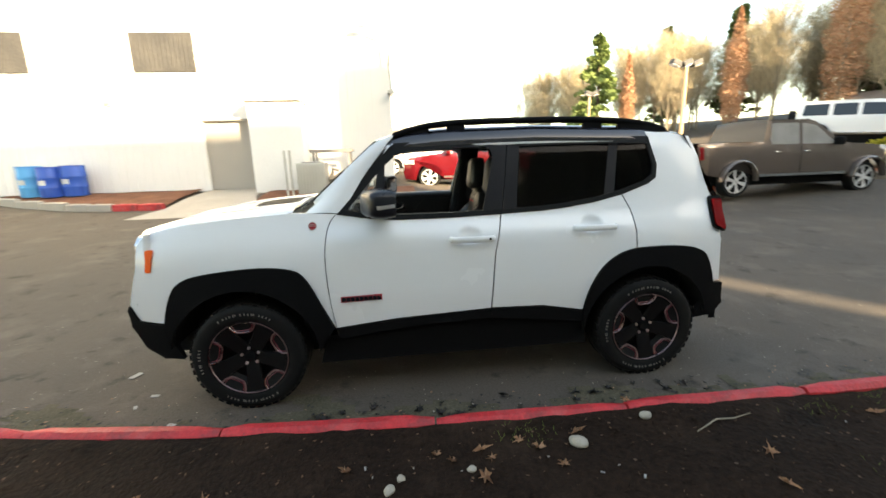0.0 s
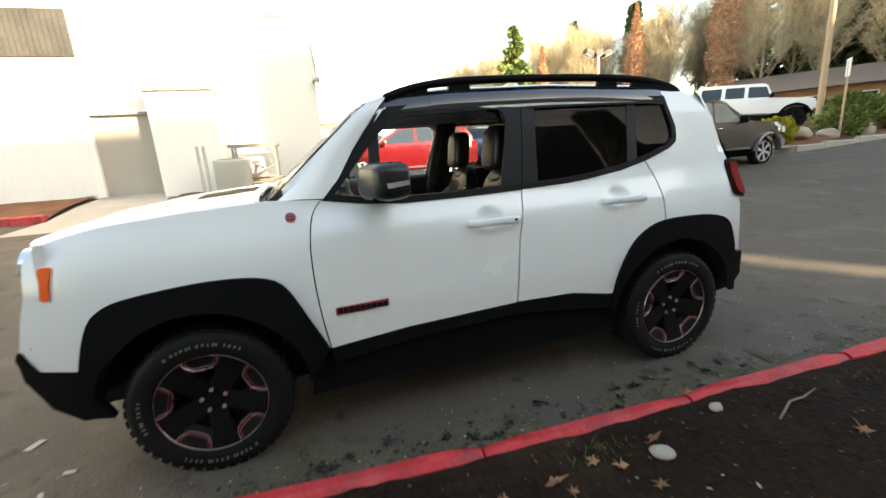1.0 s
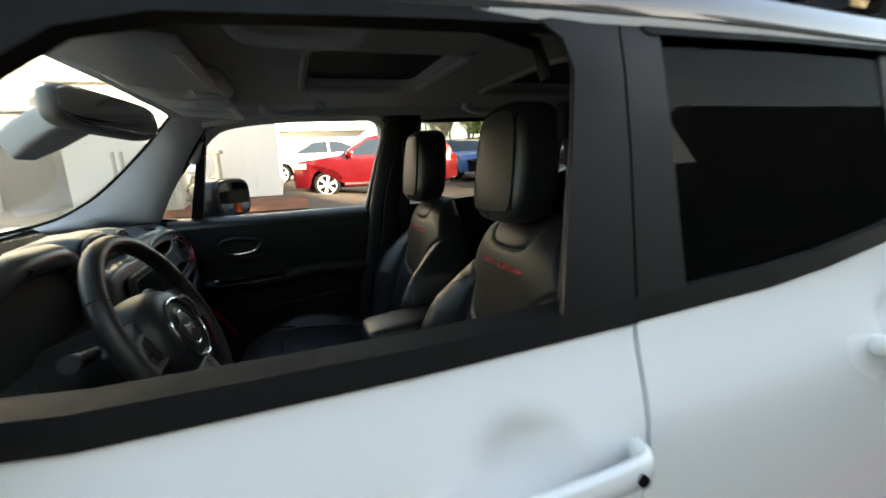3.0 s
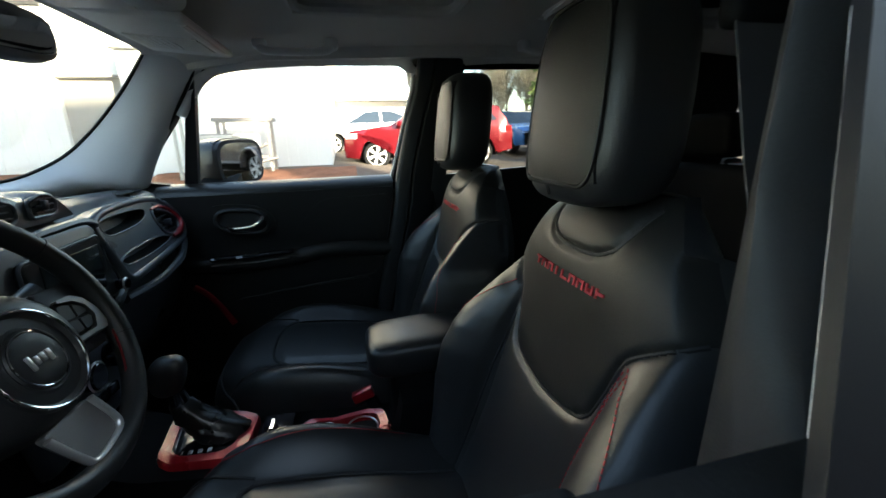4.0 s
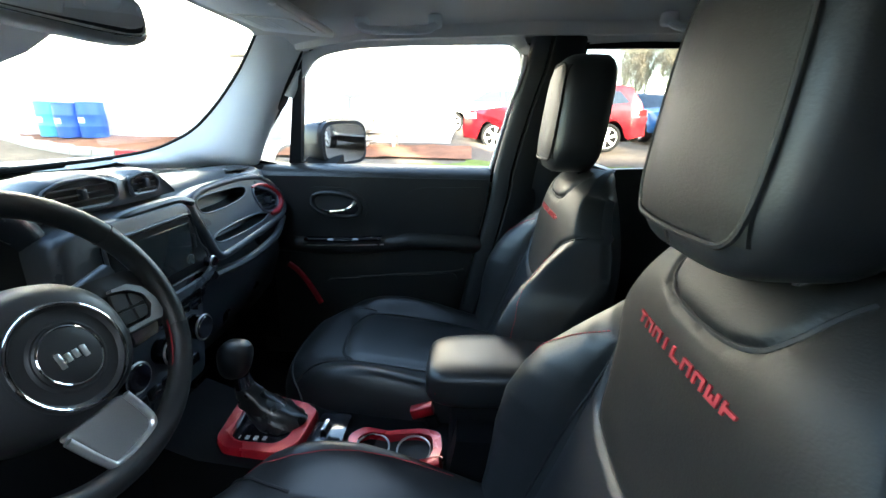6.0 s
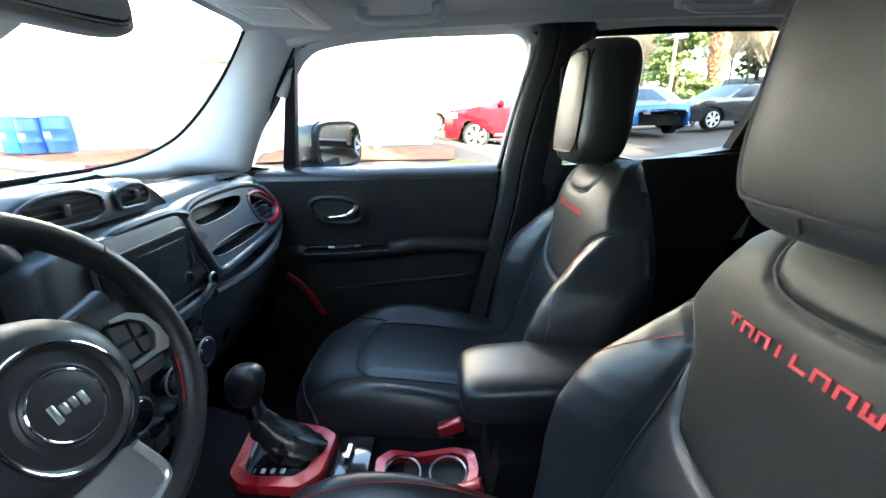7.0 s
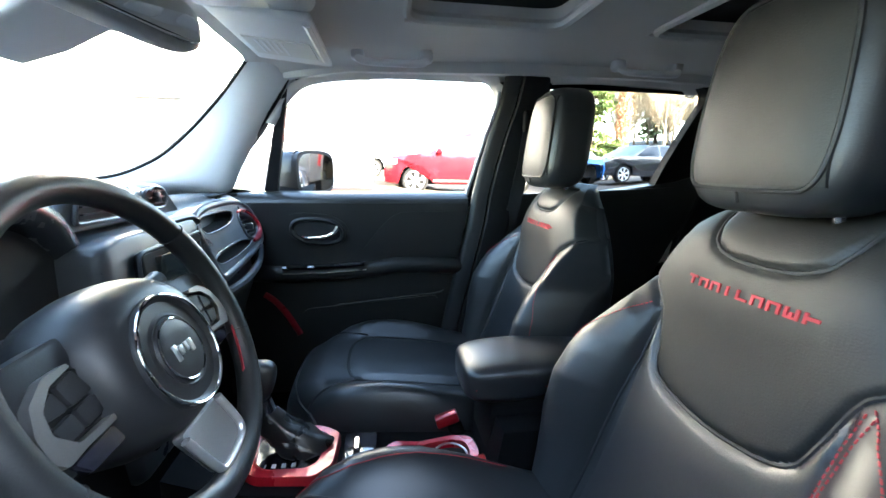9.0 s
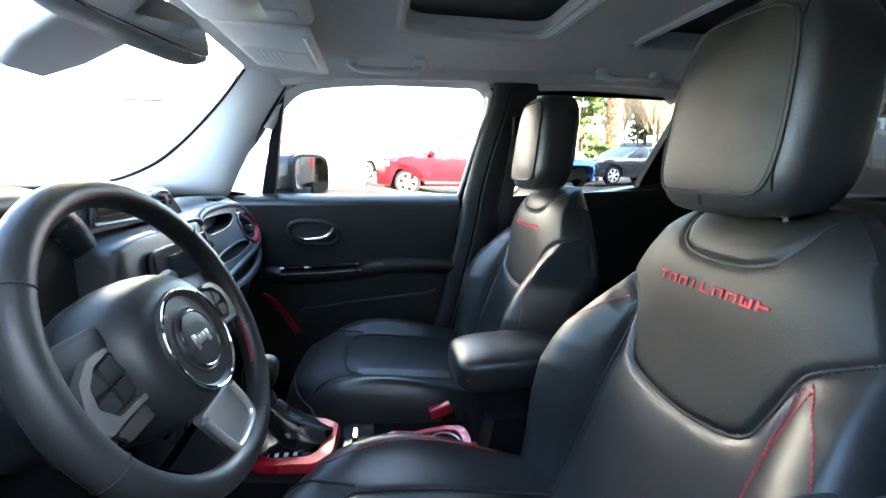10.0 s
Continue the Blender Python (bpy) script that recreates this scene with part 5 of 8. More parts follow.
def lining(s):
    if s < 0:
        d = part("door_lining", sheet(rounded([(-0.66, 1.08), (-0.665, 0.45), (0.07, 0.45), (0.105, 0.64), (0.195, 1.08)], 0.02), -0.145, 0.03, s), M["lining"], car, "black door lining")
        sill = ((0.0, 1.10), (0.0, 1.163), (0.008, 1.168), (0.03, 1.150), (0.06, 1.105), (0.075, 1.03), (0.06, 1.0))
    else:
        d = part("door_lining", sheet(rounded([(-0.66, 1.16), (-0.665, 0.45), (0.07, 0.45), (0.105, 0.64), (0.195, 1.08), (0.205, 1.16)], 0.012), -0.142, 0.03, s, fn=upright), M["lining"], car, "black door lining")
        sill = ((0.0, 1.10), (0.0, 1.193), (0.008, 1.198), (0.024, 1.196), (0.046, 1.188), (0.064, 1.176), (0.073, 1.162), (0.0755, 1.152), (0.074, 1.142), (0.06, 1.12))
    part("door_sill_top", loft([[(x, s * (0.762 - q), z) for q, z in sill] for x in (-0.645, -0.2, 0.205)]), M["lining"], d, smooth=60)
    rl = part("door_lining", sheet(rounded([(0.36, 1.195), (0.36, 0.5), (0.95, 0.7), (1.15, 1.2), (1.0, 1.225)], 0.03), -0.105, 0.03, s), M["lining"], car, "black rear door lining")
    part("door_sill_top", band([(0.36, 1.19), (0.7, 1.20), (1.0, 1.245), (1.3, 1.33)], [(0.36, 1.15), (0.7, 1.16), (1.0, 1.19), (1.3, 1.24)], -0.04, 0.075, s, closed=False), M["lining"], rl)
    part("side_trim", sheet([(1.05, 0.5), (1.6, 0.5), (1.6, 1.25), (1.35, 1.3), (1.1, 1.22)], -0.12, 0.03, s), M["trim"], car)
    y = lambda x, z, o: s * (upright(x, z) + o - 0.03)
    # arm rest roll, switch strip and the moulded field above it
    roll = spline([(x, y(x, z, -0.132), z) for x, z in ((-0.62, 0.915), (-0.46, 0.905), (-0.3, 0.906), (-0.14, 0.918), (-0.07, 0.930), (0.05, 0.930), (0.19, 0.922))], 5)
    part("armrest_roll", tube(roll, 0.034, 14, flat=1.0), M["lining"], d, smooth=80)
    part("switch_strip", tube([(x, y(x, z, -0.160), z) for x, z in ((-0.455, 0.934), (-0.31, 0.936), (-0.175, 0.944))], 0.009, 8, flat=2.0), M["gloss_black"], d)
    for k in range(3):
        part("switch_key", tube([(x, y(x, z, -0.176), z) for x, z in ((-0.44 + k * 0.092, 0.938 + 0.003 * k), (-0.37 + k * 0.092, 0.939 + 0.003 * k))], 0.0035, 6), M["seam"], d)
    part("switch_trim", tube([(x, y(x, z, -0.167), z) for x, z in ((-0.458, 0.911), (-0.31, 0.913), (-0.167, 0.922))], 0.0024, 6), M["satin"], d)
    if s > 0:
        field = rounded([(-0.185, 0.985), (-0.130, 1.055), (-0.085, 1.105), (-0.045, 1.128), (0.185, 1.134), (0.16, 0.965), (-0.08, 0.968)], 0.02)
        part("moulded_field", sheet(field, -0.162, 0.014, s, 0.08, 0.004, upright), M["lining"], d)
    pk = spline([(x, y(x, z, -0.148), z) for x, z in ((-0.27, 0.783), (-0.10, 0.800), (0.082, 0.817), (0.12, 0.83))], 4)
    part("pocket_edge", tube(pk, 0.0045, 8), M["lining"], d)
    part("pocket_panel", sheet(rounded([(-0.40, 0.77), (0.10, 0.812), (0.09, 0.55), (-0.42, 0.55)], 0.03), -0.160, 0.02, s, 0.1, 0.006, upright), M["lining"], d)
    # handle cup and lever
    ring = [(-0.332 + 0.086 * math.copysign(abs(math.cos(a)) ** 0.75, math.cos(a)), 1.062 + 0.042 * math.copysign(abs(math.sin(a)) ** 0.9, math.sin(a)) - 0.01 * math.cos(a)) for a in (2 * math.pi * i / 36 for i in range(36))]
    part("handle_field", sheet([(-0.34 + (x + 0.332) * 1.35, 1.064 + (z - 1.062) * 1.45) for x, z in ring], -0.166, 0.012, s, 0.1, 0.005, upright), M["lining"], d)
    part("handle_surround", tube([(x, y(x, z, -0.151), z) for x, z in ring], 0.0085, 10, True), M["lining"], d, smooth=80)
    # nearly flat plate; the cup's inner shade is painted on by its near-black
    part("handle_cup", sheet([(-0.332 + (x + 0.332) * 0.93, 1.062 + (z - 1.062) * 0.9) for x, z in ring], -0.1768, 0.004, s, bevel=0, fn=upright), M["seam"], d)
    lev = spline([(x, y(x, z, o), z) for x, z, o in ((-0.385, 1.045, -0.152), (-0.36, 1.042, -0.166), (-0.31, 1.046, -0.169), (-0.278, 1.058, -0.166), (-0.264, 1.078, -0.156))], 5)
    part("inner_handle", tube(lev, [0.004] + [0.0065] * 12 + [0.009] * (len(lev) - 13), 8), M["chrome"], d, "chrome inner door handle")


lining(1)
lining(-1)

# inner pillars, seat belts, headliner
for s in (-1, 1):
    P = spline([(-0.440, s * 0.490, 1.612), (-0.472, s * 0.527, 1.588), (-0.575, s * 0.600, 1.496), (-0.670, s * 0.642, 1.413), (-0.742, s * 0.655, 1.350), (-0.794, s * 0.645, 1.305), (-0.833, s * 0.605, 1.273), (-0.860, s * 0.525, 1.248), (-0.878, s * 0.40, 1.236)], 4)
    Q = spline([(-0.325, s * 0.645, 1.600), (-0.345, s * 0.648, 1.588), (-0.440, s * 0.664, 1.478), (-0.510, s * 0.682, 1.385), (-0.570, s * 0.698, 1.290), (-0.628, s * 0.712, 1.192), (-0.700, s * 0.705, 1.190), (-0.790, s * 0.665, 1.196), (-0.862, s * 0.45, 1.210)], 4)
    rings = []
    for p, q in zip(P, Q):
        mid = p.lerp(q, 0.5) + Vector((0.014, -s * 0.020, -0.002))
        m1, m3 = p.lerp(mid, 0.5) + Vector((0.003, -s * 0.006, 0)), mid.lerp(q, 0.5) + Vector((0.003, -s * 0.006, 0))
        rings.append([p, m1, mid, m3, q, q + Vector((-0.01, s * 0.025, -0.012)), p + Vector((-0.004, s * 0.015, -0.004))])
    part("windscreen_seal", tube([p + Vector((-0.004, s * 0.002, 0.003)) for p in P] + [Vector((-0.892, s * 0.2, 1.236)), Vector((-0.90, 0, 1.238))], 0.0055, 6), M["rubber"], car)
    part("inner_a_pillar", loft(rings), M["greytrim"], car, "light grey inner windscreen pillar", smooth=80)
    rings = []
    for z in (0.50, 0.80, 1.0, 1.1, 1.2, 1.3, 1.4, 1.5, 1.56, 1.60):
        yi = interp(z, (0.5, 1.0, 1.2, 1.4, 1.5, 1.6), (0.69, 0.675, 0.66, 0.645, 0.625, 0.60))
        yo = max(yi + 0.03, half(0.3, z) - 0.075)
        xf = interp(z, (0.5, 0.64, 1.08, 1.165, 1.26, 1.4, 1.5, 1.6), (0.075, 0.108, 0.208, 0.214, 0.232, 0.268, 0.296, 0.31)) if s > 0 else interp(z, (0.5, 0.9, 1.0, 1.1, 1.2, 1.3, 1.4, 1.5, 1.6), (0.22, 0.248, 0.260, 0.275, 0.289, 0.301, 0.315, 0.33, 0.34))
        rings.append([Vector((x, s * y, z)) for x, y in ((xf + 0.012, yo), (xf - 0.004, 0.5 * (yi + yo)), (xf, yi + 0.008), (xf + 0.012, yi), (xf + 0.05, yi - 0.004), (xf + 0.056, yi + 0.004), (xf + 0.062, yi - 0.004), (xf + 0.14, yi), (xf + 0.16, yi + 0.02), (xf + 0.15, yo))])
    part("inner_b_pillar", loft(rings), M["trimgrain"], car, "dark grained inner door pillar trim", smooth=55)
    if s < 0:
        part("door_seal", tube([on_side(x, z, -0.075, s) for x, z in ((0.30, 1.50), (0.29, 1.56), (0.2, 1.585), (-0.2, 1.575), (-0.36, 1.54))], 0.011, 8), M["rubber"], car)
    else:
        # pale surround of the front window: from the windscreen pillar over the top and down the rear edge
        rim = spline([(x, 0.655, z) for x, z in ((-0.452, 1.415), (-0.428, 1.452), (-0.402, 1.488), (-0.369, 1.519), (-0.326, 1.541), (-0.233, 1.557), (-0.10, 1.567), (0.02, 1.575), (0.131, 1.581), (0.190, 1.580), (0.230, 1.573), (0.260, 1.559), (0.275, 1.538), (0.277, 1.50))], 6)
        rings = []
        for p in rim:
            p.y = interp(p.z, (1.385, 1.478, 1.54), (0.686, 0.670, 0.655)) if p.x < -0.30 else 0.655
            if p.x < -0.34:
                o = Vector((p.x - 0.035, p.y - 0.010 - 0.006 * smooth(-0.40, -0.35, p.x), p.z + 0.012))
            elif p.x < 0.19 or p.z > 1.56:
                k = smooth(-0.34, -0.20, p.x) * smooth(0.30, 0.20, p.x)
                o = Vector((p.x + 0.03 * smooth(0.19, 0.27, p.x) - 0.02 * (1 - smooth(-0.34, -0.25, p.x)), 0.637 - 0.042 * k, p.z + 0.018 + 0.010 * k))
            else:
                o = Vector((p.x + 0.034, 0.637, p.z + 0.012))
            rings.append([o, o.lerp(p, 0.55) + Vector((0, -0.006, -0.002)), p + Vector((0, -0.003, 0)), p + Vector((0, 0.006, 0.002)), p + Vector((0, 0.05, 0.022)), o + Vector((0, 0.05, 0.02))])
        part("headliner_lip", loft(rings), M["head"], car, "grey headliner lip round the window", smooth=80)
        edge = spline([(x, 0, z) for x, z in ((0.196, 1.165), (0.214, 1.24), (0.250, 1.385), (0.268, 1.45), (0.281, 1.50), (0.283, 1.54))], 5)
        part("door_seal", tube([on_side(p.x + 0.004, p.z, -0.052, s) for p in edge], [0.0065] * 12 + [0.0075] * (len(edge) - 12), 8), M["greytrim"], car, "pale door seal edge", smooth=80)
        # surround of the rear door's window
        rim = spline([(x, 0.640, z) for x, z in ((0.43, 1.568), (0.497, 1.574), (0.63, 1.580), (0.78, 1.580), (0.90, 1.577), (0.965, 1.573), (0.995, 1.562), (1.010, 1.545))], 5)
        part("headliner_lip", loft([[p + Vector((0.02 * smooth(0.9, 1.0, p.x), -0.03, 0.022)), p + Vector((0, -0.010, 0.006)), p, p + Vector((0, 0.05, 0.016)), p + Vector((0, 0.05, 0.04))] for p in rim]), M["head"], car, "grey headliner lip over the rear window", smooth=80)
    cp = [(0.915, 1.20), (0.930, 1.26), (0.952, 1.335), (0.978, 1.415), (1.005, 1.49), (1.018, 1.52), (1.016, 1.54), (1.008, 1.555), (0.992, 1.57)] if s > 0 else [(0.98, 1.24), (1.06, 1.42), (1.085, 1.58)]
    part("inner_c_pillar", band(cp, [(1.20, z + 0.01) for x, z in cp], -0.07, 0.04, s, closed=False), M["trim"], car)
    part("inner_d_pillar", band([(1.33, 1.2), (1.33, 1.42), (1.30, 1.62)], [(1.62, 1.2), (1.62, 1.42), (1.60, 1.62)], -0.07, 0.04, s, closed=False), M["trim"], car)
    # seat belt with its upper guide
    b = [on_side(x, z, o, s) for x, z, o in ((0.385, 1.43, -0.145), (0.38, 1.30, -0.15), (0.36, 1.05, -0.15), (0.34, 0.8, -0.15), (0.33, 0.55, -0.15))]
    sb = part("seat_belt", loft([[p + Vector((dx, dy, 0)) for dx, dy in ((-0.024, 0), (0.024, 0), (0.024, 0.002), (-0.024, 0.002))] for p in b]), M["belt"], car, "black seat belt webbing")
    part("belt_guide", moved(box(-0.028, 0.028, -0.012, 0.012, -0.035, 0.035, 0.009, 3), Matrix.Translation(on_side(0.385, 1.44, -0.145, s))), M["trim"], sb)


def head_pt(x, v, dz=0.0):
    a = abs(v)
    edge = max(0.0, a - 0.80) / 0.2
    w = 0.665 - 0.05 * smooth(0.3, -0.5, x)
    zc = interp(x, (-0.5, -0.35, 0.0, 0.6, 1.3, 1.62), (1.585, 1.605, 1.620, 1.625, 1.61, 1.585))
    return (x, v * w, zc - 0.050 * edge ** 1.6 + 0.008 * (1 - a) + dz)


# headliner in strips round the two roof openings
VS = [-1, -0.96, -0.9, -0.85, -0.8, -0.7, -0.55, -0.41]
for name, x0, x1, vs in (("headliner", -0.49, -0.05, lin(-1, 1, 25)), ("headliner", -0.05, 1.62, VS), ("headliner", -0.05, 1.62, [-v for v in VS[::-1]]),
                         ("headliner", 0.34, 0.58, lin(-0.41, 0.41, 9)), ("headliner", 1.15, 1.62, lin(-0.41, 0.41, 9))):
    part(name, slab(head_pt, lin(x0, x1, 12), vs, (0, 0, 0.012)), M["head"], car, "light grey fabric headliner")
for x0, x1 in ((-0.05, 0.34), (0.58, 1.15)):
    sh = part("roof_glass_shade", box(x0 + 0.012, x1 - 0.012, -0.25, 0.25, 1.664, 1.669), M["seam"], car, "dark sunroof panel")
    lo, hi = rounded([(x0, -0.262), (x1, -0.262), (x1, 0.262), (x0, 0.262)], 0.06), rounded([(x0 + 0.022, -0.235), (x1 - 0.022, -0.235), (x1 - 0.022, 0.235), (x0 + 0.022, 0.235)], 0.05)
    part("opening_rim", tube([(x, y, 1.634) for x, y in lo], 0.014, 8, True), M["head"], sh)
    part("opening_wall", loft([[(x, y, 1.636) for x, y in lo], [(x, y, 1.662) for x, y in hi]], True, False), M["head"], sh)


def side_header(s):
    part("side_header", band([(-0.40, 1.548), (-0.2, 1.575), (0.3, 1.588), (0.8, 1.592), (1.3, 1.58)], [(-0.40, 1.60), (-0.2, 1.625), (0.3, 1.635), (0.8, 1.635), (1.3, 1.62)], -0.045, 0.03, s, closed=False), M["head"], car)
    for x0, z0 in ((-0.172, 1.600), (0.64, 1.606)):
        pts = [(x0, s * 0.505, z0 + 0.006), (x0 + 0.006, s * 0.488, z0 - 0.010), (x0 + 0.028, s * 0.475, z0 - 0.020), (x0 + 0.10, s * 0.472, z0 - 0.022), (x0 + 0.172, s * 0.475, z0 - 0.020), (x0 + 0.194, s * 0.488, z0 - 0.010), (x0 + 0.20, s * 0.505, z0 + 0.006)]
        g = part("grab_handle", tube(spline(pts, 5), 0.0105, 10, flat=1.3), M["greytrim"], car, "grey ceiling grab handle")
        for x in (x0, x0 + 0.20):
            part("handle_mount", superell((x, s * 0.505, z0 + 0.006), (0.020, 0.022, 0.018), 0.6, 16, 8), M["greytrim"], g)


side_header(1)
side_header(-1)
# sun visor with its label
for s in (1, -1):
    at = Matrix.Translation((-0.340, s * 0.29, 1.578)) @ Matrix.Rotation(radians(5), 4, "Y")
    vz = part("sun_visor", moved(box(-0.10, 0.10, -0.19, 0.19, -0.010, 0.010, 0.009, 3), at), M["greytrim"], car, "light grey sun visor")
    part("visor_rod", moved(tube([(0.088, -0.16, -0.004), (0.088, 0.13, -0.004)], 0.010, 8), at), M["greytrim"], vz)
    if s > 0:
        lb = part("visor_label", moved(box(-0.078, 0.072, -0.025, 0.115, -0.0125, -0.0098), at), M["label"], vz, "white printed visor label")
        for k in range(5):
            part("print_bar", moved(box(0.0 - k * 0.014, 0.007 - k * 0.014, -0.015, 0.10 - 0.02 * (k % 2), -0.0132, -0.0126), at), M["greytrim"], lb)
con = part("roof_console", moved(box(-0.115, 0.115, -0.125, 0.125, -0.022, 0.015, 0.022, 4), Matrix.Translation((-0.345, 0.0, 1.600))), M["greytrim"], car, "light grey roof console")
part("console_inset", box(-0.43, -0.31, -0.085, 0.085, 1.574, 1.5795, 0.002), M["satin"], con)
for y in (-0.045, 0.045):
    part("reading_lamp", superell((-0.285, y, 1.578), (0.03, 0.028, 0.007), 0.7, 16, 8), M["greytrim"], con)
# inside mirror, turned to the driver, and the sensor cover behind it
at = Matrix.Translation((-0.460, -0.138, 1.505)) @ Matrix.Rotation(radians(-20), 4, "Z") @ Matrix.Rotation(radians(-4), 4, "X") @ Matrix.Rotation(radians(-9), 4, "Y")
mr = part("inside_mirror", moved(superell((0, 0, 0), (0.024, 0.138, 0.042), 0.5, 32, 14), at), M["mirror_grey"], car, "grey inside rear-view mirror")
part("mirror_pane", moved(superell((0, 0, 0), (0.003, 0.128, 0.035), 0.45, 32, 10), at @ Matrix.Translation((0.0225, 0, 0))), M["mirror"], mr)
part("mirror_stalk", tube([(-0.478, -0.11, 1.52), (-0.52, -0.08, 1.56)], 0.016, 10), M["mirror_grey"], mr)
sb = part("sensor_cover", moved(loft([[(x, y * k, z) for y, z in rounded([(-0.075, -0.028), (0.075, -0.028), (0.065, 0.028), (-0.065, 0.028)], 0.015)] for x, k in ((-0.09, 0.55), (-0.04, 0.92), (0.04, 1.0), (0.06, 0.95))]), Matrix.Translation((-0.545, -0.13, 1.490)) @ Matrix.Rotation(radians(-30), 4, "Y")), M["greytrim"], mr, "light grey sensor cover")
for k in range(8):
    part("cover_slot", moved(box(0.058, 0.0605, -0.05 + k * 0.012, -0.044 + k * 0.012, -0.012, 0.012), Matrix.Translation((-0.545, -0.13, 1.490)) @ Matrix.Rotation(radians(-30), 4, "Y")), M["seam"], sb)

# ---- dashboard ----
DY = lin(-0.69, 0.69, 47)


def dash_ring(y):
    bulge = 0.03 * (1 - (y / 0.69) ** 2)
    x = 0.0
    # the cluster hood stands in front of the driver
    hood = math.exp(-((y + 0.36) / 0.17) ** 4)
    front = -0.585 - 0.0 + bulge * 0.5
    top = 1.195 + 0.01 * (1 - (y / 0.69) ** 2) + 0.035 * hood
    return [(-0.93, y, 1.165), (-0.80, y, top - 0.01), (-0.70, y, top), (front - 0.045, y, top - 0.002), (front - 0.012, y, top - 0.02), (front - 0.0, y, top - 0.055),
            (front + 0.01, y, 1.09), (front + 0.03, y, 1.045), (front + 0.05, y, 1.01), (front + 0.02, y, 0.98), (front + 0.03, y, 0.90), (front - 0.02, y, 0.76), (front - 0.10, y, 0.66), (-0.93, y, 0.62)]


dash = part("dashboard", loft([dash_ring(y) for y in DY]), M["dash"], car, "black soft-touch dashboard with red vent ring", smooth=50)
# centre stack: a face with a bulge at the volume knob
FACE = [(-0.125, 1.150), (-0.06, 1.163), (0.20, 1.163), (0.228, 1.14), (0.236, 1.05), (0.275, 1.012), (0.270, 0.972), (0.22, 0.94), (0.18, 0.72), (-0.09, 0.72), (-0.13, 0.95)]
cs = part("centre_console_panel", loft([[(x, 0.06 + (y - 0.06) * k, 1.0 + (z - 1.0) * k) for y, z in rounded(FACE, 0.022)] for x, k in ((-0.64, 1.03), (-0.556, 1.02), (-0.545, 1.0), (-0.541, 0.97))]), M["dash_mid"], dash, "dark centre panel of the dashboard", smooth=50)
near = Vector((0.03, -0.77, 1.31))
cs.matrix_basis = Matrix.Translation(near) @ Matrix.Scale(0.93, 4) @ Matrix.Translation(-near)
part("screen_bezel", loft([[(x, 0.10 + (y - 0.10) * k, 1.062 + (z - 1.062) * k) for y, z in rounded([(-0.045, 1.130), (0.200, 1.134), (0.216, 1.055), (0.245, 1.025), (0.240, 0.99), (-0.04, 0.99)], 0.018)] for x, k in ((-0.548, 1.0), (-0.532, 1.0), (-0.528, 0.96))]), M["pillar"], cs, "black screen surround")
part("bezel_edge", tube([(-0.531, y, z) for y, z in rounded([(-0.047, 1.132), (0.202, 1.136), (0.219, 1.056), (0.249, 1.026), (0.244, 0.987), (-0.042, 0.987)], 0.018)], 0.0035, 8, True), M["dash_mid"], cs)
part("touch_screen", box(-0.545, -0.5255, 0.0, 0.188, 1.014, 1.117, 0.003), M["screen"], cs, "unlit touch screen")
part("screen_key", box(-0.53, -0.5245, 0.196, 0.203, 1.05, 1.085, 0.002), M["dash_mid"], cs)
part("stack_strip", tube(spline([(-0.533, -0.10, 0.964), (-0.524, 0.05, 0.962), (-0.522, 0.20, 0.966), (-0.535, 0.272, 0.985)], 5), 0.013, 8, flat=0.6), M["dash_mid"], cs, "grey trim strip under the screen")
part("brow", tube(spline([(-0.56, 0.0, 1.148), (-0.553, 0.035, 1.163), (-0.551, 0.10, 1.168), (-0.551, 0.19, 1.168), (-0.556, 0.25, 1.152)], 5), 0.010, 8), M["dash"], cs)
for k in range(7):
    part("embossed_bar", box(-0.5495, -0.5455, 0.085 + k * 0.013, 0.094 + k * 0.013, 1.1595, 1.1665), M["seam"], cs)
for y, z, r in ((0.232, 1.004, 0.013), (0.155, 0.857, 0.031), (0.045, 0.857, 0.031), (-0.06, 0.857, 0.031)):
    x0 = -0.530
    k = part("knob", tube([(x0 - 0.02, y, z), (x0 + 0.020, y, z), (x0 + 0.026, y, z)], [r, r, r * 0.85], 24), M["gloss_black"], cs)
    part("knob_ring", tube([(x0 + 0.020, y + r * 1.0 * math.cos(a), z + r * 1.0 * math.sin(a)) for a in (2 * math.pi * i / 24 for i in range(24))], 0.0026, 6, True), M["satin"], k)
for i in range(6):
    for z0 in (0.903, 0.922):
        part("button", box(-0.545, -0.533, -0.07 + i * 0.045, -0.030 + i * 0.045, z0, z0 + 0.014, 0.003), M["gloss_black"], cs)
for i in range(5):
    part("button", box(-0.545, -0.533, -0.06 + i * 0.044, -0.024 + i * 0.044, 0.765, 0.79, 0.003), M["gloss_black"], cs)

# twin middle vents in a raised pod with a wavy brow
POD = ((-0.17, 1.200), (-0.14, 1.232), (-0.10, 1.251), (-0.03, 1.257), (0.02, 1.253), (0.05, 1.240), (0.07, 1.240), (0.10, 1.250), (0.135, 1.247), (0.165, 1.224), (0.19, 1.198))


def pod_ring(y):
    t = interp(y, [p[0] for p in POD], [p[1] for p in POD])
    return [(-0.74, y, 1.185), (-0.70, y, 0.35 * 1.19 + 0.65 * t), (-0.65, y, t - 0.004), (-0.60, y, t), (-0.565, y, t - 0.003), (-0.556, y, t - 0.010), (-0.558, y, 1.185)]


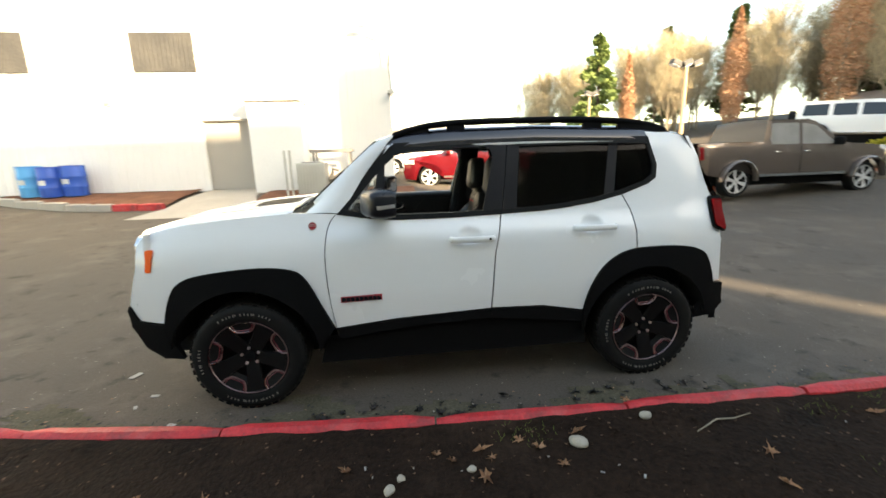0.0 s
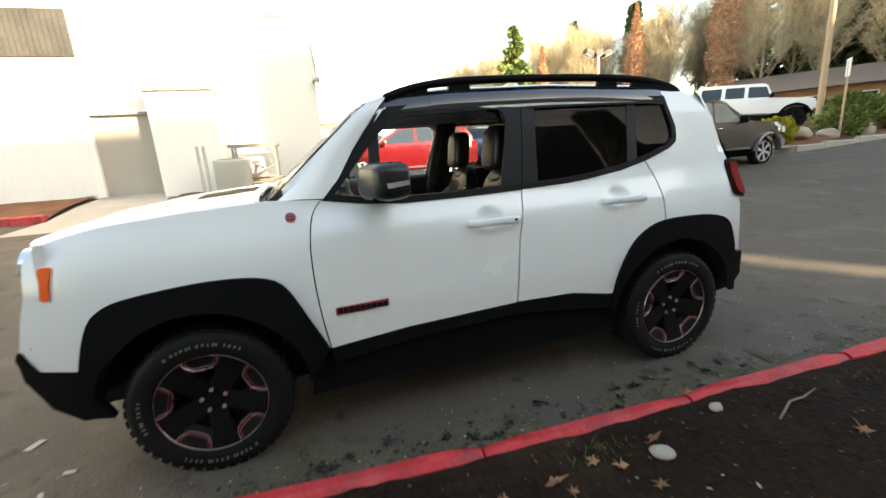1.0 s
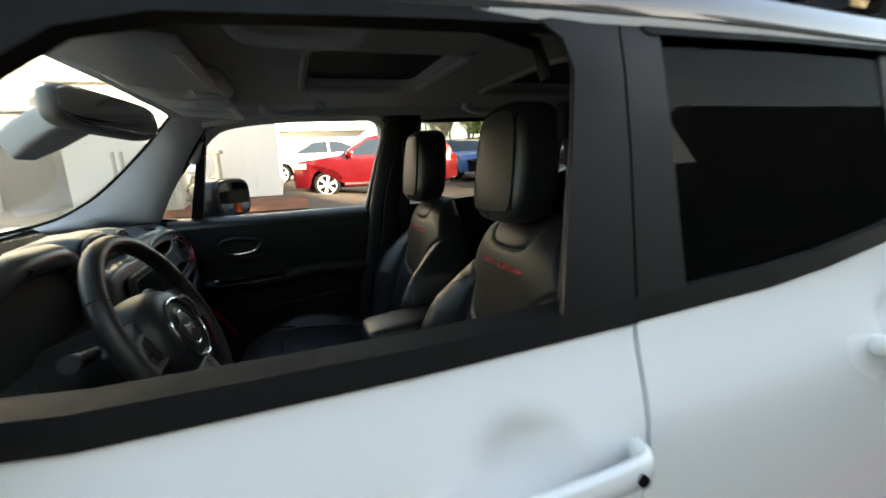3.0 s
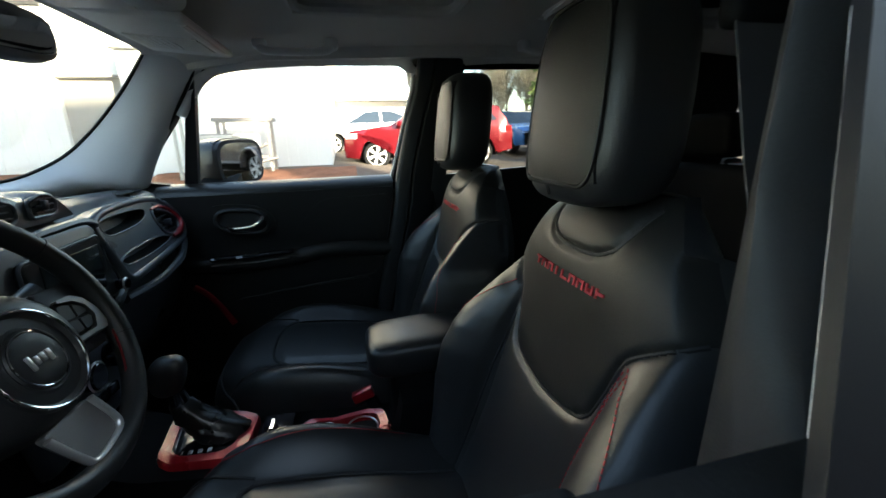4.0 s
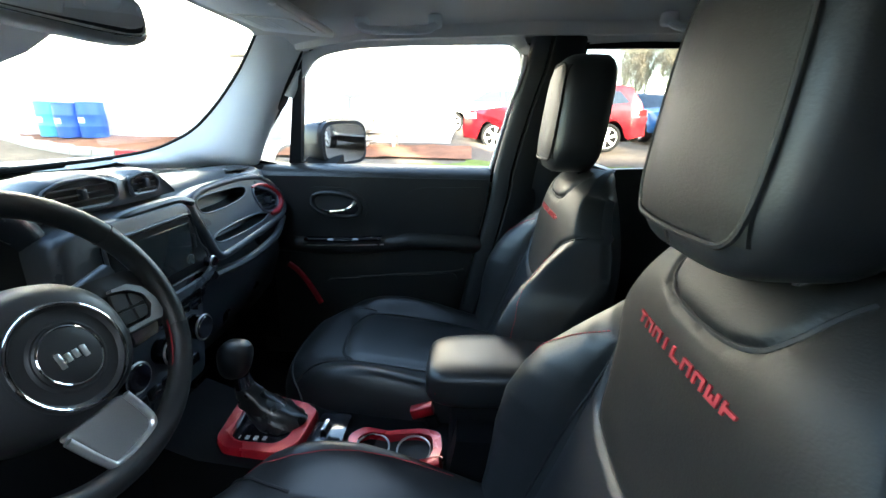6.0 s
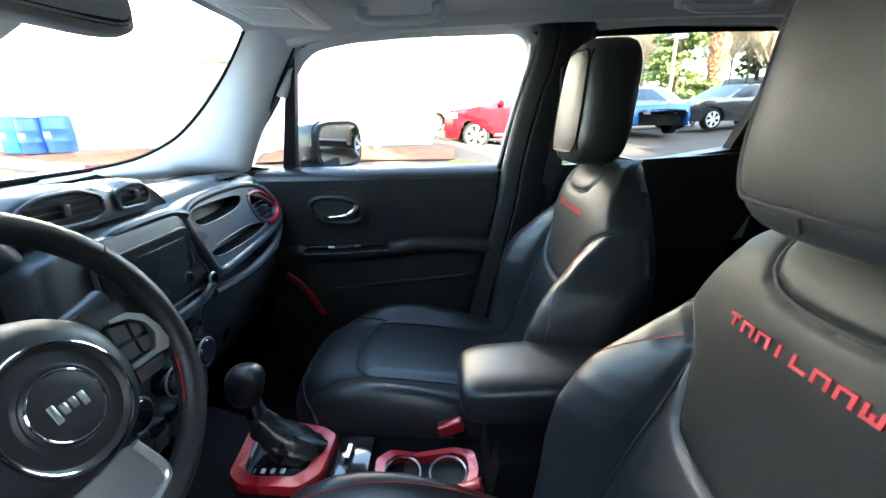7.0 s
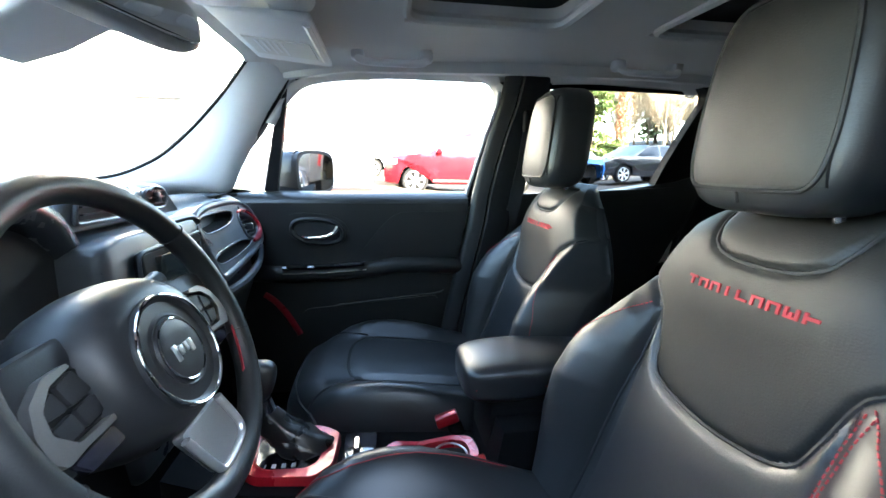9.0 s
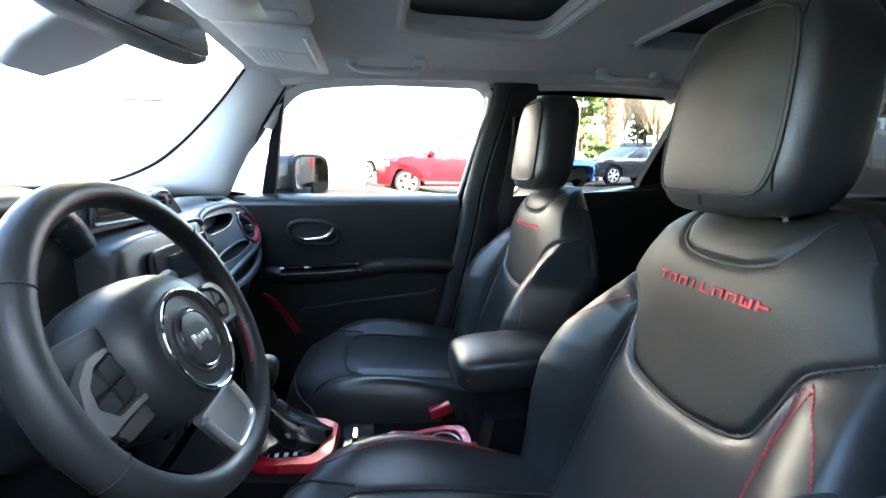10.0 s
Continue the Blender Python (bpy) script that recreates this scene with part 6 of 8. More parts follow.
pod = part("vent_pod", loft([pod_ring(y) for y in lin(-0.17, 0.19, 37)]), M["dash"], dash, smooth=60)
for lo in ([(-0.130, 1.196), (-0.120, 1.232), (-0.085, 1.245), (-0.02, 1.247), (0.022, 1.232), (0.026, 1.205), (0.0, 1.194)], [(0.060, 1.200), (0.058, 1.232), (0.095, 1.242), (0.125, 1.238), (0.140, 1.220), (0.126, 1.198)]):
    lo = rounded(lo, 0.010)
    v = part("air_vent", loft([[(x, yy, zz) for yy, zz in lo] for x in (-0.60, -0.5535)]), M["seam"], pod, "black air vent")
    part("vent_rim", tube([(-0.553, yy, zz) for yy, zz in lo], 0.004, 8, True), M["dash_mid"], v)
    y0, y1 = min(p[0] for p in lo) + 0.012, max(p[0] for p in lo) - 0.012
    for i in range(3):
        part("vent_slat", box(-0.556, -0.548, y0, y1, 1.207 + i * 0.012, 1.2095 + i * 0.012), M["dash"], v)
    part("vent_tab", box(-0.555, -0.543, (y0 + y1) / 2 - 0.006, (y0 + y1) / 2 + 0.006, 1.211, 1.230, 0.003), M["dash_mid"], v)
# passenger shelf, grab bar and red ringed vent


def holed(outer, holes, xf, thick):
    """A plate in y and z with openings through it; xf gives its front face."""
    bm = bmesh.new()
    for loop in [outer] + holes:
        v = [bm.verts.new((0, y, z)) for y, z in loop]
        for a, b in zip(v, v[1:] + v[:1]):
            bm.edges.new((a, b))
    bmesh.ops.triangle_fill(bm, edges=bm.edges[:], use_beauty=True)
    ext = bmesh.ops.extrude_face_region(bm, geom=bm.faces[:])
    back = {e for e in ext["geom"] if isinstance(e, bmesh.types.BMVert)}
    for v in bm.verts:
        v.co.x = xf(v.co.y, v.co.z) - (thick if v in back else 0.0)
    return bm


def smooth_loop(pts, n=5):
    return [(p.x, p.z) for p in spline([(y, 0, z) for y, z in pts], n, True)]


def shelf_x(y, z):
    return -0.523 + 0.30 * (1.16 - z) - 0.05 * (y - 0.22)


SHELF = [(0.185, 1.150), (0.235, 1.176), (0.36, 1.182), (0.49, 1.178), (0.585, 1.162), (0.650, 1.125), (0.676, 1.075), (0.640, 1.040), (0.53, 1.028), (0.40, 1.022), (0.28, 1.019), (0.21, 1.024), (0.198, 1.080)]
UP = [(0.212, 1.160), (0.255, 1.1655), (0.378, 1.164), (0.448, 1.157), (0.444, 1.138), (0.385, 1.126), (0.280, 1.123), (0.222, 1.127), (0.205, 1.143)]
DOWN = [(0.212, 1.064), (0.238, 1.073), (0.30, 1.076), (0.432, 1.076), (0.500, 1.068), (0.528, 1.060), (0.505, 1.050), (0.44, 1.046), (0.333, 1.045), (0.239, 1.050)]
VENT = [(0.488, 1.112), (0.508, 1.076), (0.560, 1.060), (0.612, 1.066), (0.632, 1.096), (0.590, 1.126), (0.520, 1.146), (0.490, 1.138)]
lo = smooth_loop(VENT)
sh = part("shelf_panel", holed(smooth_loop(SHELF), [smooth_loop(UP), smooth_loop(DOWN), lo], shelf_x, 0.05), M["dash_mid"], dash, "grey passenger shelf panel with two pockets", smooth=45)
for pk in (UP, DOWN):
    ring = smooth_loop(pk)
    # pocket walls and back coloured near-black to deepen their shade
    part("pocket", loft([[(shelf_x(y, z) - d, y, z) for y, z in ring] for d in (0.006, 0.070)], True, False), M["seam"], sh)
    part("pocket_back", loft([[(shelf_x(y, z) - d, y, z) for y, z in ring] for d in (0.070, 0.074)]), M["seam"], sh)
    part("pocket_rim", tube([(shelf_x(y, z) - 0.002, y, z) for y, z in ring], 0.0032, 8, True), M["dash"], sh, smooth=80)
part("shelf_edge", tube([(shelf_x(y, z) - 0.006, y, z) for y, z in smooth_loop(SHELF)], 0.011, 10, True), M["dash_mid"], sh, smooth=80)
v = part("air_vent", loft([[(shelf_x(y, z) - d, y, z) for y, z in lo] for d in (0.05, 0.030)]), M["seam"], sh, "round-cornered vent with a red ring")
arc = spline([(shelf_x(y, z) + 0.002, y, z) for y, z in ((0.492, 1.148), (0.540, 1.150), (0.595, 1.137), (0.638, 1.108), (0.644, 1.082), (0.618, 1.062), (0.580, 1.055), (0.545, 1.056))], 5)
part("vent_ring", tube(arc, [interp(i / (len(arc) - 1), (0, 0.3, 0.55, 0.8, 1), (0.004, 0.007, 0.0125, 0.011, 0.006)) for i in range(len(arc))], 10), M["redtrim"], v, "red vent ring", smooth=80)
part("vent_frame", tube([(shelf_x(y, z) - 0.001, y, z) for y, z in lo], 0.006, 10, True), M["dash_mid"], v, smooth=80)
for i in range(5):
    z = 1.072 + i * 0.015
    a, b = 0.500 + 0.004 * abs(i - 3), 0.622 - 0.012 * max(0, i - 1)
    part("vent_slat", loft([[(shelf_x(y, z) - 0.020, y, z - 0.003), (shelf_x(y, z) - 0.004, y, z - 0.001), (shelf_x(y, z) - 0.004, y, z + 0.001), (shelf_x(y, z) - 0.020, y, z - 0.001)] for y in (a, b)]), M["dash_mid"], v)
part("vent_tab", box(-0.532, -0.508, 0.554, 0.566, 1.088, 1.108, 0.003), M["dash_mid"], v)
part("lower_strip", tube(spline([(-0.50, 0.20, 0.975), (-0.485, 0.35, 0.972), (-0.492, 0.53, 0.988), (-0.520, 0.655, 1.02)], 5), 0.012, 8), M["dash"], dash)
part("speaker_grille", box(-0.66, -0.60, 0.50, 0.62, 1.192, 1.197, 0.002), M["seam"], dash)
# red accent at the side of the footwell
part("footwell_accent", tube(spline([(-0.515, 0.655, 0.845), (-0.48, 0.65, 0.82), (-0.44, 0.645, 0.77), (-0.40, 0.64, 0.70)], 5), 0.012, 8, flat=0.6), M["redtrim"], dash, "red door pocket accent")
# cluster
cl = part("cluster_hood", tube(spline([(-0.575, -0.50, 1.05), (-0.565, -0.49, 1.16), (-0.555, -0.42, 1.225), (-0.55, -0.32, 1.238), (-0.555, -0.22, 1.225), (-0.565, -0.15, 1.16), (-0.575, -0.14, 1.06)], 6), 0.026, 12), M["dash"], dash)
part("cluster_face", box(-0.60, -0.556, -0.50, -0.17, 1.00, 1.222), M["seam"], cl)

part("knee_panel", loft([[(x, y, z) for y, z in rounded([(-0.67, 0.985), (-0.14, 0.985), (-0.14, 0.66), (-0.67, 0.66)], 0.04)] for x in (-0.62, -0.528, -0.522)]), M["trim"], dash, "black knee panel under the wheel")

# ---- steering wheel ----
wc = Vector((-0.358, -0.340, 1.0955))
RW, RT = 0.1795, 0.0165
axis = Matrix.Translation(wc) @ Matrix.Rotation(radians(-1.5), 4, "Z") @ Matrix.Rotation(radians(-24), 4, "Y") @ Matrix.Rotation(radians(90), 4, "Y") @ Matrix.Rotation(radians(90), 4, "Z")
# local: x to the wheel's right, y up the wheel, z towards the driver; the hub sits a little below the rim's middle
HY = -0.020
rim = [(RW * math.cos(a), RW * math.sin(a), 0) for a in (2 * math.pi * i / 96 for i in range(96))]
sw = part("steering_wheel", tube(rim, RT, 18, True), M["wheel_leather"], car, "black leather steering wheel with silver spokes", smooth=80)
sw.matrix_basis = axis
PADR = [(0.105 * math.copysign(abs(math.cos(a)) ** 0.86, math.cos(a)), -0.012 + 0.092 * math.copysign(abs(math.sin(a)) ** 0.90, math.sin(a))) for a in (2 * math.pi * i / 64 for i in range(64))]
hub = part("hub_pad", loft([[(x * k, HY + (y - HY) * k, z) for x, y in PADR] for k, z in ((0.96, -0.070), (1.0, -0.046), (1.0, -0.034), (0.985, -0.022), (0.95, -0.008), (0.90, 0.004), (0.83, 0.0125), (0.75, 0.018), (0.66, 0.021), (0.40, 0.0215))]), M["pad"], sw, "black hub pad", smooth=80)
disc = [(0.063 * math.cos(2 * math.pi * i / 64), 0.063 * math.sin(2 * math.pi * i / 64)) for i in range(64)]
part("hub_disc", loft([[(x * k, HY + y * k, z) for x, y in disc] for k, z in ((1.05, 0.012), (1.05, 0.022), (1.0, 0.0265), (0.94, 0.0255), (0.90, 0.021), (0.82, 0.0195), (0.72, 0.0205), (0.64, 0.0235), (0.60, 0.0225), (0.56, 0.0250), (0.52, 0.0262), (0.3, 0.0262))]), M["pad"], hub, smooth=50)
part("hub_ring", tube([(x * 1.0, HY + y * 1.0, 0.0262) for x, y in disc], 0.0021, 8, True), M["chrome"], hub, "chrome ring")
part("emblem_ring", tube([(x * 0.555, HY + y * 0.555, 0.0256) for x, y in disc], 0.0013, 6, True), M["chrome"], hub)
for i in range(4):
    part("emblem_stroke", box(-0.018 + i * 0.0095, -0.0118 + i * 0.0095, HY - 0.006 - (0.004 if i in (0, 3) else 0), HY + 0.005 + (0.004 if i == 0 else 0), 0.0255, 0.0285, 0.0012, 2), M["satin"], hub)


def plate(pts, z0, z1, r=0.006, k=0.94):
    cx, cy = sum(p[0] for p in pts) / len(pts), sum(p[1] for p in pts) / len(pts)
    ring = rounded(pts, r)
    return loft([[(x, y, z0) for x, y in ring], [(x, y, z1 - 0.002) for x, y in ring], [(cx + (x - cx) * k, cy + (y - cy) * k, z1) for x, y in ring]])


for s in (-1, 1):
    def f(*p):
        q = [(s * x, y) for x, y in p]
        return q if s > 0 else q[::-1]
    sp = part("spoke", plate(f((0.085, -0.046), (0.150, -0.052), (0.174, -0.036), (0.174, 0.034), (0.150, 0.046), (0.085, 0.050)), -0.030, -0.004), M["pad"], sw)
    part("switch_pad", plate(f((0.090, -0.028), (0.138, -0.030), (0.149, -0.012), (0.145, 0.006), (0.130, 0.017), (0.100, 0.024), (0.088, 0.020)), -0.010, -0.002, 0.006), M["rim"], sp)
    for p in (((0.094, -0.003), (0.119, -0.005), (0.122, 0.016), (0.100, 0.021)), ((0.122, -0.005), (0.146, -0.004), (0.141, 0.006), (0.126, 0.015)),
              ((0.096, -0.024), (0.117, -0.026), (0.119, -0.008), (0.095, -0.006)), ((0.120, -0.026), (0.137, -0.027), (0.145, -0.011), (0.122, -0.008))):
        part("switch_key", plate(f(*p), -0.004, 0.002, 0.003), M["pad"], sp)
    ring = f((0.103, 0.024), (0.105, 0.028), (0.130, 0.027), (0.150, 0.014), (0.160, -0.008), (0.160, -0.030), (0.152, -0.040), (0.130, -0.037), (0.094, -0.036), (0.094, -0.030), (0.134, -0.031), (0.148, -0.014), (0.144, 0.005), (0.128, 0.019))
    part("spoke_trim", plate(ring, -0.012, 0.005, 0.003, 1.0), M["satin_dark"], sp, "satin silver spoke trim")
    part("rocker_key", plate(f((0.092, -0.056), (0.136, -0.057), (0.146, -0.042), (0.096, -0.038)), -0.010, 0.001, 0.004), M["gloss_black"], sp)
# lower spoke: a dark silver plate in a bright frame
LOW = [(-0.040, -0.098), (0.040, -0.098), (0.052, -0.148), (0.036, -0.163), (-0.014, -0.166)]
ls = part("lower_spoke", plate(LOW, -0.012, 0.002, 0.008), M["spoke_plate"], sw, "satin silver lower spoke")
part("spoke_frame", tube(spline([(0.040, -0.100, 0.004), (0.050, -0.140, 0.004), (0.047, -0.155, 0.004), (0.033, -0.162, 0.004), (-0.012, -0.165, 0.004), (-0.024, -0.152, 0.003), (-0.042, -0.104, 0.003)], 5), 0.0050, 10), M["satin"], ls, smooth=80)
for a in (35, 145, 200, 340):
    a = radians(a)
    part("rim_joint", tube([((RW + (RT + 0.0004) * math.cos(b)) * math.cos(a), (RW + (RT + 0.0004) * math.cos(b)) * math.sin(a), (RT + 0.0004) * math.sin(b)) for b in (2 * math.pi * i / 14 for i in range(14))], 0.0010, 5, True), M["seam"], sw)
st = []
for a0, a1 in ((318, 342),):
    for i in range(44):
        a = radians(a0 + (a1 - a0) * i / 44)
        p = Vector(((RW - RT) * math.cos(a), (RW - RT) * math.sin(a), 0.002))
        st.append(tube([p, p + Vector((-0.004 * math.sin(a + 0.5), 0.004 * math.cos(a + 0.5), 0.004))], 0.0008, 4))
tagged(part("stitching", merged(*st), M["stitch"], sw, "red thread stitching"), kind="stuff")
part("steering_column", tube([wc + Vector((-0.03, 0, -0.015)), wc + Vector((-0.22, 0, -0.10))], [0.06, 0.075], 20), M["dash"], dash)
for s in (1, -1):
    part("column_stalk", tube([wc + Vector((-0.09, s * 0.05, -0.012)), wc + Vector((-0.085, s * 0.12, 0.006)), wc + Vector((-0.08, s * 0.185, 0.022))], [0.012, 0.011, 0.014], 10), M["dash"], dash, "black column stalk")

# ---- centre console ----
co = part("centre_console", loft([[(x, y, z) for x, z in ((-0.50, 0.36), (-0.50, 0.74), (-0.40, 0.70), (-0.20, 0.675), (0.10, 0.66), (0.12, 0.78), (0.38, 0.78), (0.42, 0.36))] for y in (-0.105, -0.10, 0.10, 0.105)]), M["trim"], car, "black centre console with red gear bezel and cup holders")
def frame_ring(lo, inn, top, low, drop):
    bm = bmesh.new()
    R = []
    for a, b in zip(lo, inn):
        ca, cb = top(a[0]), top(b[0])
        m0 = (a[0] * 0.88 + b[0] * 0.12, a[1] * 0.88 + b[1] * 0.12)
        R.append([bm.verts.new(p) for p in ((a[0], a[1], ca - low), (a[0], a[1], ca - 0.006), (*m0, ca), (b[0], b[1], cb - 0.002), (b[0], b[1], cb - drop))])
    for i in range(len(R)):
        A, B = R[i], R[(i + 1) % len(R)]
        for j in range(5):
            bm.faces.new((A[j], A[(j + 1) % 5], B[(j + 1) % 5], B[j]))
    return bm


gz = lambda x: 0.705 - 0.09 * (x + 0.29)
BZL = [(-0.385, -0.060), (-0.355, -0.082), (-0.245, -0.080), (-0.212, -0.045), (-0.206, 0.062), (-0.238, 0.082), (-0.345, 0.100), (-0.398, 0.075)]
BZI = [(-0.362, -0.040), (-0.340, -0.056), (-0.262, -0.052), (-0.242, -0.028), (-0.240, 0.050), (-0.258, 0.068), (-0.338, 0.080), (-0.376, 0.060)]
bz = part("gear_bezel", frame_ring(rounded(BZL, 0.012), rounded(BZI, 0.012), gz, 0.03, 0.03), M["redtrim"], co, "red gear lever bezel")
part("gear_plate", loft([[(x, y, gz(x) - d) for x, y in rounded(BZI, 0.012)] for d in (0.03, 0.012)]), M["gloss_black"], bz)
# folded leather boot, leaning forward
boot = []
for k, (r, z, dx) in enumerate(((0.052, 0.692, 0.012), (0.056, 0.705, 0.010), (0.050, 0.714, 0.002), (0.052, 0.722, -0.008), (0.044, 0.733, -0.022), (0.045, 0.742, -0.032), (0.034, 0.756, -0.045), (0.030, 0.770, -0.055), (0.021, 0.790, -0.062))):
    boot.append([(-0.290 + dx + r * 1.05 * math.cos(a) * (1 + 0.07 * math.sin(5 * a + 1.7 * k)), 0.022 + r * math.sin(a) * 0.80 * (1 + 0.09 * math.sin(7 * a + 2.3 * k)), z + 0.004 * math.sin(4 * a + k)) for a in (2 * math.pi * i / 36 for i in range(36))])
part("gear_boot", loft(boot), M["boot"], bz, "black leather gear boot", smooth=80)
part("gear_collar", tube([(-0.353, 0.022, 0.785), (-0.358, 0.022, 0.812)], [0.02, 0.017], 14), M["gloss_black"], bz)
part("gear_knob", superell((-0.366, 0.022, 0.850), (0.036, 0.027, 0.046), 0.75, 24, 14, lambda p: Vector((p.x * (1 + 2.5 * p.z) + 0.15 * p.z, p.y * (1 + 3 * p.z), p.z))), M["leather"], bz, "black leather gear knob", smooth=80)
for i in range(4):
    part("gear_letter", box(-0.352 + i * 0.019, -0.344 + i * 0.019, -0.040, -0.030, gz(-0.33) - 0.013, gz(-0.33) - 0.0105), M["label"], bz)
part("drive_switch", box(-0.200, -0.125, -0.065, 0.065, 0.655, 0.693, 0.010), M["gloss_black"], co)
part("switch_lever", loft([[(-0.178, -0.02 + y, 0.690), (-0.160, -0.02 + y, 0.690), (-0.165, -0.018 + y, 0.712), (-0.172, -0.018 + y, 0.712)] for y in (0.0, 0.034)]), M["chrome"], co)
CUL = [(-0.110, -0.075), (-0.03, -0.082), (-0.018, -0.076), (0.0, -0.076), (0.075, -0.086), (0.093, -0.03), (0.085, 0.020), (0.045, 0.030), (-0.015, 0.020), (-0.03, 0.015), (-0.09, 0.026), (-0.118, 0.0)]
CUI = [(x * 0.80 - 0.002, -0.028 + (y + 0.028) * 0.76) for x, y in CUL]
cup = part("cup_holder_rim", frame_ring(rounded(CUL, 0.012), rounded(CUI, 0.012), lambda x: 0.690, 0.03, 0.04), M["redtrim"], co, "red cup-holder surround")
part("rim_tab", loft([[(0.055, -0.088, 0.686), (0.093, -0.084, 0.686), (0.097, -0.052, 0.686), (0.075, -0.052, 0.686)], [(0.060, -0.084, 0.700), (0.090, -0.080, 0.700), (0.094, -0.056, 0.698), (0.077, -0.056, 0.698)]]), M["redtrim"], cup)
# well floor blackened to stand for the shade down in the holders
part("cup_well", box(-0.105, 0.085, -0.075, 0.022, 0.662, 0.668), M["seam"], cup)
for cx in (-0.06, 0.03):
    part("cup_ring", tube([(cx + 0.036 * math.cos(a), -0.028 + 0.040 * math.sin(a), 0.682) for a in (2 * math.pi * i / 24 for i in range(24))], 0.0022, 6, True), M["satin"], cup)
ar = part("armrest", superell((0.215, 0.030, 0.850), (0.162, 0.092, 0.044), 0.40, 48, 18, lambda p: p + Vector((0, 0, 0.05 * (p.x + 0.1) - (0.006 if p.z > 0 else 0) * (p.y / 0.09) ** 2))), M["leather"], co, "black leather centre armrest", smooth=80)
part("armrest_box", box(0.105, 0.36, -0.048, 0.108, 0.6, 0.84, 0.02), M["trim"], ar)
part("stitching", tube([(0.075 + 0.0 * i, -0.05, 0.842) for i in (0, 1)] + [(0.32, -0.068, 0.853)], 0.0015, 5), M["stitch"], ar)

# ---- parked vehicles ----
M.update({
    "bronze": mat("brown_metallic_paint", (0.115, 0.090, 0.078), 0.20, metal=0.45, vary=0.01, coat=0.6, rvary=0.02),
    "redcar": mat("red_metallic_paint", (0.15, 0.006, 0.011), 0.20, metal=0.45, vary=0.05, coat=0.6, rvary=0.02),
    "darkcar": mat("black_car_paint", (0.015, 0.017, 0.022), 0.18, vary=0.05, coat=0.7, rvary=0.02),
    "silver": mat("silver_car_paint", (0.42, 0.43, 0.44), 0.28, metal=0.6, vary=0.05, coat=0.5, rvary=0.02),
    "carglass": mat("dark_car_glass", (0.018, 0.028, 0.042), 0.07, vary=0.05, spec=0.32, rvary=0.02),
    # opaque pane; the brightness seen through clear windows is put into its colour
    "paleglass": mat("painted_see_through_pane", (0.24, 0.235, 0.225), 0.10, vary=0.25, scale=3, spec=0.4, rvary=0.02),
    "bluecar": mat("blue_car_paint", (0.02, 0.12, 0.36), 0.22, metal=0.3, vary=0.05, coat=0.5, rvary=0.02),
})


def far_wheel(parent, x, y, r, alloy, side):
    prof = [(r * 0.70, 0.10), (r * 0.88, 0.115), (r * 0.97, 0.09), (r, 0.04), (r, -0.10), (r * 0.9, -0.12)]
    w = part("wheel", loft([[(x + q * math.cos(a), y + side * d, r + q * math.sin(a)) for a in (2 * math.pi * i / 28 for i in range(28))] for q, d in prof], True, False), M["rubber"], parent, "black tyre")
    rim = part("rim", loft([[(x + q * math.cos(a), y + side * d, r + q * math.sin(a)) for a in (2 * math.pi * i / 28 for i in range(28))] for q, d in ((r * 0.72, 0.10), (r * 0.69, 0.105), (r * 0.65, 0.05), (r * 0.2, 0.045), (0.02, 0.045))], True, True), M["trim"], w)
    for k in range(6):
        a = 2 * math.pi * k / 6 + 0.3
        m = Matrix.Translation((x, y, r)) @ Matrix.Rotation(-a, 4, "Y")
        part("spoke", moved(loft([[(0.02, side * 0.06, -0.035), (0.02, side * 0.06, 0.035), (0.02, side * 0.10, 0.022), (0.02, side * 0.10, -0.022)], [(r * 0.69, side * 0.08, -0.062), (r * 0.69, side * 0.08, 0.062), (r * 0.69, side * 0.113, 0.045), (r * 0.69, side * 0.113, -0.045)]]), m), alloy, rim)
    part("hub", tube([(x, y + side * 0.08, r), (x, y + side * 0.112, r)], r * 0.17, 14), alloy, rim)
    part("rim_lip", tube([(x + r * 0.70 * math.cos(a), y + side * 0.103, r + r * 0.70 * math.sin(a)) for a in (2 * math.pi * i / 28 for i in range(28))], 0.012, 6, True), alloy, rim)
    return w


def arch(cx, r, z0, n=9):
    """Points over a wheel from its front to its back."""
    return [(cx + r * math.cos(math.radians(180 - a)), max(z0, r * 0.86 + r * math.sin(math.radians(180 - a)))) for a in lin(0, 180, n)]


